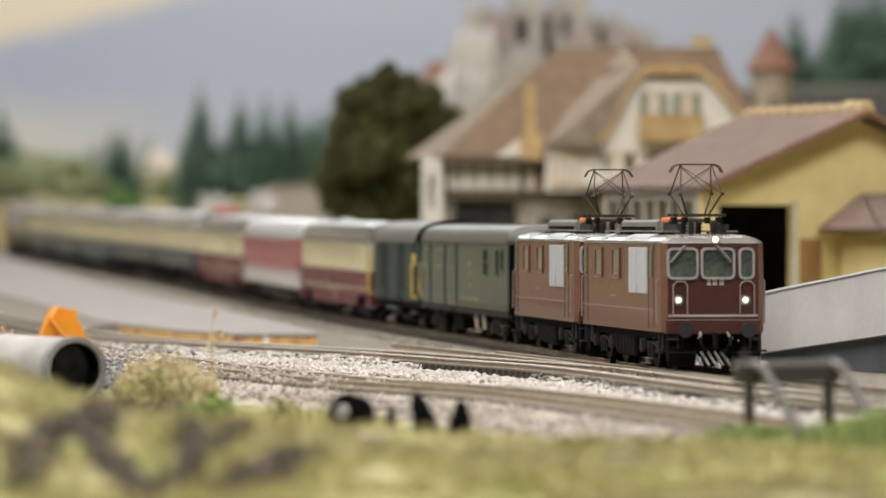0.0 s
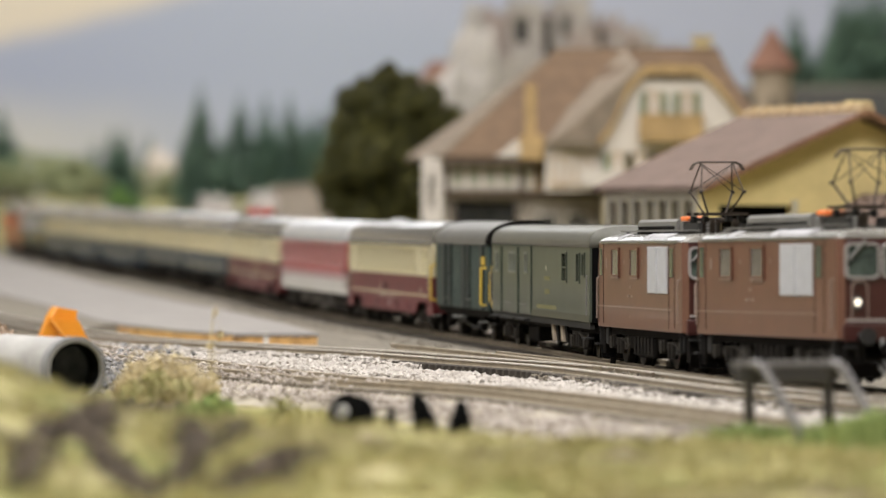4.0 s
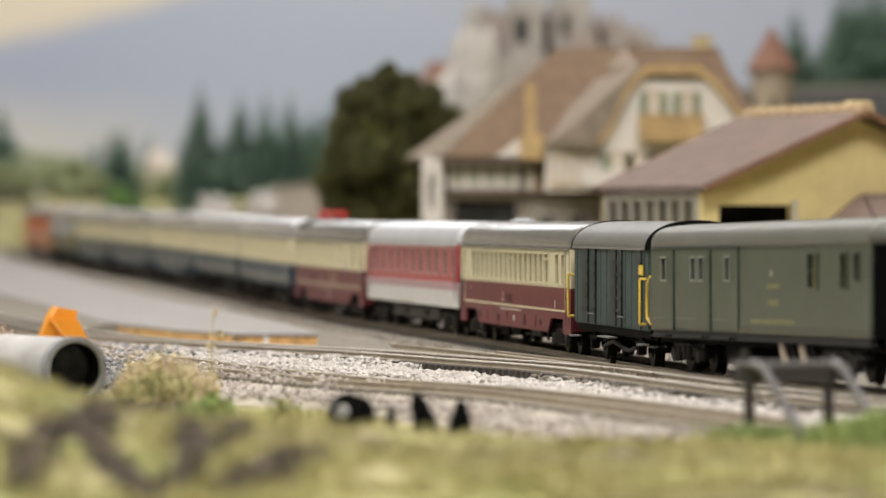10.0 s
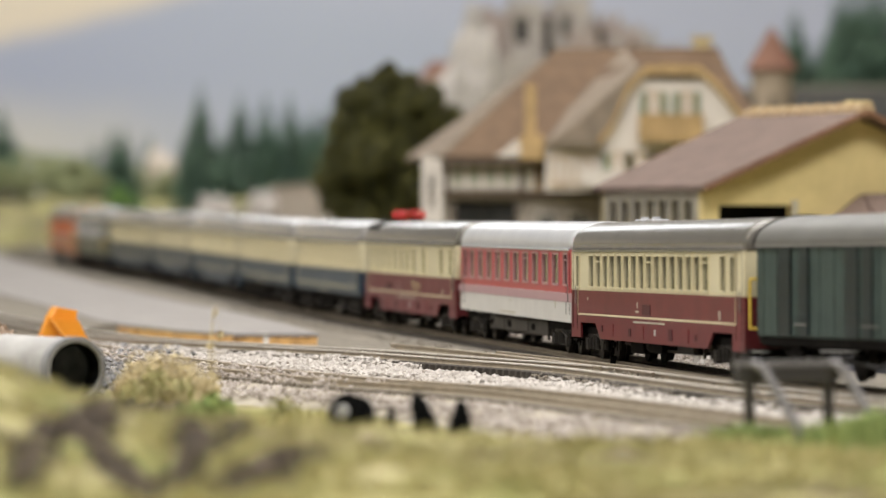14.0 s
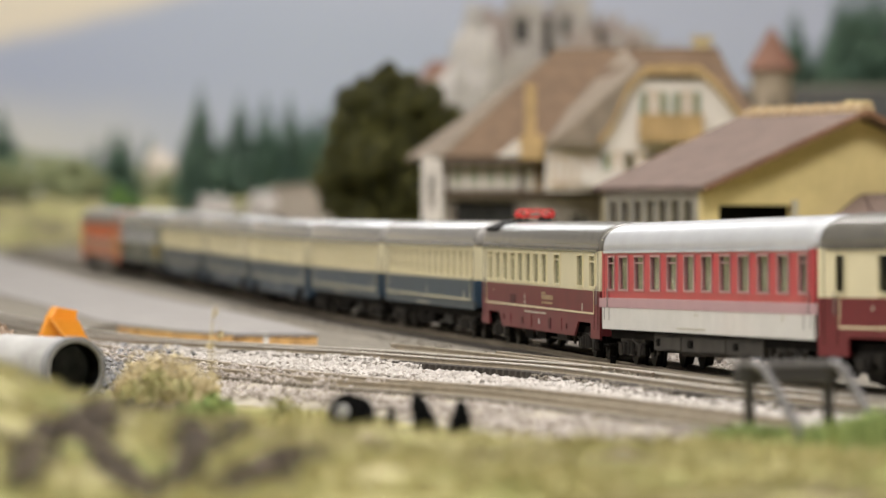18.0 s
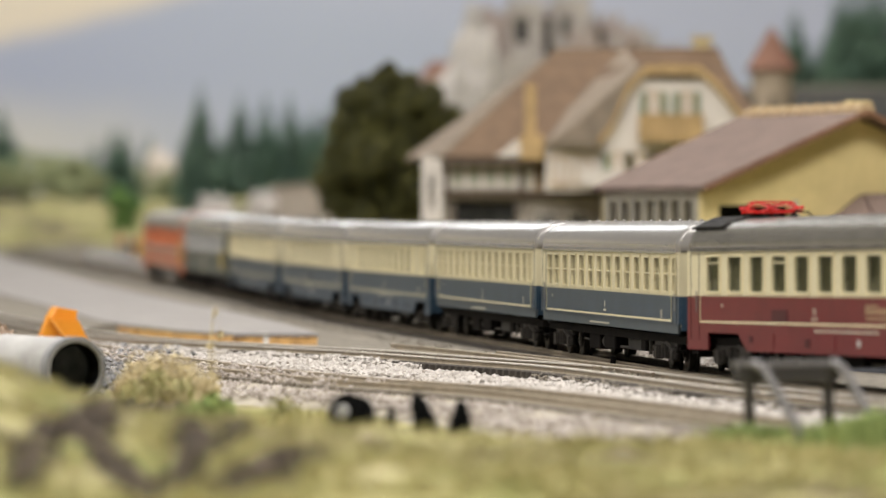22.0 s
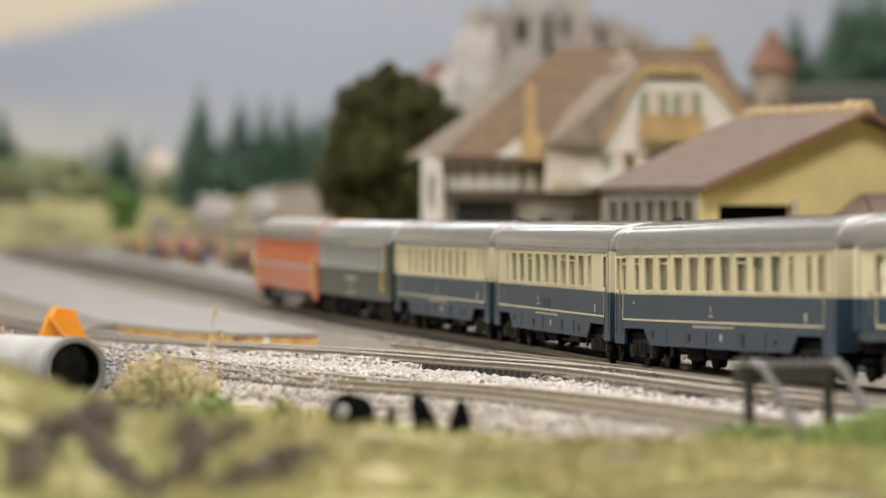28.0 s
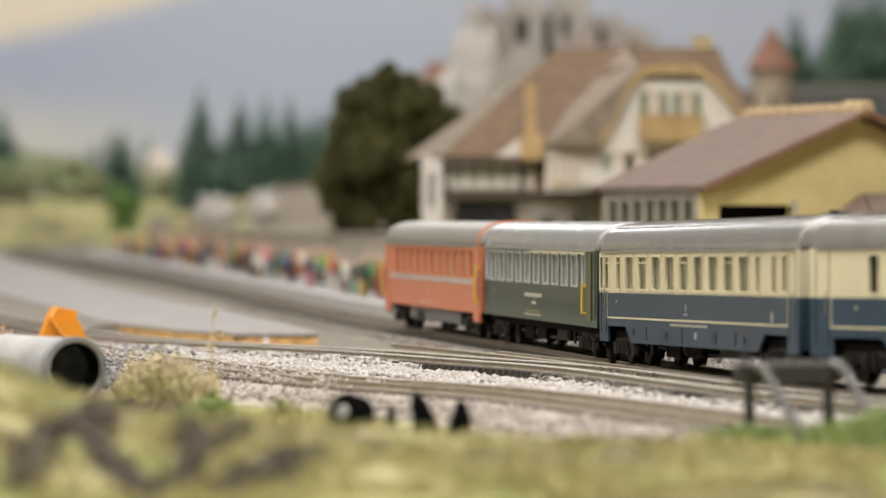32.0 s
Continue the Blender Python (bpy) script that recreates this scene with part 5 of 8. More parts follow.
    nt.links.new(bp.outputs[0], b.inputs["Normal"])
    return m


MEADOW = meadow_mat()
solo("ground", ground_sheet(), MEADOW, "yellow-green flocked ground with bare brown earth", "ground", kind="structure", smooth=True)
GRAVEL = mat("brown_grey_gravel", (0.118, 0.102, 0.080), 0.85, var=0.30, scale=220, bump=0.0008, bscale=900, second=(0.205, 0.18, 0.142))
solo("track_bed", graded(ribbon(line_path(-4.9, 4.0, 0.05), [(-0.045, -0.0056), (-0.030, -0.0029), (0.0090, -0.0026), (0.0112, -0.0032), (0.0200, -0.0032), (0.0240, -0.0022), (0.036, -0.0028), (0.046, -0.0057), (0.115, -0.0062), (0.115, -0.0072), (-0.045, -0.0070)])), GRAVEL, "brown-grey gravel bed under the running line", "track bed", kind="structure")
for lo, hi in ((0.030, 0.150), (-0.110, -0.045)):
    solo("track_bed", graded(ribbon(line_path(-4.9, -0.75, 0.05), [(lo, -0.0075), (lo, -0.0046), (hi, -0.0048), (hi, -0.0075)])), GRAVEL, "brown-grey gravel spread beside the running line", "track bed", kind="structure")
solo("track_bed", graded(ribbon(SIDING_A[:78], [(-0.0235, -0.0060), (-0.0165, -0.0018), (-0.0095, -0.0010), (0.0076, -0.0011), (0.0090, -0.0030), (0.0112, -0.0045), (0.0180, -0.0046), (0.085, -0.0052), (0.085, -0.0070), (-0.024, -0.0070)])), GRAVEL, "brown-grey gravel bed under the curving siding", "track bed", kind="structure")
PALE = mat("pale_quartz_chips", (0.44, 0.40, 0.35), 0.8, var=0.22, scale=300, bump=0.0006, bscale=900, second=(0.74, 0.69, 0.62))
PALEBED = mat("pale_stone_bed", (0.43, 0.39, 0.345), 0.85, var=0.3, scale=90, bump=0.0008, bscale=700, second=(0.53, 0.49, 0.44))
solo("ballast_bed", graded(ribbon(SIDING_A[60:], [(0.0165, -0.0070), (0.0165, -0.0062), (0.026, -0.0050), (0.034, -0.0036), (0.060, -0.0044), (0.060, -0.0066)])), PALEBED, "pale stone ballast beside the sidings", "ballast", kind="structure")
DUSTBED = mat("dusty_ballast_bed", (0.22, 0.19, 0.145), 0.9, var=0.35, scale=70, bump=0.0008, bscale=700, second=(0.36, 0.32, 0.25))
solo("ballast_bed", graded(ribbon(SIDING_B, [(-0.018, -0.0075), (-0.018, -0.0050), (-0.012, -0.0030), (0.013, -0.0030), (0.040, -0.0046), (0.055, -0.0075)])), DUSTBED, "pale stone ballast under the dead-end siding", "ballast", kind="structure")
solo("ballast_bed", graded(ribbon(line_path(-1.15, 0.25, 0.05), [(-0.120, -0.0048), (-0.026, -0.0040), (-0.026, -0.0060), (-0.120, -0.0060)])), GRAVEL, "brown gravel spread beyond the running line", "ballast", kind="structure")

# ---------------------------------------------------------------- rails and sleepers
RUST = mat("rusty_rail_side", (0.25, 0.205, 0.15), 0.5, metal=0.3, var=0.25, scale=200)
BRIGHT = mat("bright_rail_side", (0.30, 0.25, 0.18), 0.5, metal=0.25, var=0.2, scale=200)
# worn rail head; the highlight along it is put into the pale colour
WORN = mat("worn_highlight_rail_top", (0.52, 0.475, 0.41), 0.45, metal=0.35, var=0.15, scale=200)
SLEEPER = mat("dark_sleeper_plastic", (0.045, 0.036, 0.028), 0.75, var=0.35, scale=200, second=(0.075, 0.062, 0.05))
BUFFSLEEP = mat("dusty_sleeper", (0.20, 0.17, 0.13), 0.8, var=0.3, scale=200)


def rail_profile(s):
    return [(s - 0.0011, -0.0021), (s + 0.0011, -0.0021), (s + 0.0010, -0.0018), (s + 0.0003, -0.0016), (s + 0.0003, -0.0009), (s + 0.0006, -0.0006), (s + 0.0006, -0.0001), (s + 0.0004, 0.0), (s - 0.0004, 0.0), (s - 0.0006, -0.0001), (s - 0.0006, -0.0006), (s - 0.0003, -0.0009), (s - 0.0003, -0.0016), (s - 0.0010, -0.0018)]


def track(name, label, path, railmat, sleepmat, pitch=0.0066, worn=False):
    top = thing(name, label, "railway track", kind="structure")
    for s in (-0.00825, 0.00825):
        part("rail", graded(ribbon(path, rail_profile(s))), railmat, top)
    if worn:
        for s in (-0.00825, 0.00825):
            part("rail_head", graded(ribbon(path, [(s - 0.00068, -0.0005), (s - 0.00068, -0.0001), (s - 0.0004, 0.0001), (s + 0.0004, 0.0001), (s + 0.00068, -0.0001), (s + 0.00068, -0.0005)])), WORN, top, "worn running edge with its highlight in the pale colour")
    b = bmesh.new()
    acc, last = 0.0, None
    near, one = 0, None
    for i, (x, y, h) in enumerate(path):
        if last is not None:
            seg = math.hypot(x - last[0], y - last[1])
            while acc < seg:
                f = acc / seg
                cx, cy, ch = last[0] + (x - last[0]) * f, last[1] + (y - last[1]) * f, h
                if 1.15 < cy < 2.35 and near < 290:
                    near += 1
                    if one is None:
                        one = mesh_of(box(-0.0013, 0.0013, -0.0150, 0.0150, -0.0050, -0.0019, bevel=0.0002), "sleeper", sleepmat)
                    part("sleeper", one, None, top, at=pose(cx, cy, 0, 0, 0, math.degrees(ch)))
                elif cy > 1.0 and cy < 5.5:
                    c, s_ = math.cos(ch), math.sin(ch)
                    vs = []
                    for dz in (-0.0050, -0.0019):
                        for a, d in ((-0.0013, -0.0150), (0.0013, -0.0150), (0.0013, 0.0150), (-0.0013, 0.0150)):
                            vs.append(b.verts.new((cx + c * a - s_ * d, cy + s_ * a + c * d, dz)))
                    for fidx in ((4, 5, 6, 7), (0, 1, 5, 4), (1, 2, 6, 5), (2, 3, 7, 6), (3, 0, 4, 7)):
                        b.faces.new([vs[k] for k in fidx])
                acc += pitch
            acc -= seg
        last = (x, y)
    sl = part("far_sleepers", graded(b), sleepmat, top)
    sl["kind"] = "stuff"
    return top


MAIN_FINE = line_path(-4.9, 4.1, 0.02)
track("track_main", "running line with rusty rails on dark sleepers", MAIN_FINE, RUST, SLEEPER)
track("track_siding", "siding with bright worn rails on dark sleepers", SIDING_A, BRIGHT, mat("weathered_sleeper", (0.052, 0.042, 0.032), 0.8, var=0.35, scale=200), worn=True)
track("track_siding", "dead-end siding half buried in pale ballast", SIDING_B, mat("dusty_rail_side", (0.30, 0.25, 0.18), 0.6, metal=0.2, var=0.2, scale=200), BUFFSLEEP)
# check rails and closure rails of the turnout between line and siding
ts = thing("turnout", "turnout with slender bright blades and a small point motor", "turnout", kind="structure")
for i, (a, b2) in enumerate((((0.020, 1.90), (0.088, 1.56)), ((0.004, 1.93), (0.066, 1.63)), ((-0.020, 2.02), (0.052, 1.70)))):
    part("switch_blade", ribbon(smooth_path([a, ((a[0] + b2[0]) / 2 + 0.003, (a[1] + b2[1]) / 2), b2]), rail_profile(0.0)), BRIGHT if i != 1 else RUST, ts)
part("point_lever", box(0.0570, 0.0590, 1.766, 1.769, -0.0040, 0.0016, bevel=0.0004), BLACK, ts)
part("point_motor", box(0.0500, 0.0620, 1.745, 1.760, -0.0044, -0.0014, bevel=0.0004), GRAVEL, ts)


# ---------------------------------------------------------------- loose stones
def stones(name, label, spots, material, r0, r1):
    verts, faces = [], []
    base = [(1, 0, 0), (-1, 0, 0), (0, 1, 0), (0, -1, 0), (0, 0, 1), (0, 0, -1)]
    tri = [(0, 2, 4), (2, 1, 4), (1, 3, 4), (3, 0, 4), (2, 0, 5), (1, 2, 5), (3, 1, 5), (0, 3, 5)]
    for x, y, z in spots:
        r = random.uniform(r0, r1)
        q = Euler((random.uniform(0, 6), random.uniform(0, 6), random.uniform(0, 6))).to_matrix()
        k = len(verts)
        for p in base:
            v = q @ (Vector(p) * r * random.uniform(0.65, 1.25))
            verts.append((x + v.x, y + v.y, z + v.z * 0.8))
        faces += [(a + k, b + k, c + k) for a, b, c in tri]
    me = bpy.data.meshes.new(name)
    me.from_pydata(verts, [], faces)
    me.materials.append(material)
    return tagged(new(name, me), label, "ballast", kind="stuff")


def pale_stone_mat(name, lo, hi):
    m = bpy.data.materials.new(name)
    m.use_nodes = True
    nt = m.node_tree
    b = nt.nodes["Principled BSDF"]
    g = nt.nodes.new("ShaderNodeNewGeometry")
    r = nt.nodes.new("ShaderNodeValToRGB")
    r.color_ramp.elements[0].color, r.color_ramp.elements[1].color = (*lo, 1), (*hi, 1)
    nt.links.new(g.outputs["Random Per Island"], r.inputs[0])
    nt.links.new(r.outputs[0], b.inputs["Base Color"])
    b.inputs["Roughness"].default_value = 0.75
    return m


QUARTZ = pale_stone_mat("quartz_stone", (0.40, 0.365, 0.33), (0.55, 0.51, 0.465))
DUSTYQ = pale_stone_mat("dusty_quartz_stone", (0.24, 0.20, 0.165), (0.52, 0.465, 0.42))
DIRT = pale_stone_mat("brown_stone", (0.10, 0.085, 0.065), (0.30, 0.26, 0.205))
SLATE = pale_stone_mat("slate_rubble", (0.07, 0.07, 0.075), (0.36, 0.35, 0.35))


ROCK = mat("white_plaster_rock", (0.400, 0.370, 0.335), 0.9, var=0.22, scale=40, bump=0.002, bscale=90, second=(0.479, 0.448, 0.413))


def rocky(name, label, x, y, z, sx, sy, sz, material, seed, sub=4, rough=0.35):
    b = bmesh.new()
    bmesh.ops.create_icosphere(b, subdivisions=sub, radius=1.0)
    for v in b.verts:
        p = v.co.copy()
        k = 1 + rough * noise.fractal(p * 1.6 + Vector((seed, 0, 0)), 0.9, 2.1, 4)
        v.co = Vector((p.x * sx * k, p.y * sy * k, p.z * sz * k))
    return solo(name, b, material, label, "rock", at=pose(x, y, z))


def along(path, n, s0, s1, y0, y1, z):
    out = []
    rows = [p for p in path if y0 < p[1] < y1]
    while len(out) < n:
        x, y, h = random.choice(rows)
        s = random.uniform(s0, s1)
        d = random.uniform(-0.012, 0.012)
        px, py = x + math.sin(h) * s + math.cos(h) * d, y - math.cos(h) * s + math.sin(h) * d
        if any(abs(abs(s) - g) < 0.0016 for g in (0.00825,)):
            continue
        out.append((px, py, z + grade(py) + 0.0012 * random.random() + 0.0008 * fbm(px, py, 60)))
    return out


stones("ballast_stones", "coarse white quartz ballast between the sidings", along(SIDING_A, 2600, 0.0172, 0.026, 1.20, 2.16, -0.0052) + along(SIDING_A, 1500, 0.0098, 0.020, 1.80, 2.20, -0.0034) + along(SIDING_A, 700, 0.0110, 0.020, 1.20, 1.66, -0.0040) + along(SIDING_A, 9000, 0.026, 0.056, 1.20, 2.16, -0.0042), QUARTZ, 0.0006, 0.0014)
stones("ballast_stones", "coarse white quartz ballast round the dead-end siding", along(SIDING_B, 5500, -0.022, 0.050, 1.18, 1.80, -0.0042), DUSTYQ, 0.0006, 0.0013)
stones("ballast_stones", "white ballast beyond the running line", along(MAIN, 1900, -0.052, -0.024, 1.70, 2.5, -0.0036), DUSTYQ, 0.0007, 0.0014)
rocky("boulder", "crumbled white plaster lump beside the line", 0.0965, 1.830, -0.001, 0.0072, 0.0060, 0.0090, ROCK, 41, 4, 0.55)
stones("gravel_stones", "fine brown gravel between the rails", along(MAIN, 1900, -0.022, 0.0085, 1.35, 2.9, -0.0032) + along(MAIN, 1200, 0.023, 0.038, 1.35, 2.9, -0.0030), DIRT, 0.0004, 0.0009)
stones("gravel_stones", "fine brown gravel between the siding rails", along(SIDING_A, 900, -0.014, 0.0085, 1.3, 2.3, -0.0022) + along(SIDING_A, 1100, 0.0092, 0.0170, 1.20, 1.70, -0.0032), DIRT, 0.0004, 0.0009)
stones("gravel_stones", "dusty gravel half burying the dead-end siding", along(SIDING_B, 1500, -0.016, 0.016, 1.55, 2.10, -0.0016), DUSTYQ, 0.0005, 0.0011)
stones("slate_rubble", "dark slate rubble beside the pipe", [(random.gauss(-0.103, 0.010), random.gauss(1.66, 0.05), -0.0035 + 0.003 * random.random()) for _ in range(420)] + [(random.gauss(-0.1150, 0.008), random.gauss(1.88, 0.05), -0.0040 + 0.0035 * random.random()) for _ in range(620)], SLATE, 0.0008, 0.0018)

# ---------------------------------------------------------------- platforms
CONCRETE = mat("pale_concrete", (0.262, 0.243, 0.228), 0.8, var=0.16, scale=30, bump=0.0003, bscale=500)
FIBRE = mat("orange_fibreboard", (0.46, 0.24, 0.075), 0.9, var=0.35, scale=160, bump=0.0008, bscale=700, second=(0.62, 0.37, 0.14))


def slab(z0, z1, inset=0.0):
    """A platform slab between two curving edges, in cross-sections that follow the climb."""
    b = bmesh.new()
    ys = [2.232, 2.26, 2.30, 2.34, 2.387, 2.44, 2.517] + [2.6 + 0.1 * i for i in range(27)]
    prev = None
    for y in ys:
        lo = float(np.interp(y, [2.240, 2.300, 2.387, 2.490, 2.663, 2.813, 2.981, 3.179, 5.2], [-0.090, -0.1165, -0.139, -0.164, -0.187, -0.210, -0.2385, -0.272, -0.620])) - inset * 0.5
        hi = float(np.interp(y, [2.200, 2.464, 2.609, 2.772, 2.995, 3.387, 3.946, 4.763, 5.2], [-0.0505, -0.0763, -0.095, -0.117, -0.156, -0.2156, -0.2943, -0.407, -0.475])) - inset
        ring = [b.verts.new((x, y + inset, z + grade(y))) for x, z in ((lo, z0), (hi, z0), (hi, z1), (lo, z1))]
        if prev:
            for k in range(4):
                b.faces.new((prev[k], prev[(k + 1) % 4], ring[(k + 1) % 4], ring[k]))
        else:
            b.faces.new(ring[::-1])
        prev = ring
    b.faces.new(prev)
    return b


pl = thing("platform_near", "thin grey platform slab with a raw fibreboard edge", "platform", kind="structure")
part("platform_top", slab(-0.0022, -0.0008), CONCRETE, pl)
part("platform_core", slab(-0.0068, -0.0022, 0.0006), FIBRE, pl, "raw orange-brown fibreboard edge")
part("plaster_chip", prism([(-0.0788, 2.2400), (-0.0740, 2.2375), (-0.0752, 2.2320), (-0.0775, 2.2325)], "z", -0.0062, -0.0006), PALE, pl, "white plaster chip")
solo("track_bed", graded(ribbon(smooth_path([(-0.155, 2.450), (-0.170, 2.530), (-0.212, 2.82), (-0.272, 3.18), (-0.342, 3.60), (-0.53, 4.7)]), [(0.0030, -0.0070), (0.0030, -0.0014), (-0.0030, -0.0016), (-0.0150, -0.0034), (-0.0400, -0.0052), (-0.0400, -0.0070)])), GRAVEL, "brown gravel heaped against the platform edge", "track bed", kind="structure")
FAR = smooth_path([(-0.3336, 4.871), (-0.3102, 4.670), (-0.2240, 4.121), (-0.1477, 3.576), (-0.0586, 2.940), (-0.0307, 2.743), (0.010, 2.45)], 0.06)
fp = thing("platform_far", "long pale passenger platform with a light edge", "platform", kind="structure")
part("platform_top", graded(ribbon(FAR, [(0.0, -0.007), (0.0, 0.0022), (-0.085, 0.0022), (-0.085, -0.007)])), CONCRETE, fp)
part("platform_edge", graded(ribbon(FAR, [(0.0015, -0.007), (0.0015, 0.0026), (-0.006, 0.0026), (-0.006, -0.007)])), mat("light_edge_stone", (0.50, 0.48, 0.46), 0.8, var=0.1, scale=60), fp)


# ---------------------------------------------------------------- little painted figures (plain dolls)
def figurine(x, y, z, h, col, legs, turn):
    b = bmesh.new()
    rings = [(0.0, 0.16), (0.42, 0.13), (0.50, 0.17), (0.80, 0.19), (0.85, 0.07), (0.88, 0.10), (0.95, 0.11), (1.0, 0.04)]
    prev = None
    for f, r in rings:
        ring = [b.verts.new((r * h * 0.74 * math.cos(a), r * h * 0.55 * math.sin(a), f * h)) for a in [2 * math.pi * i / 8 for i in range(8)]]
        if prev:
            for i in range(8):
                b.faces.new((prev[i], prev[(i + 1) % 8], ring[(i + 1) % 8], ring[i]))
        else:
            b.faces.new(ring[::-1])
        prev = ring
    b.faces.new(prev)
    me = mesh_of(b, "figurine", None, True)
    for c in (col, legs):
        me.materials.append(mat("figure_paint_%d" % FIGCOLS.index(c), c, 0.6, var=0.15, scale=200))
    me.materials.append(mat("figure_face_paint", (0.45, 0.27, 0.19), 0.6, var=0.1, scale=200))
    for p in me.polygons:
        p.material_index = 1 if p.center.z < 0.45 * h else (2 if p.center.z > 0.84 * h else 0)
    ob = new("figurine", me)
    ob.matrix_world = pose(x, y, z, 0, 0, turn)
    return tagged(ob, "tiny painted model figure standing on the platform", "figurine", "platform figures")


FIGCOLS = [(0.30, 0.06, 0.04), (0.035, 0.035, 0.045), (0.42, 0.20, 0.09), (0.10, 0.15, 0.36), (0.09, 0.26, 0.08), (0.55, 0.22, 0.26), (0.66, 0.60, 0.50), (0.50, 0.34, 0.07), (0.13, 0.065, 0.04), (0.06, 0.045, 0.05)]
rr = random.Random(7)
for i in range(130):
    x, y, h = FAR[int(4 + i / 129 * (len(FAR) - 11))]
    s = -rr.uniform(0.014, 0.066)
    x, y = x + math.sin(h) * s, y - math.cos(h) * s + rr.uniform(-0.04, 0.04)
    figurine(x, y, 0.0022 + grade(y), rr.choice((0.0140, 0.0185, 0.0200, 0.0212, 0.0220)), FIGCOLS[rr.randrange(10)], FIGCOLS[rr.randrange(10)], rr.uniform(0, 360))
WOOD = mat("brown_bench_wood", (0.20, 0.11, 0.06), 0.7, var=0.25, scale=120)


def bench(x, y, turn):
    top = thing("bench", "brown wooden platform bench", "bench", pose(x, y, 0.0022 + grade(y), 0, 0, turn), group="platform benches")
    part("seat", box(-0.010, 0.010, -0.0025, 0.0025, 0.0048, 0.0055), WOOD, top)
    part("backrest", box(-0.010, 0.010, 0.0025, 0.0031, 0.0062, 0.0100), WOOD, top)
    for s in (-0.008, 0.008):
        part("leg", box(s - 0.0005, s + 0.0005, -0.0022, 0.0030, 0, 0.0062), BLACK, top)
    return top


for i in (10, 20, 30):
    x, y, h = FAR[i]
    bench(x - math.sin(h) * 0.068, y + math.cos(h) * 0.068, math.degrees(h))

# ---------------------------------------------------------------- painted backdrop
def backdrop_mat():
    m = bpy.data.materials.new("painted_mountain_backdrop")
    m.use_nodes = True
    nt = m.node_tree
    b = nt.nodes["Principled BSDF"]
    co = nt.nodes.new("ShaderNodeTexCoord")
    sep = nt.nodes.new("ShaderNodeSeparateXYZ")
    nt.links.new(co.outputs["Object"], sep.inputs[0])
    nz = nt.nodes.new("ShaderNodeTexNoise")
    nz.inputs["Scale"].default_value, nz.inputs["Detail"].default_value = 3.2, 5
    nt.links.new(co.outputs["Object"], nz.inputs["Vector"])

    def line(kx, kz, off, kn, soft):
        """0 below a sloping line, 1 above it, softly, wavered by noise."""
        a = nt.nodes.new("ShaderNodeMath")
        a.operation = "MULTIPLY_ADD"
        nt.links.new(sep.outputs["X"], a.inputs[0])
        a.inputs[1].default_value, a.inputs[2].default_value = kx, off
        c = nt.nodes.new("ShaderNodeMath")
        c.operation = "MULTIPLY_ADD"
        nt.links.new(sep.outputs["Z"], c.inputs[0])
        c.inputs[1].default_value = kz
        nt.links.new(a.outputs[0], c.inputs[2])
        d = nt.nodes.new("ShaderNodeMath")
        d.operation = "MULTIPLY_ADD"
        nt.links.new(nz.outputs["Fac"], d.inputs[0])
        d.inputs[1].default_value = kn
        nt.links.new(c.outputs[0], d.inputs[2])
        e = nt.nodes.new("ShaderNodeMapRange")
        e.interpolation_type = "SMOOTHSTEP"
        e.inputs["From Min"].default_value, e.inputs["From Max"].default_value = -soft, soft
        nt.links.new(d.outputs[0], e.inputs["Value"])
        return e.outputs[0]

    def blend(fac, a, c):
        n = nt.nodes.new("ShaderNodeMix")
        n.data_type = "RGBA"
        nt.links.new(fac, n.inputs["Factor"])
        for sock, v in (("A", a), ("B", c)):
            if isinstance(v, tuple):
                n.inputs[sock].default_value = (*v, 1)
            else:
                nt.links.new(v, n.inputs[sock])
        return n.outputs["Result"]
    haze = (0.57, 0.56, 0.53)
    ridge = (0.385, 0.42, 0.53)
    upper = (0.46, 0.487, 0.58)
    cloud = (0.72, 0.64, 0.52)
    base = blend(line(0.0, 1.0, -0.29, 0.10, 0.07), haze, ridge)            # mist in the valley, blue ridge above
    right = blend(line(1.0, 0.0, 0.42, 0.2, 0.30), base, (0.43, 0.47, 0.56))
    up = blend(line(0.15, 1.0, -0.46, 0.12, 0.08), right, upper)
    sky = blend(line(-0.247, 1.0, -0.587, 0.06, 0.028), up, cloud)
    nt.links.new(sky, b.inputs["Base Color"])
    b.inputs["Roughness"].default_value = 0.9
    b.inputs["Specular IOR Level"].default_value = 0.1
    return m


solo("backdrop", box(-2.6, 2.6, 9.2, 9.22, -0.2, 0.62), backdrop_mat(), "painted backdrop of hazy blue mountains and pale clouds", "backdrop", kind="structure")


# ---------------------------------------------------------------- trees
def leaf_mat(name, lo, hi):
    m = pale_stone_mat(name, lo, hi)
    m.node_tree.nodes["Principled BSDF"].inputs["Roughness"].default_value = 0.85
    return m


CONIFER = leaf_mat("conifer_needles", (0.036, 0.088, 0.060), (0.175, 0.270, 0.185))
BARK = mat("tree_bark", (0.06, 0.045, 0.03), 0.9, var=0.3, scale=120)
LEAFDARK = leaf_mat("dark_olive_leaves", (0.008, 0.010, 0.002), (0.115, 0.108, 0.020))
LEAFGREEN = leaf_mat("bush_leaves", (0.07, 0.15, 0.03), (0.18, 0.30, 0.08))


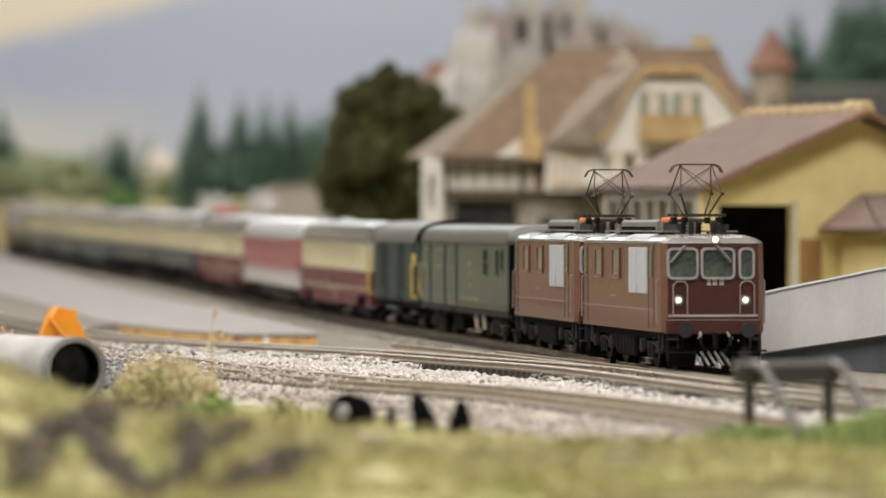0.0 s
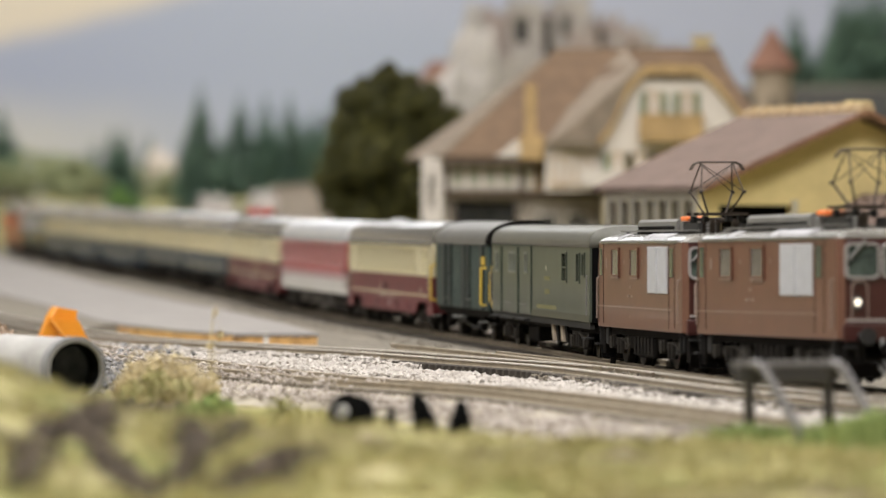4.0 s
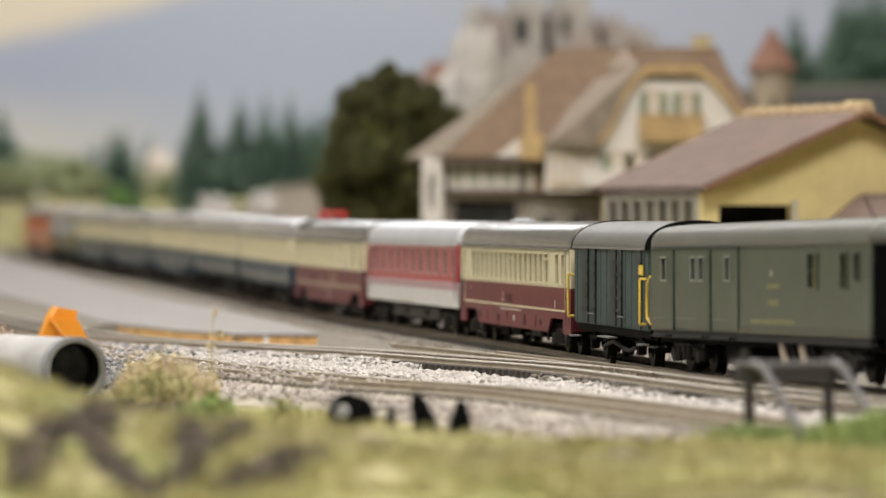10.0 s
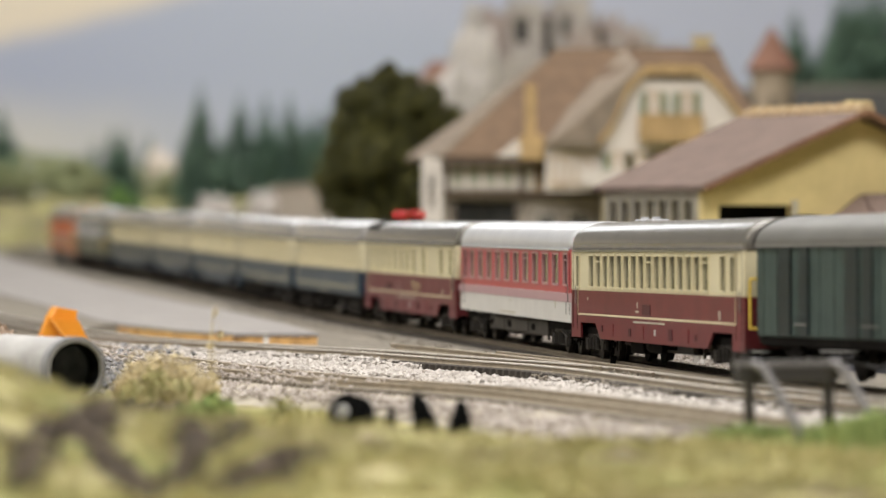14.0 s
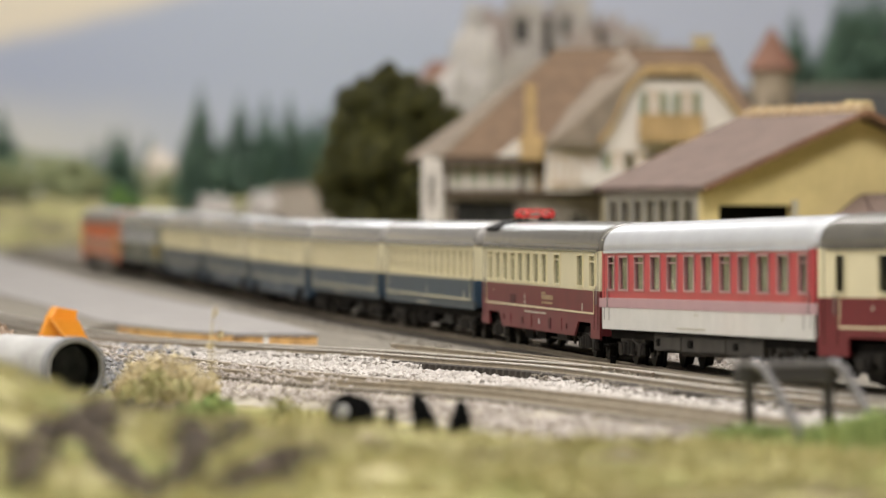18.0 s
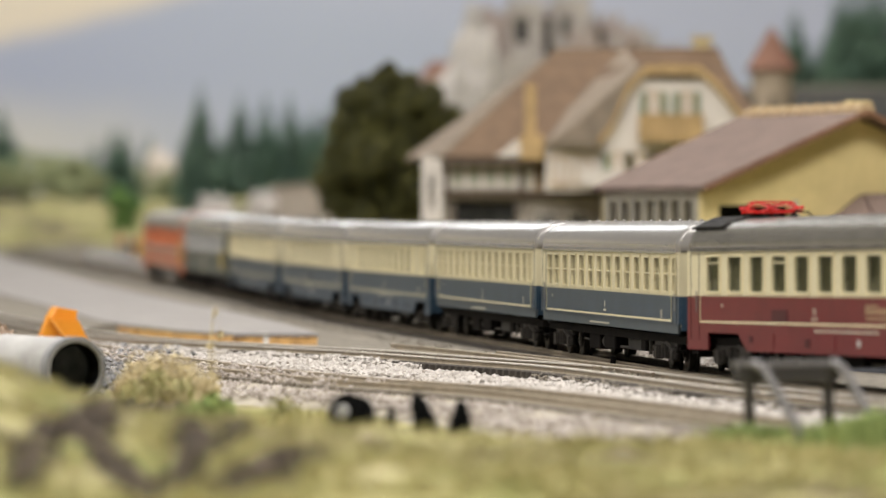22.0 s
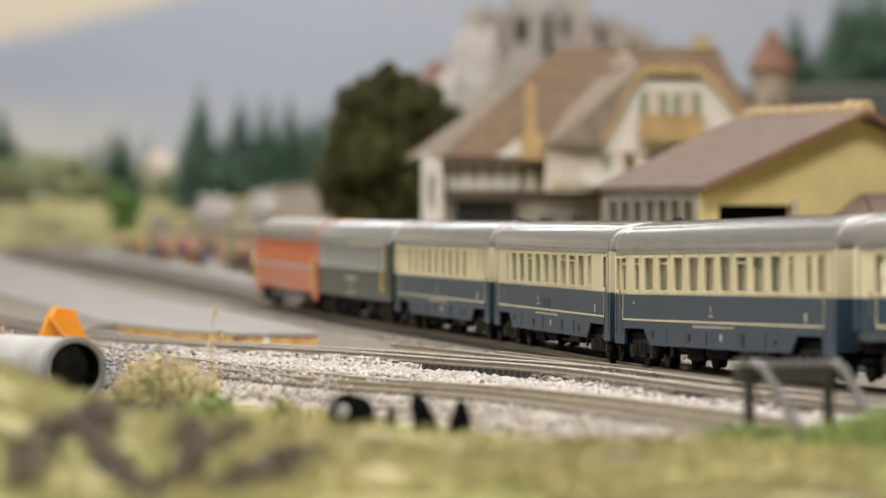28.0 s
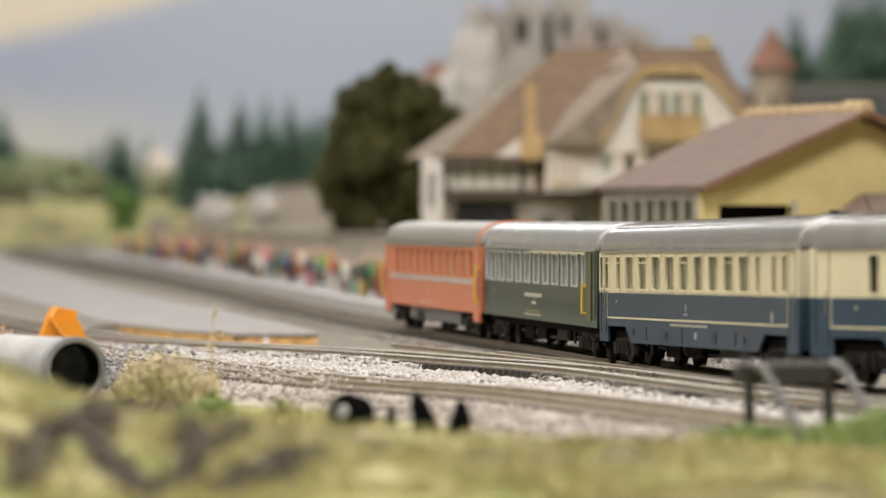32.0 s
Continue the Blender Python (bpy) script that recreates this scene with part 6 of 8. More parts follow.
def conifer_mesh(h, seed):
    r_ = random.Random(seed)
    verts, faces = [], []
    for i in range(34):
        f = i / 33
        z = h * (0.08 + 0.92 * f)
        reach = h * 0.26 * (1 - f) ** 0.85 * r_.uniform(0.8, 1.15) + h * 0.006
        for j in range(11):
            a = j * 2 * math.pi / 11 + r_.uniform(-0.25, 0.25) + i
            L = reach * r_.uniform(0.7, 1.1)
            c, s = math.cos(a), math.sin(a)
            drop = L * r_.uniform(0.25, 0.55)
            wd = L * 0.26
            k = len(verts)
            verts += [(0, 0, z), (c * L * 0.55 - s * wd, s * L * 0.55 + c * wd, z - drop * 0.45), (c * L, s * L, z - drop), (c * L * 0.55 + s * wd, s * L * 0.55 - c * wd, z - drop * 0.45), (c * L * 0.5, s * L * 0.5, z - drop * 0.75)]
            faces += [(k, k + 1, k + 2), (k, k + 2, k + 3), (k + 1, k + 4, k + 2), (k + 3, k + 2, k + 4)]
    me = bpy.data.meshes.new("crown")
    me.from_pydata(verts, [], faces)
    me.materials.append(CONIFER)
    return me


def conifer(h, seed):
    top = thing("conifer", "dark green model spruce with layered branches", "tree", group="spruces at the back")
    part("trunk", rod((0, 0, -0.01), (0, 0, h * 0.95), h * 0.016, seg=8, r2=h * 0.002), BARK, top)
    part("crown", conifer_mesh(h, seed), None, top)
    return top


def at_view(px, Y):
    """x at a share (0 to 1) of the layout's wedge-shaped width, Y metres from its front."""
    return (px - 0.5) * 2 * math.tan(radians(9.77 / 2)) * Y


kinds = [conifer(0.16, 1), conifer(0.15, 2), conifer(0.17, 3)]
first = [True] * 3
TREES = [(0.226, 7.1, 0.184), (0.271, 7.3, 0.176), (0.300, 7.6, 0.166), (0.327, 7.4, 0.172), (0.376, 7.3, 0.170), (0.354, 7.8, 0.150), (0.142, 7.3, 0.105), (0.105, 7.9, 0.100), (0.168, 8.1, 0.115), (0.010, 7.8, 0.100), (0.252, 8.3, 0.130), (0.206, 7.6, 0.10), (0.288, 7.8, 0.118), (0.313, 7.7, 0.122), (0.343, 7.8, 0.130), (0.364, 7.5, 0.125), (0.249, 7.8, 0.105), (0.126, 7.6, 0.118), (0.140, 7.2, 0.126), (0.002, 7.7, 0.150), (0.018, 8.0, 0.110), (0.060, 8.1, 0.090), (0.085, 8.2, 0.085), (0.894, 6.7, 0.285), (0.899, 7.0, 0.275), (0.942, 6.6, 0.30), (0.985, 6.5, 0.33), (0.928, 6.8, 0.21), (0.972, 7.2, 0.30),
         (0.901, 6.6, 0.270), (0.950, 6.5, 0.31), (0.960, 6.9, 0.33), (0.978, 6.6, 0.29), (1.003, 6.7, 0.32), (0.935, 7.1, 0.25), (0.918, 7.2, 0.22), (0.990, 7.3, 0.31), (0.966, 6.4, 0.27), (0.945, 6.9, 0.29)]
for i, (px, Y, h) in enumerate(TREES):
    k = i % 3
    m = pose(at_view(px, Y), Y, ground_z(at_view(px, Y), Y) - 0.004, 0, 0, 47 * i)
    base_h = (0.16, 0.15, 0.17)[k]
    if first[k]:
        first[k] = False
        kinds[k].matrix_basis = m @ Matrix.Diagonal((h / base_h,) * 3 + (1,))
    else:
        ob = copy_thing(kinds[k], m)
        ob.matrix_basis = m @ Matrix.Diagonal((h / base_h,) * 3 + (1,))


def leafy(name, label, x, y, z, w, h, n, size, material, seed, trunk=True, lobes=()):
    r_ = random.Random(seed)
    top = thing(name, label, "tree" if trunk else "bush", pose(x, y, z))
    limbs = []
    if trunk:
        part("trunk", rod((0, 0, -0.004), (0, 0, h * 0.55), w * 0.055, seg=10, r2=w * 0.025), BARK, top)
    blobs = []
    for i in range(46 if trunk else 9):
        a, f = r_.uniform(0, 6.28), (i + 0.5) / 46 * 0.88 + 0.06 if trunk else r_.uniform(0.12, 0.92)
        rad = w * 0.40 * math.sqrt(max(0.12, 1 - (1.75 * f - 0.72) ** 2)) * (r_.uniform(0.75, 1.0) if i % 3 else 0.3)
        c = Vector((rad * math.cos(a), rad * math.sin(a), h * f))
        blobs.append((c, w * r_.uniform(0.10, 0.19)))
        if trunk and i % 2 == 0:
            limbs.append(c)
    if lobes:
        blobs, limbs = [], []
        for dx, dz, rad in lobes:
            dx, dz, rad = dx * 0.95 - 0.003, dz * 0.97, rad * 0.90
            limbs.append(Vector((dx, 0.0, dz)))
            for _ in range(9):
                blobs.append((Vector((dx + r_.gauss(0, 0.52) * rad, r_.gauss(0, 0.7) * rad, dz + r_.gauss(0, 0.50) * rad)), rad * r_.uniform(0.40, 0.75)))
    for c in limbs:
        part("limb", rod((0, 0, h * 0.2 + 0.25 * c.z), c, w * 0.018, seg=6, r2=w * 0.004), BARK, top)
    verts, faces = [], []
    for i in range(n):
        c, rad = blobs[r_.randrange(len(blobs))]
        d = Vector((r_.gauss(0, 1), r_.gauss(0, 1), r_.gauss(0, 1))).normalized() * rad * r_.uniform(0.55, 1.08)
        p = c + d
        u = Vector((r_.gauss(0, 1), r_.gauss(0, 1), r_.gauss(0, 1))).normalized()
        v = u.orthogonal().normalized() * size * r_.uniform(0.6, 1.3)
        u = u * size * r_.uniform(0.6, 1.3)
        k = len(verts)
        verts += [p - u, p + v, p + u, p - v]
        faces.append((k, k + 1, k + 2, k + 3))
    me = bpy.data.meshes.new("crown")
    me.from_pydata([tuple(q) for q in verts], [], faces)
    me.materials.append(material)
    part("crown", me, None, top)
    return top


TX = at_view(0.4415, 3.95)
leafy("broadleaf_tree", "tall dark olive broadleaf model tree beside the station", TX, 3.95, 0.030, 0.104, 0.130, 33000, 0.0022, LEAFDARK, 11, lobes=((0.006, 0.122, 0.014), (0.020, 0.118, 0.015), (-0.024, 0.110, 0.013), (-0.006, 0.104, 0.022), (-0.026, 0.086, 0.020), (0.018, 0.096, 0.020), (0.024, 0.074, 0.018), (0.012, 0.085, 0.018), (-0.006, 0.119, 0.013), (0.034, 0.110, 0.014), (0.036, 0.092, 0.014), (-0.032, 0.066, 0.016), (-0.031, 0.048, 0.016), (-0.010, 0.078, 0.024), (-0.010, 0.055, 0.028), (0.016, 0.052, 0.022), (-0.029, 0.028, 0.017), (-0.016, 0.026, 0.024), (0.010, 0.024, 0.022)))
leafy("bush", "round bright green bush on the slope", at_view(0.132, 6.75), 6.75, ground_z(at_view(0.132, 6.75), 6.75) - 0.002, 0.072, 0.054, 5200, 0.0026, LEAFGREEN, 4, False)
for i, (px, Y, w, h) in enumerate(((0.045, 7.6, 0.12, 0.05), (0.09, 7.5, 0.10, 0.055), (0.175, 7.7, 0.10, 0.045), (0.005, 7.3, 0.10, 0.05))):
    leafy("bush", "low grey-green bush at the foot of the backdrop", at_view(px, Y), Y, ground_z(at_view(px, Y), Y), w, h, 900, 0.0045, leaf_mat("hedge_leaves_%d" % i, (0.16, 0.20, 0.09), (0.36, 0.37, 0.20)), 30 + i, False)

# ---------------------------------------------------------------- walls, rocks and road behind the far platform
STONE = mat("beige_stone_wall", (0.58, 0.51, 0.43), 0.9, var=0.2, scale=60, bump=0.0012, bscale=160, second=(0.68, 0.61, 0.53))
GREYSTONE = mat("grey_stone_wall", (0.27, 0.235, 0.195), 0.9, var=0.3, scale=60, bump=0.0012, bscale=160)
ROADM = mat("pale_road", (0.42, 0.37, 0.31), 0.85, var=0.12, scale=30)


def masonry_wall(name, label, pts, z0, z1, thick, material, course=0.0062, length=0.013):
    """A wall along a line of (x, y) points, faced with single stones in courses, and a coping."""
    top = thing(name, label, "wall", kind="structure")
    path = smooth_path(pts, 0.02)
    part("wall_core", ribbon(path, [(-thick, z0), (0.0, z0), (0.0, z1), (-thick, z1)]), material, top)
    part("coping", ribbon(path, [(-thick - 0.001, z1), (0.0022, z1), (0.0022, z1 + 0.0025), (-thick - 0.001, z1 + 0.0025)]), ROADM, top)
    stone = {}
    total = [0.0]
    for p, q in zip(path, path[1:]):
        total.append(total[-1] + math.hypot(q[0] - p[0], q[1] - p[1]))
    made = 0
    zc = z0 + course / 2
    rowi = 0
    while zc < z1 - course * 0.3 and made < 280:
        d = (rowi % 2) * length * 0.5 + 0.002
        while d < total[-1] and made < 280:
            x = np.interp(d, total, [p[0] for p in path])
            y = np.interp(d, total, [p[1] for p in path])
            h = np.interp(d, total, [p[2] for p in path])
            key = made % 5
            if key not in stone:
                stone[key] = mesh_of(box(-length * 0.46, length * 0.46, -0.0011 - 0.0002 * key, 0.0, -course * 0.44, course * 0.44, bevel=0.0004), "stone", material)
            part("stone", stone[key], None, top, at=pose(x, y, zc, 0, 0, math.degrees(h) + 0))
            d += length
            made += 1
        zc += course
        rowi += 1
    return top


masonry_wall("retaining_wall", "beige stone retaining wall behind the platform", [(-0.252, 5.35), (-0.190, 4.75), (-0.105, 4.10), (-0.045, 3.72), (0.0, 3.62)], 0.0, 0.036, 0.012, STONE)
masonry_wall("retaining_wall", "grey stone wall below the castle road", [(-0.192, 5.75), (-0.150, 5.30), (-0.100, 4.95), (-0.06, 4.8)], 0.036, 0.082, 0.012, STONE, 0.008, 0.017)
ROAD = smooth_path([(-0.285, 6.3), (-0.245, 5.75), (-0.172, 5.05), (-0.090, 4.40), (-0.020, 4.10), (0.10, 4.0)], 0.05)
solo("road", ribbon(ROAD, [(-0.034, 0.0385), (0.030, 0.0385), (0.030, 0.030), (-0.034, 0.030)]), ROADM, "pale winding road on the retaining wall", "road", kind="structure")
rocky("boulder", "white plaster boulder beside the road", at_view(0.243, 5.7), 5.7, 0.056, 0.022, 0.02, 0.020, ROCK, 2)
rocky("boulder", "white plaster boulder beside the road", at_view(0.297, 5.6), 5.6, 0.060, 0.018, 0.02, 0.018, ROCK, 5)
rocky("boulder", "pale rock on the meadow slope", at_view(0.180, 6.5), 6.5, 0.020, 0.018, 0.02, 0.030, GREYSTONE, 8, 4, 0.5)
rocky("boulder", "grassy knoll below the spruces", at_view(0.335, 6.3), 6.3, 0.040, 0.105, 0.08, 0.044, MEADOW, 13, 4, 0.2)
rocky("boulder", "pale rock among the spruces", at_view(0.180, 7.9), 7.9, 0.112, 0.024, 0.03, 0.034, STONE, 21, 4, 0.6)
rocky("boulder", "pale rock at the edge of the meadow", at_view(0.005, 7.4), 7.4, 0.080, 0.045, 0.03, 0.02, ROCK, 24)

# ---------------------------------------------------------------- station house
PLASTER = mat("white_plaster", (0.60, 0.55, 0.49), 0.85, var=0.08, scale=40)
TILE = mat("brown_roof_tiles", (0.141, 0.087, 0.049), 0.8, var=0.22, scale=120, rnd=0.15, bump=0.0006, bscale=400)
TIMBER = mat("ochre_timber", (0.42, 0.285, 0.13), 0.75, var=0.2, scale=90)
# greyer tiles; the side light on the west slopes is put into this colour
LITTILE = mat("lit_pale_tiles", (0.211, 0.167, 0.124), 0.85, var=0.22, scale=120, rnd=0.12, bump=0.0006, bscale=400)
DARKTIMBER = mat("dark_timber", (0.085, 0.060, 0.040), 0.8, var=0.2, scale=90)
SHUTTER = mat("green_shutter", (0.16, 0.20, 0.12), 0.7, var=0.15, scale=90)
# near-black for panes; also stands for the shade inside doorways and openings
OPENING = mat("dark_opening", (0.03, 0.03, 0.028), 0.15, var=0.4, scale=90)
PALEGREEN = mat("pale_green_pane", (0.30, 0.31, 0.21), 0.3, var=0.2, scale=90)


def slope(parent, name, a, b, c, d, t, material, rows=12):
    """A tiled roof slope over the corners a, b (eave) and c, d (ridge, above b and a): a board and courses of tiles."""
    a, b, c, d = (Vector(p) for p in (a, b, c, d))
    n = (b - a).cross(d - a).normalized()
    if n.z < 0:
        n = -n
    bm = bmesh.new()

    def slab(p, q, r, s, lo, hi):
        vs = [bm.verts.new(v + n * k) for k in (lo, hi) for v in (p, q, r, s)]
        for f in ((0, 1, 2, 3), (4, 5, 6, 7), (0, 1, 5, 4), (1, 2, 6, 5), (2, 3, 7, 6), (3, 0, 4, 7)):
            try:
                bm.faces.new([vs[i] for i in f])
            except ValueError:
                pass
    slab(a, b, c, d, 0, t)
    board = part(name, bm, material, parent)
    for i in range(rows):
        f0, f1 = i / rows, min(1.0, (i + 1.15) / rows)
        bm = bmesh.new()
        p, q, r, s = a.lerp(d, f0), b.lerp(c, f0), b.lerp(c, f1), a.lerp(d, f1)
        vs = [bm.verts.new(v) for v in (p + n * t, q + n * t, r + n * t, s + n * t, p + n * (t + 0.0005), q + n * (t + 0.0005), r + n * (t + 0.0002), s + n * (t + 0.0002))]
        for f in ((4, 5, 6, 7), (0, 1, 5, 4), (1, 2, 6, 5), (3, 0, 4, 7)):
            bm.faces.new([vs[j] for j in f])
        part("tile_course", bm, material, board)
    return board


def wall_with_holes(parent, name, x0, x1, z0, z1, y, t, holes, material, m=None, label=""):
    ob = part(name, panel(x0, x1, z0, z1, holes, -t, t), material, parent, label)
    ob.matrix_basis = (m or Matrix()) @ pose(0, y + t, 0)
    return ob


def house_window(parent, x0, x1, z0, z1, y, framemat=None, paneM=None, shutters=False, mull=1):
    """A framed window in a wall whose outside lies at y (towards the viewer), with sill, bars and, if asked, shutters."""
    w, h = x1 - x0, z1 - z0
    f = part("window", ring_mesh(w, h, framemat or PLASTER, 0.0010, 0.0016), None, parent, at=pose((x0 + x1) / 2, y, (z0 + z1) / 2))
    part("pane", mesh_of(box(-w / 2, w / 2, 0.0004, 0.0008, -h / 2, h / 2), "pane", paneM or OPENING), None, f)
    part("sill", box(-w / 2 - 0.001, w / 2 + 0.001, -0.0022, 0.0006, -h / 2 - 0.0012, -h / 2), framemat or PLASTER, f)
    for i in range(mull):
        xx = -w / 2 + w * (i + 1) / (mull + 1)
        part("glazing_bar", box(xx - 0.0004, xx + 0.0004, -0.0004, 0.0004, -h / 2, h / 2), framemat or PLASTER, f)
    if shutters:
        for s in (-1, 1):
            part("shutter", box(*sorted((s * (w / 2 + 0.0006), s * (w + 0.0002))), -0.0014, -0.0004, -h / 2, h / 2), SHUTTER, f)
    return f


H = thing("station_house", "large white half-timbered station house with brown hipped roofs", "house", pose(0, 3.30, 0))
# west wing: stone base, dark porch, gallery of pale windows under the low eave
wall_with_holes(H, "wall", -0.0135, 0.105, -0.006, 0.064, 0.004, 0.003, [(0.008, 0.046, 0.030, 0.060), (0.060, 0.072, 0.030, 0.052), (0.080, 0.092, 0.030, 0.052)], GREYSTONE, label="grey-brown stone ground floor")
wall_with_holes(H, "wall", -0.0135, 0.000, -0.006, 0.087, 0.000, 0.004, [(-0.0088, -0.0055, 0.055, 0.078)], PLASTER)
# dark block in place of the porch's inner shade
part("porch_void", box(0.004, 0.050, 0.010, 0.034, 0.026, 0.062), OPENING, H)
part("floor_beam", box(0.000, 0.105, -0.0015, 0.004, 0.0625, 0.0665), DARKTIMBER, H)
wall_with_holes(H, "wall", 0.000, 0.105, 0.0665, 0.0885, 0.002, 0.003, [(0.006 + 0.0105 * i, 0.013 + 0.0105 * i, 0.069, 0.084) for i in range(9)], PLASTER)
for i in range(9):
    house_window(H, 0.006 + 0.0105 * i, 0.013 + 0.0105 * i, 0.069, 0.084, 0.0022, TIMBER if i > 4 else PLASTER, PALEGREEN if i < 5 else OPENING, mull=1)
for x in (0.0020, 0.0500, 0.0640, 0.1030):
    part("post", box(x - 0.0014, x + 0.0014, -0.0005, 0.003, 0.0665, 0.0885), DARKTIMBER, H)
for x0, z0, x1, z1 in ((0.012, 0.030, 0.004, 0.060), (0.042, 0.030, 0.050, 0.060)):
    part("brace", bars([(x0, 0.0035, z0), (x1, 0.0035, z1)], 0.0012), DARKTIMBER, H)
for x0, x1 in ((0.060, 0.072), (0.080, 0.092)):
    house_window(H, x0, x1, 0.030, 0.052, 0.0042, PLASTER)
# main block behind, and its hipped roof
wall_with_holes(H, "wall", -0.010, 0.200, -0.006, 0.090, 0.030, 0.003, [], PLASTER)
part("side_wall", box(-0.0135, -0.0105, 0.004, 0.150, -0.006, 0.088), PLASTER, H)
part("side_wall", box(0.197, 0.200, 0.004, 0.150, -0.006, 0.088), PLASTER, H)
part("rear_wall", box(-0.0135, 0.200, 0.147, 0.150, -0.006, 0.088), PLASTER, H)
EAVE = 0.0865
slope(H, "roof_slope", (0.0005, -0.006, EAVE), (0.110, -0.006, EAVE), (0.112, 0.078, 0.1555), (0.073, 0.078, 0.1555), 0.0025, TILE, 16)
slope(H, "roof_slope", (0.108, 0.020, 0.1070), (0.205, 0.020, 0.1070), (0.178, 0.078, 0.1555), (0.108, 0.078, 0.1555), 0.0025, TILE, 12)
slope(H, "roof_slope", (-0.0235, 0.120, EAVE), (0.0005, -0.006, EAVE), (0.073, 0.078, 0.1555), (0.073, 0.080, 0.1555), 0.0025, LITTILE, 14)
slope(H, "roof_slope", (0.206, 0.160, EAVE), (-0.0235, 0.120, EAVE), (0.073, 0.080, 0.1555), (0.178, 0.080, 0.1555), 0.0025, TILE, 8)
slope(H, "roof_slope", (0.206, -0.004, EAVE), (0.206, 0.160, EAVE), (0.178, 0.080, 0.1555), (0.178, 0.078, 0.1555), 0.0025, TILE, 10)
part("ridge_tiles", rod((0.072, 0.079, 0.1572), (0.180, 0.079, 0.1580), 0.0024, seg=10), TILE, H)
part("eave_board", box(0.0000, 0.110, -0.0072, -0.0058, EAVE - 0.0042, EAVE + 0.0010), DARKTIMBER, H)
part("white_gable_fill", prism([(0.0330, 0.0880), (0.0500, 0.0880), (0.0480, 0.1000)], "y", -0.0090, 0.004), PLASTER, H)
# timber pillar with a small bay
part("corner_pillar", box(0.0520, 0.0590, -0.012, -0.004, 0.093, 0.1340, bevel=0.0006), TIMBER, H, "ochre timber pillar")
part("bay", box(0.0490, 0.0640, -0.014, 0.002, 0.086, 0.1020, bevel=0.0006), TIMBER, H, "ochre timber bay below the pillar")
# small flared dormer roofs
slope(H, "gable_slope", (0.0800, 0.0150, 0.1150), (0.0895, -0.0300, 0.1105), (0.1255, -0.0285, 0.1425), (0.1195, 0.0760, 0.1580), 0.0020, LITTILE, 9)
slope(H, "dormer_roof", (0.0640, -0.0210, 0.0935), (0.0985, -0.0320, 0.0945), (0.0900, -0.0300, 0.1110), (0.0800, 0.0150, 0.1155), 0.0020, LITTILE, 6)
part("gable_fascia", prism([(0.0980, 0.0940), (0.1080, 0.1060), (0.1190, 0.1310), (0.1265, 0.1420), (0.0900, 0.1115)], "y", -0.0292, -0.0255), LITTILE, H)
# cross gable to the front
GX0, GX1 = 0.101, 0.199
G = [(GX0, 0.0660), (GX1, 0.0660), (GX1, 0.0890), (GX1 - 0.005, 0.1020), (0.172, 0.1300), (0.160, 0.1410), (0.129, 0.1410), (0.119, 0.1300), (0.107, 0.1050), (GX0, 0.0940)]
part("gable_wall", prism(G, "y", -0.026, -0.022), PLASTER, H)
part("gable_cheek", box(GX0, GX0 + 0.003, -0.022, 0.030, 0.066, 0.094), PLASTER, H)
part("wall", prism([(0.0640, 0.0660), (GX0 - 0.0005, 0.0660), (GX0 - 0.0005, 0.0960), (0.0660, 0.0940)], "y", -0.0180, -0.0150), PLASTER, H)
for x0 in (0.0690, 0.0840):
    house_window(H, x0, x0 + 0.010, 0.0705, 0.0880, -0.0182, TIMBER, PALEGREEN)
part("gable_cheek", box(GX1 - 0.003, GX1, -0.022, 0.030, 0.066, 0.092), PLASTER, H)
part("gable_base", box(GX0, GX1, -0.0260, -0.0225, -0.006, 0.0660), PLASTER, H)
prof = [(GX1 + 0.006, 0.0930), (GX1 - 0.003, 0.1030), (0.1745, 0.1310), (0.1620, 0.1425), (0.1440, 0.1432), (0.1275, 0.1425), (0.1170, 0.1310), (0.1060, 0.1060), (GX0 - 0.003, 0.0960)]
outer = [(x, z + 0.0034) for x, z in prof]
gr_ = prism(prof + outer[::-1], "y", -0.0285, 0.072)
for v in gr_.verts:
    v.co.x -= 0.30 * max(0.0, v.co.y + 0.0285)
part("gable_roof", gr_, TILE, H)
part("barge_board", prism([(x, z - 0.0030) for x, z in prof] + [(x, z + 0.0030) for x, z in prof][::-1], "y", -0.0300, -0.0280), TIMBER, H, "ochre timber barge board")
# dark strip painting the overhang's shadow on the gable wall
part("gable_shadow_board", prism([(0.126, 0.1368), (0.162, 0.1368), (0.158, 0.1398), (0.130, 0.1398)], "y", -0.0285, -0.0262), DARKTIMBER, H)
BALC = part("balcony", box(0.1235, 0.1640, -0.0390, -0.0262, 0.0975, 0.0995), TIMBER, H, "ochre timber balcony")
part("balcony_panel", box(0.1235, 0.1640, -0.0390, -0.0378, 0.0995, 0.1130), TIMBER, BALC)
part("balcony_panel", box(0.1235, 0.1247, -0.0378, -0.0262, 0.0995, 0.1130), TIMBER, BALC)
part("balcony_panel", box(0.1628, 0.1640, -0.0378, -0.0262, 0.0995, 0.1130), TIMBER, BALC)
part("balcony_rail", box(0.1228, 0.1647, -0.0398, -0.0372, 0.1130, 0.1145), TIMBER, BALC)
for i in range(12):
    part("baluster", box(0.1245 + 0.0033 * i, 0.1260 + 0.0033 * i, -0.0396, -0.0389, 0.0995, 0.1130), TIMBER, BALC)
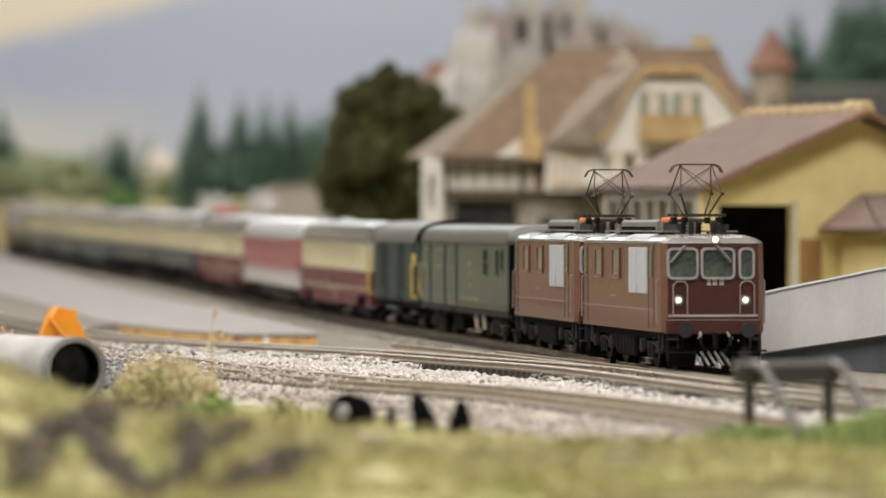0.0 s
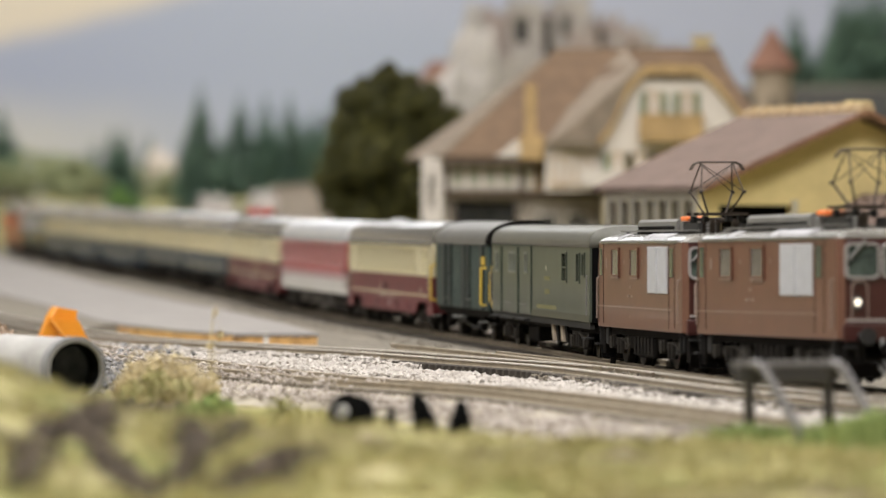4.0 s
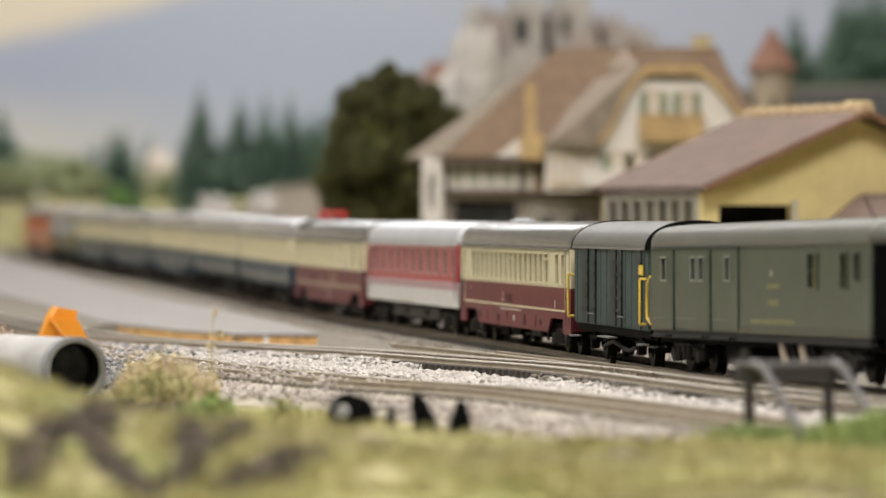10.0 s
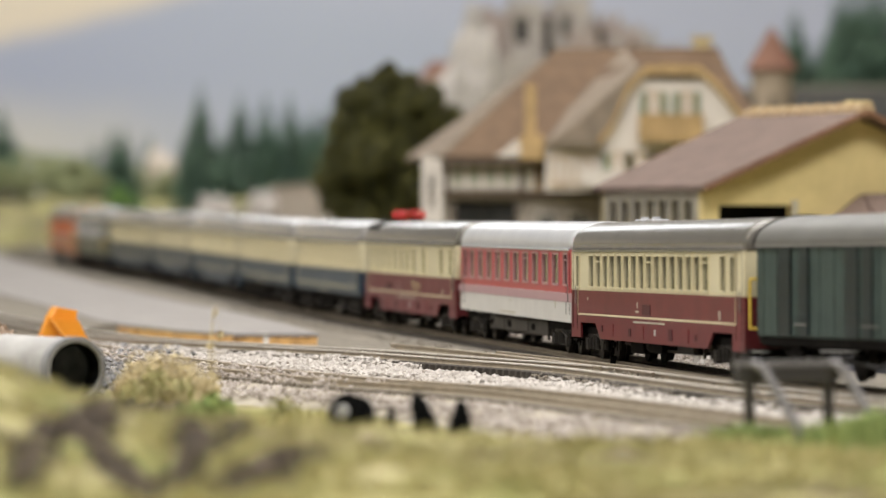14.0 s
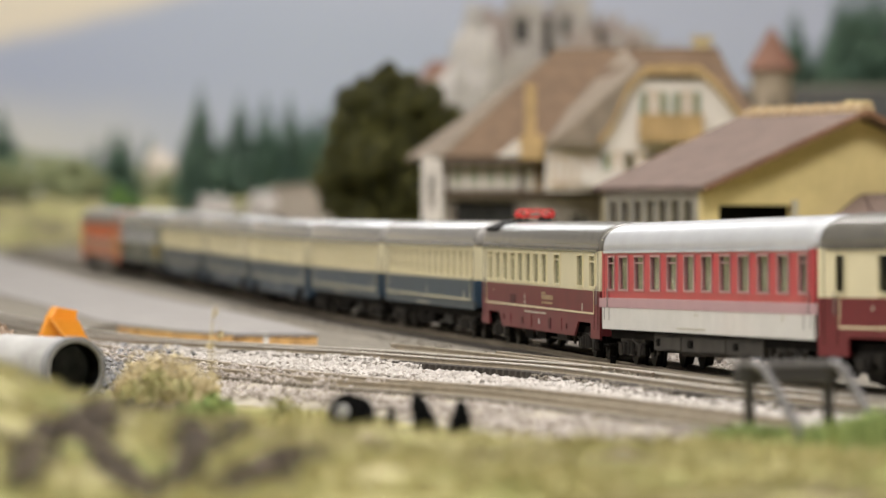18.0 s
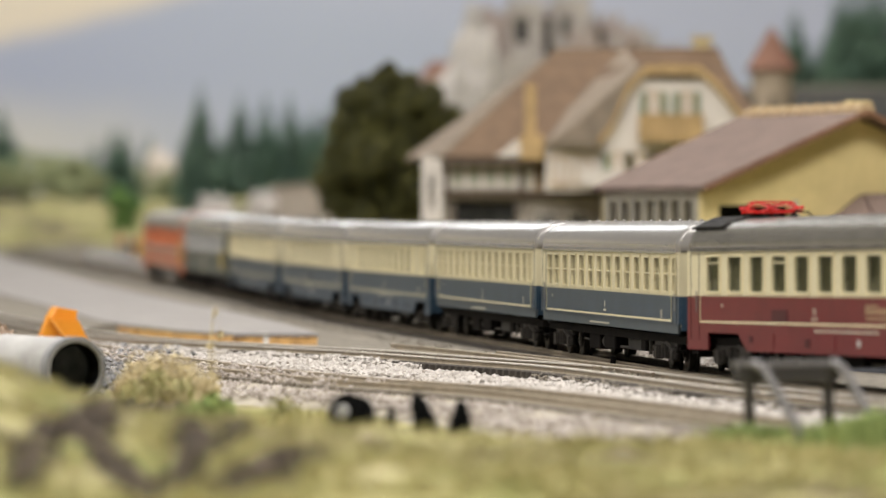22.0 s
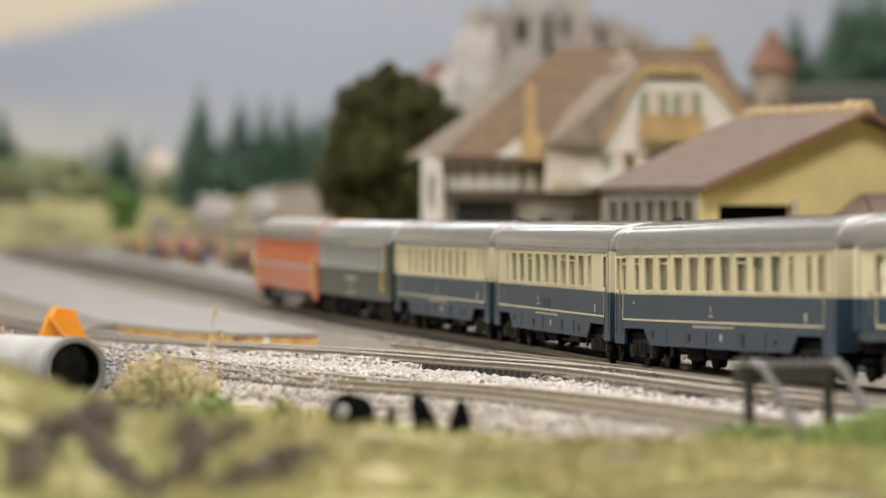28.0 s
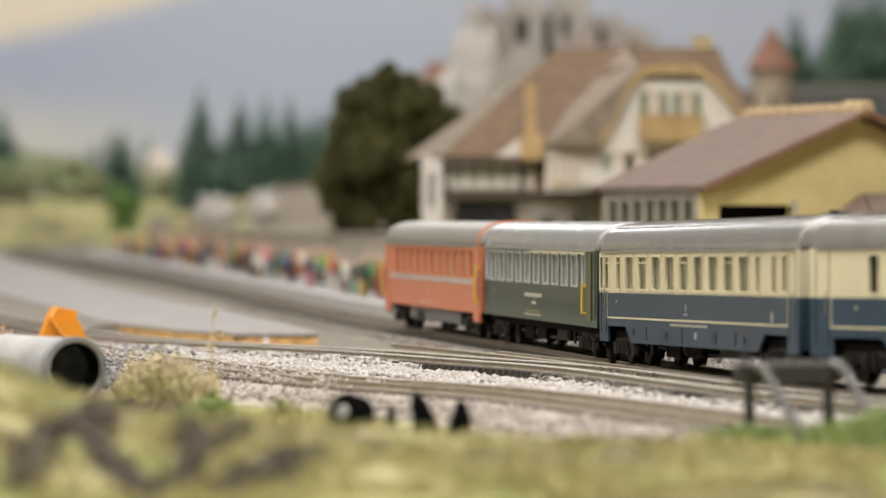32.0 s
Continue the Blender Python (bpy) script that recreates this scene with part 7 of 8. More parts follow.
for x0, x1 in ((0.1270, 0.1390), (0.1480, 0.1600)):
    house_window(H, x0 + 0.002, x1 - 0.002, 0.1135, 0.1280, -0.0262, TIMBER, OPENING, shutters=False)
    part("shutter", box(x0 - 0.0025, x0 + 0.0015, -0.0276, -0.0264, 0.1135, 0.1285), SHUTTER, H)
    part("shutter", box(x1 - 0.0015, x1 + 0.0025, -0.0276, -0.0264, 0.1135, 0.1285), SHUTTER, H)
for x0 in (0.106, 0.120, 0.134, 0.148):
    house_window(H, x0, x0 + 0.009, 0.078, 0.090, -0.0262, TIMBER, PALEGREEN, shutters=True)
part("white_parapet", box(0.0865, 0.1130, -0.0310, -0.0262, 0.0690, 0.0795, bevel=0.0006), PLASTER, H)
part("chimney", box(0.163, 0.175, 0.078, 0.090, 0.145, 0.166, bevel=0.0006), mat("yellow_chimney", (0.55, 0.44, 0.24), 0.85, var=0.12), H, "pale yellow chimney")
part("chimney_cap", box(0.1615, 0.1765, 0.0765, 0.0915, 0.166, 0.168), mat("yellow_chimney", (0.5, 0.4, 0.2)), H)

# ---------------------------------------------------------------- yellow goods shed
YEL = mat("yellow_stucco", (0.65, 0.525, 0.25), 0.9, var=0.10, scale=50, bump=0.0003, bscale=500)
SHEDROOF = mat("dusty_red_roof", (0.172, 0.121, 0.099), 0.85, var=0.15, scale=90, rnd=0.04, bump=0.0005, bscale=400)
SH = thing("goods_shed", "yellow stucco goods shed with a dark doorway and red-brown roof", "shed", pose(0.1225, 2.45, 0, 0, 0, 24))
W2, LEN, E0, P0 = 0.166, 0.110, 0.0615, 0.0965
door = (0.009, 0.0475, -0.006, 0.0550)
small = (0.0520, 0.0645, -0.006, 0.0390)
wall_with_holes(SH, "front_wall", 0.0, W2, -0.006, E0, 0.0, 0.004, [door, small], YEL)
part("gable", prism([(0.0, E0), (W2, E0), (W2 / 2, P0)], "y", 0.0, 0.004), YEL, SH)
# stained whitewash, with the side wall's shade put into its darker colour
wall_b = part("side_wall", panel(0.004, LEN, -0.006, E0, [(0.0115 + 0.0135 * i, 0.0205 + 0.0135 * i, 0.028, 0.0572) for i in range(7)], -0.003, 0.003), mat("shaded_dingy_whitewash", (0.31, 0.28, 0.22), 0.9, var=0.2, scale=60), SH, "whitewashed side wall with narrow openings")
wall_b.matrix_basis = Matrix.Translation((0.003, 0, 0)) @ Matrix.Rotation(radians(90), 4, "Z") @ Matrix.Translation((0, 0.003, 0))
part("side_wall", box(W2 - 0.003, W2, 0.004, LEN, -0.006, E0), YEL, SH)
part("rear_wall", box(0, W2, LEN - 0.003, LEN, -0.006, E0), YEL, SH)
part("floor_slab", box(0.0, W2, 0.0, LEN, -0.0062, -0.0045), DARKTIMBER, SH)
# dark sheet across the shed, standing for the shade behind the doorway
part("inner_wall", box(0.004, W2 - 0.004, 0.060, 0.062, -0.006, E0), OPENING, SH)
slope(SH, "roof_slope", (-0.003, LEN + 0.002, E0 + 0.0002), (-0.003, -0.006, E0 + 0.0002), (W2 / 2, -0.010, P0 + 0.0015), (W2 / 2, LEN + 0.008, P0 + 0.0015), 0.0022, SHEDROOF, 14)
slope(SH, "roof_slope", (W2 + 0.014, -0.010, E0 - 0.0045), (W2 + 0.014, LEN + 0.008, E0 - 0.0045), (W2 / 2, LEN + 0.008, P0 + 0.0015), (W2 / 2, -0.010, P0 + 0.0015), 0.0022, SHEDROOF, 14)
for s in (-1, 1):
    x0, x1 = (W2 / 2, W2 / 2 + s * (W2 / 2 + (0.0145 if s > 0 else 0.0035)))
    ze = E0 if s > 0 else E0 + 0.0046
    b = prism([(x0, P0 + 0.0042), (x1, ze - 0.0022), (x1, ze - 0.0046), (x0, P0 + 0.0016)], "y", -0.0118, -0.0098)
    part("barge_board", b, mat("brown_barge", (0.19, 0.095, 0.052), 0.8, var=0.15), SH)
RT = mesh_of(rod((0, -0.0060, 0), (0, 0.0060, 0), 0.0042, seg=10, r2=0.0026), "ridge_tile", mat("straw_ridge_tile", (0.46, 0.34, 0.20), 0.85, var=0.15))
for i in range(10):
    part("ridge_tile", RT, None, SH, at=pose(W2 / 2, -0.004 + i * 0.0125, P0 + 0.0040))
part("chimney", box(W2 / 2 + 0.004, W2 / 2 + 0.014, 0.010, 0.020, P0 - 0.006, P0 + 0.009, bevel=0.0005), YEL, SH)
b = box(door[1], door[1] + 0.0030, -0.0016, 0.0, -0.006, door[3] + 0.0025)
part("door_frame", b, mat("pale_stone_frame", (0.50, 0.46, 0.36), 0.85, var=0.1), SH)
dd = part("door", box(small[0], small[1], 0.0008, 0.0022, -0.006, small[3]), mat("brown_door", (0.30, 0.165, 0.055), 0.75, var=0.2, scale=90), SH, "brown plank door")
for i in range(4):
    part("plank", box(small[0] + 0.0003 + 0.0029 * i, small[0] + 0.0026 + 0.0029 * i, 0.0002, 0.0008, -0.006, small[3]), mat("brown_door", (0.3, 0.2, 0.1)), dd)
AN = thing("shed_annex", "low yellow lean-to with a red-brown roof and white door frame", "shed", pose(0.1225, 2.45, 0, 0, 0, 24))
wall_with_holes(AN, "front_wall", 0.074, 0.150, -0.006, 0.046, -0.050, 0.003, [(0.108, 0.122, -0.006, 0.040)], YEL)
part("side_wall", box(0.074, 0.077, -0.047, -0.0005, -0.006, 0.046), YEL, AN)
part("door_frame", panel(0.1065, 0.1235, -0.006, 0.0415, [(0.108, 0.122, -0.006, 0.040)], -0.0518, 0.0016), PLASTER, AN)
part("door", box(0.108, 0.122, -0.049, -0.048, -0.006, 0.040), OPENING, AN)
slope(AN, "roof_slope", (0.062, -0.062, 0.0420), (0.160, -0.062, 0.0420), (0.160, -0.001, 0.0585), (0.086, -0.001, 0.0585), 0.002, SHEDROOF, 10)
slope(AN, "roof_slope", (0.062, -0.002, 0.0420), (0.062, -0.062, 0.0420), (0.086, -0.0015, 0.0585), (0.086, -0.001, 0.0585), 0.002, SHEDROOF, 8)

# ---------------------------------------------------------------- loading ramp beside the line
RAMPWALL = mat("light_grey_card", (0.50, 0.485, 0.47), 0.8, var=0.08, scale=40, bump=0.0002, bscale=300)
RAMPDARK = mat("slate_blue_wall", (0.085, 0.088, 0.10), 0.8, var=0.2, scale=60)
RA = thing("loading_ramp", "pale grey ramp rising above a dark slate wall", "ramp", pose(0.1120, 1.875, 0, 0, 0, -71))
part("parapet", prism([(-0.05, -0.0065), (0.0, -0.0005), (0.30, 0.0235), (0.30, 0.0480), (0.0, 0.0205), (-0.05, 0.0145)], "y", 0.0, 0.003), RAMPWALL, RA, "light grey card parapet")
part("parapet_edge", prism([(-0.05, 0.0145), (0.0, 0.0205), (0.30, 0.0480), (0.30, 0.0488), (0.0, 0.0213), (-0.05, 0.0153)], "y", -0.0006, 0.0036), mat("pale_top_edge", (0.66, 0.65, 0.63), 0.7, var=0.05), RA)
part("lower_wall", prism([(-0.03, -0.0068), (0.30, -0.0068), (0.30, 0.0235), (0.0, -0.0005)], "y", 0.0035, 0.0060), RAMPDARK, RA, "dark slate-blue lower wall")
part("roadway", prism([(-0.05, -0.0060), (0.0, -0.0005), (0.30, 0.0235), (0.30, 0.0265), (0.0, 0.0025), (-0.05, -0.0030)], "y", 0.0062, 0.0700), ROADM, RA)

# ---------------------------------------------------------------- castle on its rock, round tower
CY = 5.4
rocky("castle_rock", "pale limestone cliff carrying the castle", at_view(0.60, CY), CY + 0.10, 0.07, 0.125, 0.10, 0.160, ROCK, 17, 5, 0.30)
rocky("castle_rock", "steep white limestone buttress under the castle", at_view(0.532, CY), CY - 0.06, 0.09, 0.036, 0.05, 0.162, ROCK, 31, 5, 0.28)
CA = thing("castle", "ruined pale stone castle with battlements and dark openings", "castle", pose(0, CY, 0))
CSTONE = mat("castle_stone", (0.387, 0.353, 0.318), 0.9, var=0.2, scale=40, bump=0.001, bscale=120)
CPINK = mat("pinkish_castle_stone", (0.370, 0.305, 0.267), 0.9, var=0.2, scale=40, bump=0.001, bscale=120)


def tower(x0, x1, y0, y1, z0, z1, material, merlons=4, wins=()):
    t = part("tower", panel(x0, x1, z0, z1, [(a, b2, c, d) for a, b2, c, d in wins], y0, -(y1 - y0) if y0 > 0 else (y1 - y0)), material, CA)
    for a, b2, c, d in wins:
        part("opening", box(a, b2, y0 + 0.006, y0 + 0.008, c, d), OPENING, t)
    w = (x1 - x0) / (2 * merlons - 1)
    for i in range(merlons):
        part("merlon", box(x0 + 2 * i * w, x0 + (2 * i + 1) * w, y0, y0 + 0.006, z1, z1 + 0.008), material, t)


tower(at_view(0.545, CY), at_view(0.628, CY), -0.03, 0.03, 0.10, 0.262, CPINK, 4, [(at_view(0.6135, CY), at_view(0.6225, CY), 0.205, 0.258)])
tower(at_view(0.6235, CY), at_view(0.664, CY), -0.05, 0.01, 0.10, 0.276, CSTONE, 3, [(at_view(0.632, CY), at_view(0.642, CY), 0.235, 0.258)])
tower(at_view(0.655, CY), at_view(0.700, CY), -0.02, 0.03, 0.10, 0.254, CPINK, 4, [(at_view(0.672, CY), at_view(0.682, CY), 0.228, 0.246)])
tower(at_view(0.690, CY), at_view(0.738, CY), -0.03, 0.02, 0.10, 0.237, CSTONE, 4, [(at_view(0.708, CY), at_view(0.716, CY), 0.212, 0.228)])
tower(at_view(0.560, CY), at_view(0.640, CY), -0.09, -0.05, 0.10, 0.208, CSTONE, 5, [(at_view(0.588, CY), at_view(0.606, CY), 0.160, 0.182)])
tower(at_view(0.536, CY), at_view(0.556, CY), -0.02, 0.02, 0.10, 0.232, CSTONE, 3, [(at_view(0.542, CY), at_view(0.549, CY), 0.205, 0.220)])
tower(at_view(0.574, CY), at_view(0.612, CY), -0.06, -0.03, 0.10, 0.272, CSTONE, 3, [(at_view(0.5805, CY), at_view(0.5945, CY), 0.230, 0.256)])
tower(at_view(0.640, CY), at_view(0.672, CY), -0.07, -0.05, 0.10, 0.236, CPINK, 3, [(at_view(0.648, CY), at_view(0.654, CY), 0.205, 0.222), (at_view(0.660, CY), at_view(0.665, CY), 0.205, 0.222)])
tower(at_view(0.700, CY), at_view(0.722, CY), -0.05, -0.03, 0.10, 0.242, CPINK, 2, [(at_view(0.708, CY), at_view(0.714, CY), 0.216, 0.232)])
tower(at_view(0.730, CY), at_view(0.768, CY), -0.02, 0.02, 0.10, 0.222, CPINK, 4, [(at_view(0.744, CY), at_view(0.750, CY), 0.200, 0.214)])
part("red_roof", prism([(at_view(0.470, CY), 0.195), (at_view(0.520, CY), 0.195), (at_view(0.512, CY), 0.214), (at_view(0.486, CY), 0.214)], "y", 0.02, 0.06), mat("faded_red_roof", (0.36, 0.215, 0.165), 0.85, var=0.15), CA)
part("gate_house", box(at_view(0.472, CY), at_view(0.518, CY), 0.022, 0.058, 0.05, 0.195), CSTONE, CA)
RTW = thing("round_tower", "round stone tower with a conical red-brown roof", "tower", pose(at_view(0.871, 4.3), 4.3, 0))
part("tower_wall", rod((0, 0, -0.006), (0, 0, 0.176), 0.0170, seg=28), mat("tower_stone", (0.36, 0.29, 0.22), 0.9, var=0.2, scale=60, bump=0.0008), RTW, smooth=False)
part("cone_roof", rod((0, 0, 0.172), (0, 0, 0.208), 0.0220, seg=28, r2=0.001), mat("cone_tiles", (0.21, 0.105, 0.07), 0.85, var=0.2, scale=120), RTW)
part("eave_ring", rod((0, 0, 0.1705), (0, 0, 0.1725), 0.0205, seg=28), DARKTIMBER, RTW)
for a in (200, 270, 320):
    part("window_slit", box(-0.0018, 0.0018, -0.0178, -0.0165, 0.135, 0.150), OPENING, RTW, at=Matrix.Rotation(radians(a - 270), 4, "Z"))
masonry_wall("town_wall", "dark grey stone wall below the spruces", [(0.36, 6.25), (0.46, 6.2), (0.58, 6.2), (0.75, 6.3)], 0.06, 0.205, 0.02, mat("dark_wall_stone", (0.10, 0.10, 0.10), 0.9, var=0.25, scale=40), 0.016, 0.03)

# ---------------------------------------------------------------- foreground things
BUF = mat("dark_grey_plastic", (0.040, 0.036, 0.036), 0.5, var=0.2, scale=120)
BUFL = mat("grey_plastic_edge", (0.20, 0.19, 0.195), 0.5, var=0.12, scale=120)
bs = thing("buffer_stop", "dark grey plastic buffer stop at the siding's end", "buffer stop", pose(0.0845, 1.232, -0.0050, 0, 0, 22))
part("beam", box(-0.0165, 0.0105, -0.0012, 0.0020, 0.0142, 0.0184, bevel=0.0005), BUF, bs)
part("beam_top", box(-0.0165, 0.0105, -0.0014, 0.0022, 0.0185, 0.0196), BUFL, bs)
for x in (-0.0128, 0.0080):
    part("post", box(x - 0.0010, x + 0.0010, -0.0008, 0.0012, 0.0, 0.0143), BUF, bs)
    part("brace", bars([(x, -0.001, 0.0192), (x + 0.0020, -0.003, 0.0182), (x + 0.0095, -0.012, 0.0)], 0.0012), BUFL, bs)
    part("buffer_pad", rod((x + 0.0015, 0.002, 0.0163), (x + 0.0015, 0.0045, 0.0163), 0.0019, seg=14), BUF, bs)
part("tie", bars([(-0.0128, 0.0, 0.0020), (0.0080, 0.0, 0.0020)], 0.0007), mat("rust_brown", (0.13, 0.06, 0.03), 0.8, var=0.2), bs)
part("post_cap", rod((-0.0140, 0.0, 0.0196), (-0.0140, 0.0, 0.0222), 0.0009, seg=8), BUF, bs)

PIPE = mat("grey_concrete_pipe", (0.34, 0.33, 0.315), 0.75, var=0.2, scale=70, bump=0.0003, bscale=500)
pp = thing("concrete_pipe", "grey concrete pipe lying half in the bank", "pipe", pose(-0.1050, 1.480, 0.0054, 0, 0, -66))


def tube(L, r0, r1, n=40):
    b = bmesh.new()
    rings = []
    for x, r in ((-L, r1), (0.0, r1), (0.0008, r1 - 0.0006), (0.0008, r0 + 0.0004), (0.0, r0), (-L, r0)):
        rings.append([b.verts.new((x, r * math.cos(a), r * math.sin(a))) for a in [2 * math.pi * i / n for i in range(n)]])
    for p, q in zip(rings, rings[1:] + rings[:1]):
        for i in range(n):
            b.faces.new((p[i], p[(i + 1) % n], q[(i + 1) % n], q[i]))
    return b


part("shell", tube(0.060, 0.0076, 0.0089), PIPE, pp, smooth=False)
part("collar", tube(0.0040, 0.0088, 0.0093), mat("dark_collar", (0.20, 0.20, 0.20), 0.7, var=0.2), pp)
# black sleeve and blue-dark disc added for the shade inside the pipe
part("lining", tube(0.056, 0.0072, 0.00755), RUBBER, pp, at=pose(-0.0012, 0, 0))
part("plug", rod((-0.010, 0, 0), (-0.009, 0, 0), 0.0073, seg=24), mat("pipe_inside_dark", (0.075, 0.083, 0.11), 0.9, var=0.4, scale=300), pp)
OR = mat("bright_orange_plastic", (0.80, 0.30, 0.02), 0.4, var=0.06, scale=90)
ow = thing("orange_wedge", "bright orange folded plastic wedge behind the pipe", "wedge", pose(-0.1552, 2.12, -0.006, 0, 0, 14) @ Matrix.Diagonal((1.25, 1.25, 1.40, 1)))
part("wedge_body", prism([(-0.0098, 0.0), (0.0084, 0.0), (0.0046, 0.0080), (0.0036, 0.0098), (0.0038, 0.0122), (-0.0032, 0.0133), (-0.0052, 0.0104), (-0.0074, 0.0055)], "y", -0.0040, 0.0040), OR, ow)
part("wedge_side", prism([(-0.0052, 0.0098), (0.0040, 0.0092), (0.0090, 0.0), (0.0020, 0.0)], "y", -0.0062, -0.0040), OR, ow)
part("wedge_rib", bars([(-0.0030, -0.0044, 0.0130), (-0.0052, -0.0060, 0.0100), (0.0022, -0.0066, 0.0004)], 0.0004), mat("pale_orange_edge", (0.85, 0.38, 0.08), 0.4, var=0.05), ow)
wt = thing("loose_wheelset", "loose black wheelset with a white hub lying beside the siding", "wheelset", pose(-0.0216, 1.225, 0.0022, 14, 10, 62))
for s in (-1, 1):
    b = rod((s * 0.0026, 0, 0), (s * 0.0040, 0, 0), 0.0042, seg=24)
    rod((s * 0.0022, 0, 0), (s * 0.0028, 0, 0), 0.0048, b, 24)
    wl = part("wheel", b, RUBBER, wt)
    part("hub", rod((s * 0.0040, 0, 0), (s * 0.0050, 0, 0), 0.0014, seg=14), mat("white_hub_paint", (0.80, 0.79, 0.76), 0.4, var=0.05) if s < 0 else BLACK, wl)
part("axle", rod((-0.0056, 0, 0), (0.0056, 0, 0), 0.0008, seg=8), BLACK, wt)


def coal_lump(x, y, w, h, lean, seed):
    """A pointed black lump: a chipped cone."""
    b = bmesh.new()
    bmesh.ops.create_icosphere(b, subdivisions=3, radius=1.0)
    for v in b.verts:
        p = v.co.copy()
        f = (p.z + 1) / 2
        k = (1.12 - 0.55 * f) * (1 + 0.28 * noise.fractal(p * 1.5 + Vector((seed, 0, 0)), 0.9, 2.1, 3))
        v.co = Vector((p.x * w / 2 * k + lean * f * f, p.y * w / 2 * k, f * h))
    return solo("coal_lump", b, RUBBER, "pointed black lump of coal in the pale ballast", "coal", group="coal lumps", at=pose(x, y, -0.0050))


coal_lump(-0.0040, 1.225, 0.0072, 0.0128, -0.0026, 3)
coal_lump(0.0040, 1.225, 0.0064, 0.0108, 0.0004, 9)
coal_lump(-0.0125, 1.235, 0.0034, 0.0090, 0.0002, 5)


def tufts(name, label, spots, material, h0, h1, lean=0.5, wide=0.0005, blades=7):
    verts, faces = [], []
    for x, y, z in spots:
        for i in range(blades):
            h = random.uniform(h0, h1)
            a = random.uniform(0, 6.28)
            dx, dy = math.cos(a) * h * lean * random.random(), math.sin(a) * h * lean * random.random()
            ox, oy = random.gauss(0, 0.0012), random.gauss(0, 0.0012)
            sx = math.cos(a + 1.57) * wide
            sy = math.sin(a + 1.57) * wide
            k = len(verts)
            verts += [(x + ox - sx, y + oy - sy, z - 0.0008), (x + ox + sx, y + oy + sy, z - 0.0008), (x + ox + dx * 0.5 + sx * 0.8, y + oy + dy * 0.5 + sy * 0.8, z + h * 0.6), (x + ox + dx * 0.5 - sx * 0.8, y + oy + dy * 0.5 - sy * 0.8, z + h * 0.6), (x + ox + dx, y + oy + dy, z + h)]
            faces += [(k, k + 1, k + 2, k + 3), (k + 3, k + 2, k + 4)]
    me = bpy.data.meshes.new(name)
    me.from_pydata(verts, [], faces)
    me.materials.append(material)
    return tagged(new(name, me), label, "grass", kind="stuff")


FLOCK = leaf_mat("yellow_green_fibre", (0.32, 0.295, 0.10), (0.60, 0.54, 0.28))
GREENF = leaf_mat("fresh_green_fibre", (0.11, 0.165, 0.04), (0.33, 0.39, 0.13))
STRAW = leaf_mat("straw_fibre", (0.34, 0.26, 0.12), (0.66, 0.56, 0.34))


def spots_in(n, x0, x1, y0, y1, keep=lambda x, y: True):
    out = []
    while len(out) < n:
        x, y = random.uniform(x0, x1), random.uniform(y0, y1)
        if keep(x, y):
            out.append((x, y, ground_z(x, y)))
    return out


def clump(n, x, y, sx, sy, lift=0.0):
    return [(px, py, ground_z(px, py) + lift) for px, py in [(random.gauss(x, sx), random.gauss(y, sy)) for _ in range(n)]]


tufts("grass", "short yellow-green fibre grass on the near bank", spots_in(2600, -0.115, 0.115, 0.86, 1.17, lambda x, y: fbm(x + 2, y, 40) > -0.12), FLOCK, 0.0010, 0.0024)
tufts("grass", "fresh green grass tufts at the buffer stop", clump(110, 0.070, 1.18, 0.0050, 0.012) + clump(40, -0.062, 1.36, 0.003, 0.01), GREENF, 0.003, 0.0075)
tufts("grass", "taller fresh green grass beside the buffer stop", clump(260, 0.0960, 1.155, 0.0060, 0.016), GREENF, 0.004, 0.0090)


def foam(name, label, blobs, n, size, material):
    """Crumbly scenic foam: many tiny flakes gathered in soft heaps of (x, y, z, rx, rz)."""
    verts, faces = [], []
    for i in range(n):
        x, y, z, rx, rz = random.choice(blobs)
        d = Vector((random.gauss(0, 1), random.gauss(0, 1), random.gauss(0, 1))).normalized() * random.uniform(0.3, 1.0)
        p = Vector((x + d.x * rx, y + d.y * rx * 1.5, max(z + d.z * rz, ground_z(x, y))))
        u = Vector((random.gauss(0, 1), random.gauss(0, 1), random.gauss(0, 1))).normalized()
        v = u.orthogonal().normalized() * size * random.uniform(0.4, 1.3)
        u = u * size * random.uniform(0.4, 1.5)
        k = len(verts)
        verts += [tuple(p - u), tuple(p + v), tuple(p + u), tuple(p - v)]
        faces.append((k, k + 1, k + 2, k + 3))
    me = bpy.data.meshes.new(name)
    me.from_pydata(verts, [], faces)
    me.materials.append(material)
    return tagged(new(name, me), label, "weeds", kind="stuff")


foam("dry_weeds", "crumbly straw-coloured dry weeds beside the pipe", [(-0.0895, 1.455, 0.0000, 0.0036, 0.0055), (-0.0850, 1.445, 0.0030, 0.0056, 0.0085), (-0.0785, 1.440, 0.0050, 0.0058, 0.0090), (-0.0735, 1.445, 0.0035, 0.0055, 0.0078), (-0.0665, 1.455, 0.0005, 0.0050, 0.0050)], 2300, 0.0006, STRAW)
foam("dry_weeds", "olive weeds among the straw", [(-0.0790, 1.42, 0.0020, 0.0050, 0.0062), (-0.0720, 1.42, 0.0005, 0.0050, 0.0050), (-0.0860, 1.43, -0.001, 0.0045, 0.0050), (-0.0420, 1.36, -0.003, 0.0050, 0.0052)], 1000, 0.0007, leaf_mat("olive_foam", (0.13, 0.13, 0.04), (0.36, 0.33, 0.13)))
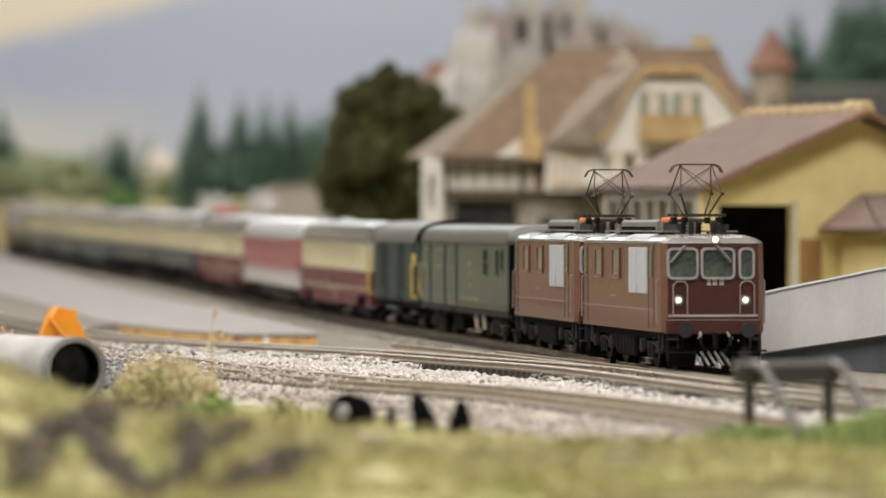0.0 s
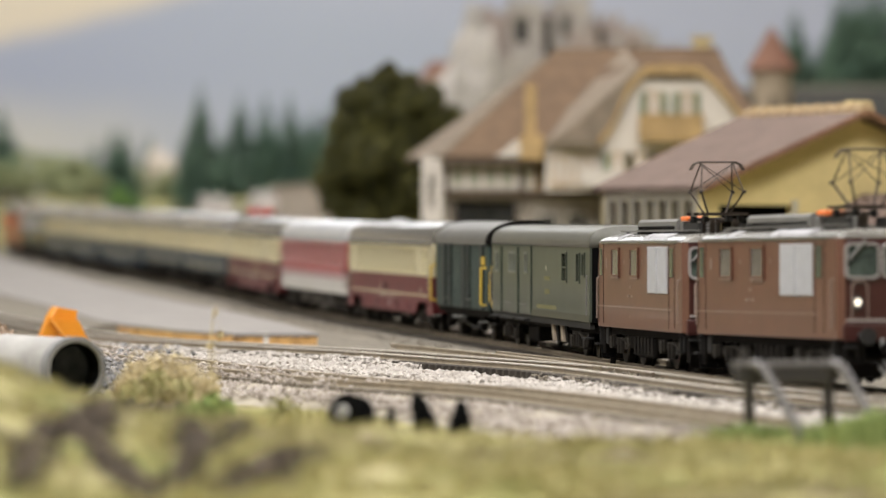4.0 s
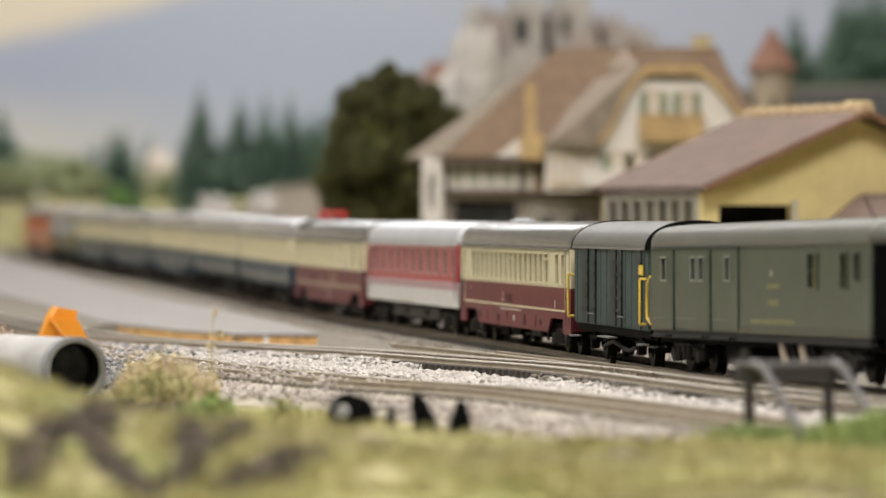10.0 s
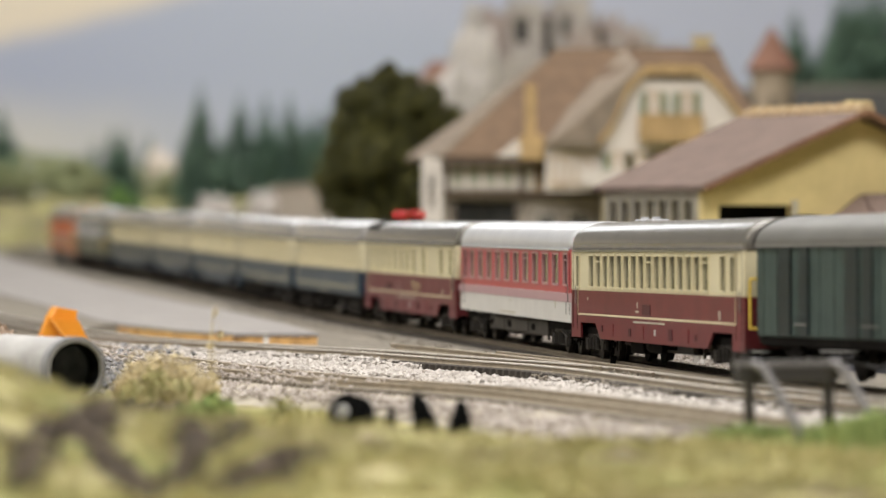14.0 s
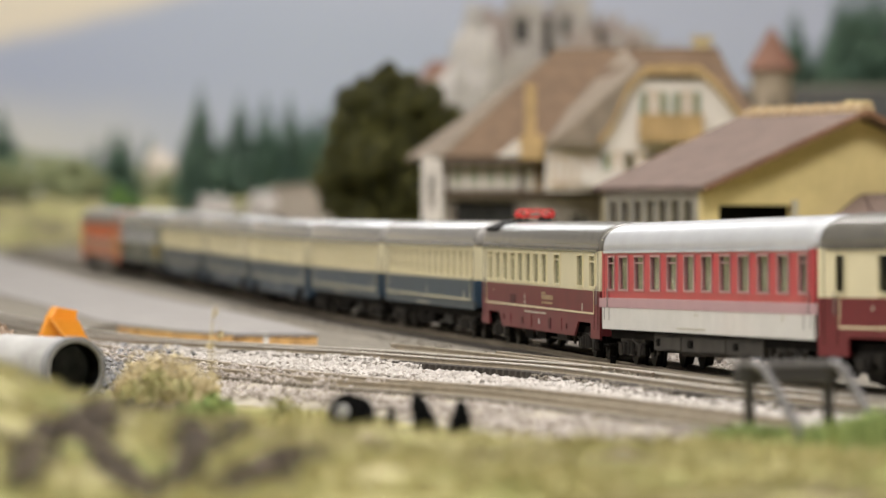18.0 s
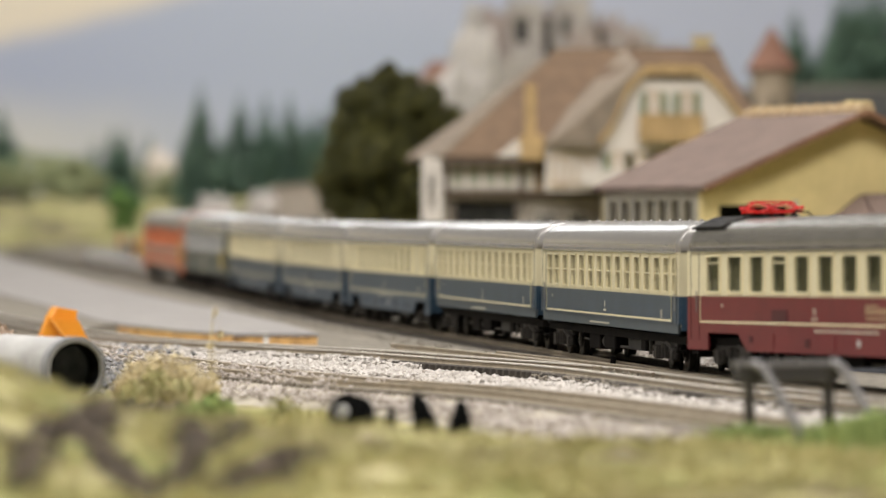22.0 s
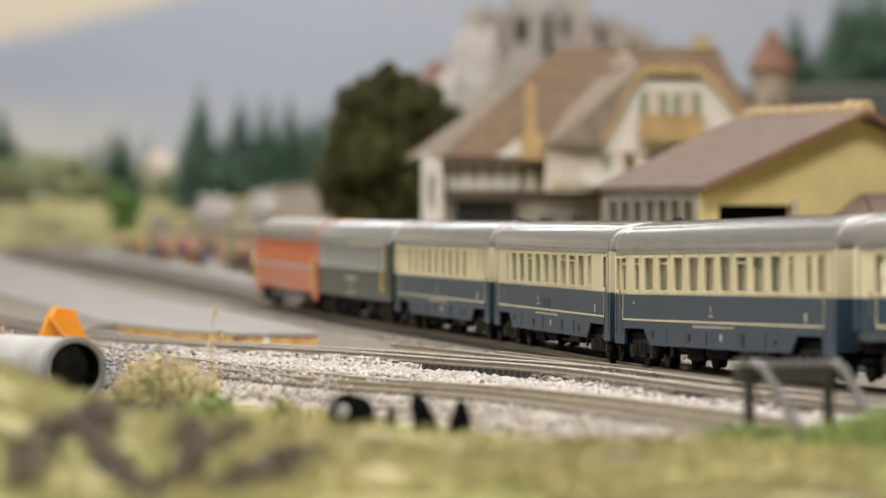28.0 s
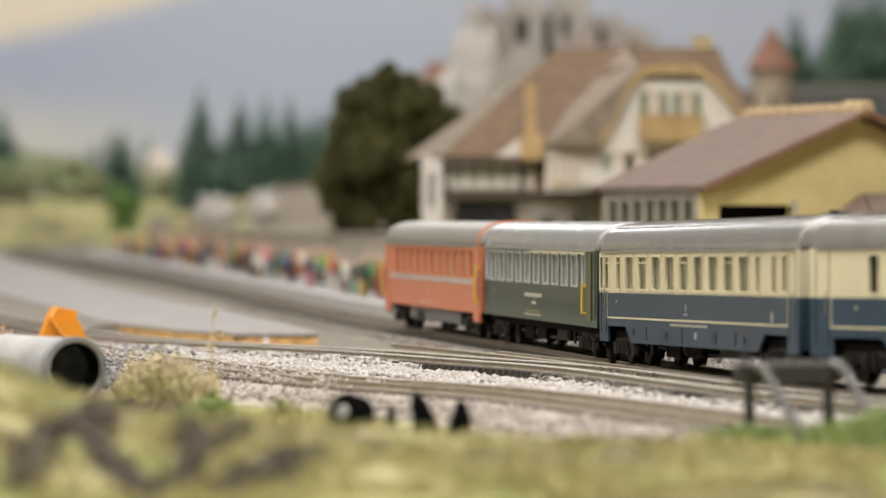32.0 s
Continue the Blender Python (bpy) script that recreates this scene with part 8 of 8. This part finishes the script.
foam("dry_weeds", "dark withered weeds at the foot of the heap", [(-0.0760, 1.40, -0.004, 0.0080, 0.0034), (-0.0860, 1.41, -0.004, 0.0060, 0.0036), (-0.0640, 1.39, -0.004, 0.0070, 0.0026)], 1100, 0.0008, leaf_mat("dark_foam", (0.05, 0.04, 0.025), (0.18, 0.14, 0.09)))
tufts("dry_weeds", "thin straw stems beside the pipe", clump(70, -0.0770, 1.45, 0.0052, 0.02, 0.003), STRAW, 0.005, 0.0130, 1.2, 0.00018, 5)
foam("grass", "soft green grass mound beside the buffer stop", [(0.0965, 1.155, 0.0000, 0.0052, 0.0062), (0.0910, 1.160, -0.0030, 0.0050, 0.0046), (0.1020, 1.155, -0.0020, 0.0056, 0.0054), (0.1080, 1.150, -0.0010, 0.0060, 0.0060)], 2600, 0.0008, GREENF)
foam("grass", "low green grass at the foot of the buffer stop", [(0.0705, 1.17, -0.0036, 0.0052, 0.0038), (0.0650, 1.17, -0.0046, 0.0050, 0.0028), (0.0755, 1.17, -0.0048, 0.0040, 0.0028)], 1500, 0.0008, GREENF)
foam("moss", "bright green moss cushion by the siding", [(-0.0590, 1.33, -0.0012, 0.0036, 0.0050), (-0.0560, 1.33, -0.0020, 0.0030, 0.0040)], 900, 0.0008, GREENF)
foam("earth_heap", "crumbled reddish-brown earth heaped behind the pipe", [(-0.1610, 1.86, 0.0020, 0.0090, 0.0090), (-0.1540, 1.85, 0.0000, 0.0060, 0.0060), (-0.1480, 1.84, -0.0030, 0.0050, 0.0040), (-0.1700, 1.86, 0.0040, 0.0080, 0.0100)], 5200, 0.0010, leaf_mat("earth_crumbs", (0.20, 0.135, 0.09), (0.46, 0.35, 0.26)))
tufts("grass", "thin yellow grass along the siding", clump(40, -0.038, 1.36, 0.005, 0.012), FLOCK, 0.002, 0.0055)
tufts("dry_stalk", "tall thin dry grass stalk by the platform", [(-0.0636, 1.44, -0.003)], STRAW, 0.025, 0.0290, 0.12, 0.0003, 3)
foam("dry_weeds", "loose seed heads of the tall dry stalk", [(-0.0634, 1.44, 0.0225, 0.0010, 0.0030), (-0.0620, 1.44, 0.0160, 0.0012, 0.0016), (-0.0648, 1.44, 0.0130, 0.0010, 0.0014)], 55, 0.0005, STRAW)
# dead roots and twigs on the bank
LITTER = []
TWIG = mat("dark_root", (0.040, 0.028, 0.017), 0.95, var=0.4, scale=150, bump=0.001, bscale=400, second=(0.085, 0.062, 0.040))
for pts, thick in zip((((-0.0667, 1.06), (-0.0679, 0.99), (-0.0719, 0.97), (-0.0737, 0.93), (-0.0721, 0.89)), ((-0.0697, 0.978), (-0.0636, 0.952), (-0.057, 0.924), (-0.0511, 0.892)), ((-0.0414, 1.058), (-0.0459, 1.0), (-0.0465, 0.944), (-0.0478, 0.916)), ((-0.0523, 1.038), (-0.0463, 0.996)), ((-0.0248, 0.996), (-0.0297, 0.978), (-0.0334, 0.952), (-0.0384, 0.904)), ((-0.0803, 0.946), (-0.0739, 0.936)), ((-0.0297, 0.978), (-0.03, 0.936))), (0.0027, 0.0023, 0.0025, 0.0019, 0.0031, 0.0020, 0.0026)):
    LITTER += [(q[0] + random.gauss(0, 0.0017), q[1] + random.gauss(0, 0.0050)) for q in smooth_path(pts, 0.003) for _ in range(10)]
    root = thing("root", "dark dead root of twisted strands lying on the grassy bank", "root", group="roots on the bank")
    for k in range(4):
        q0 = random.uniform(0, 50)
        way = []
        rows = smooth_path(pts, 0.003)
        for n_, q in enumerate(rows):
            side = thick * (0.45 * math.sin(q0 + n_ * 0.35) + 0.55 * fbm(q[0] + q0, q[1], 45))
            x, y = q[0] + math.sin(q[2]) * side, q[1] - math.cos(q[2]) * side
            way.append((x, y, ground_z(x, y) + thick * (0.10 + 0.25 * (k % 3))))
        b = hose(way, thick * random.uniform(0.22, 0.42), 8)
        for v in b.verts:
            v.co += 0.0008 * noise.noise_vector(v.co * 300)
        part("strand", b, TWIG, root)


foam("leaf_litter", "dark brown crumbled earth and litter along the roots", [(x, y, ground_z(x, y) + 0.0008, 0.0012, 0.0008) for x, y in LITTER], 6500, 0.0009, leaf_mat("litter_crumbs", (0.022, 0.016, 0.011), (0.10, 0.075, 0.054)))


def rolling(r, x, t):
    """A wheelset's pose on its bogie or guard, turned by the way it has rolled."""
    return pose(x, 0, r) @ Matrix.Rotation(gone(t) / r, 4, "Y")


def motions():
    for ob, c, half in TRAIN:
        walk(ob, [(t, car_pose(c, half, t)) for t in np.arange(0, 32.01, 0.5)])
    for ob, x, r in WHEELS:
        walk(ob, [(t, rolling(r, x, t)) for t in np.arange(0, 32.01, 0.05)])


motions()
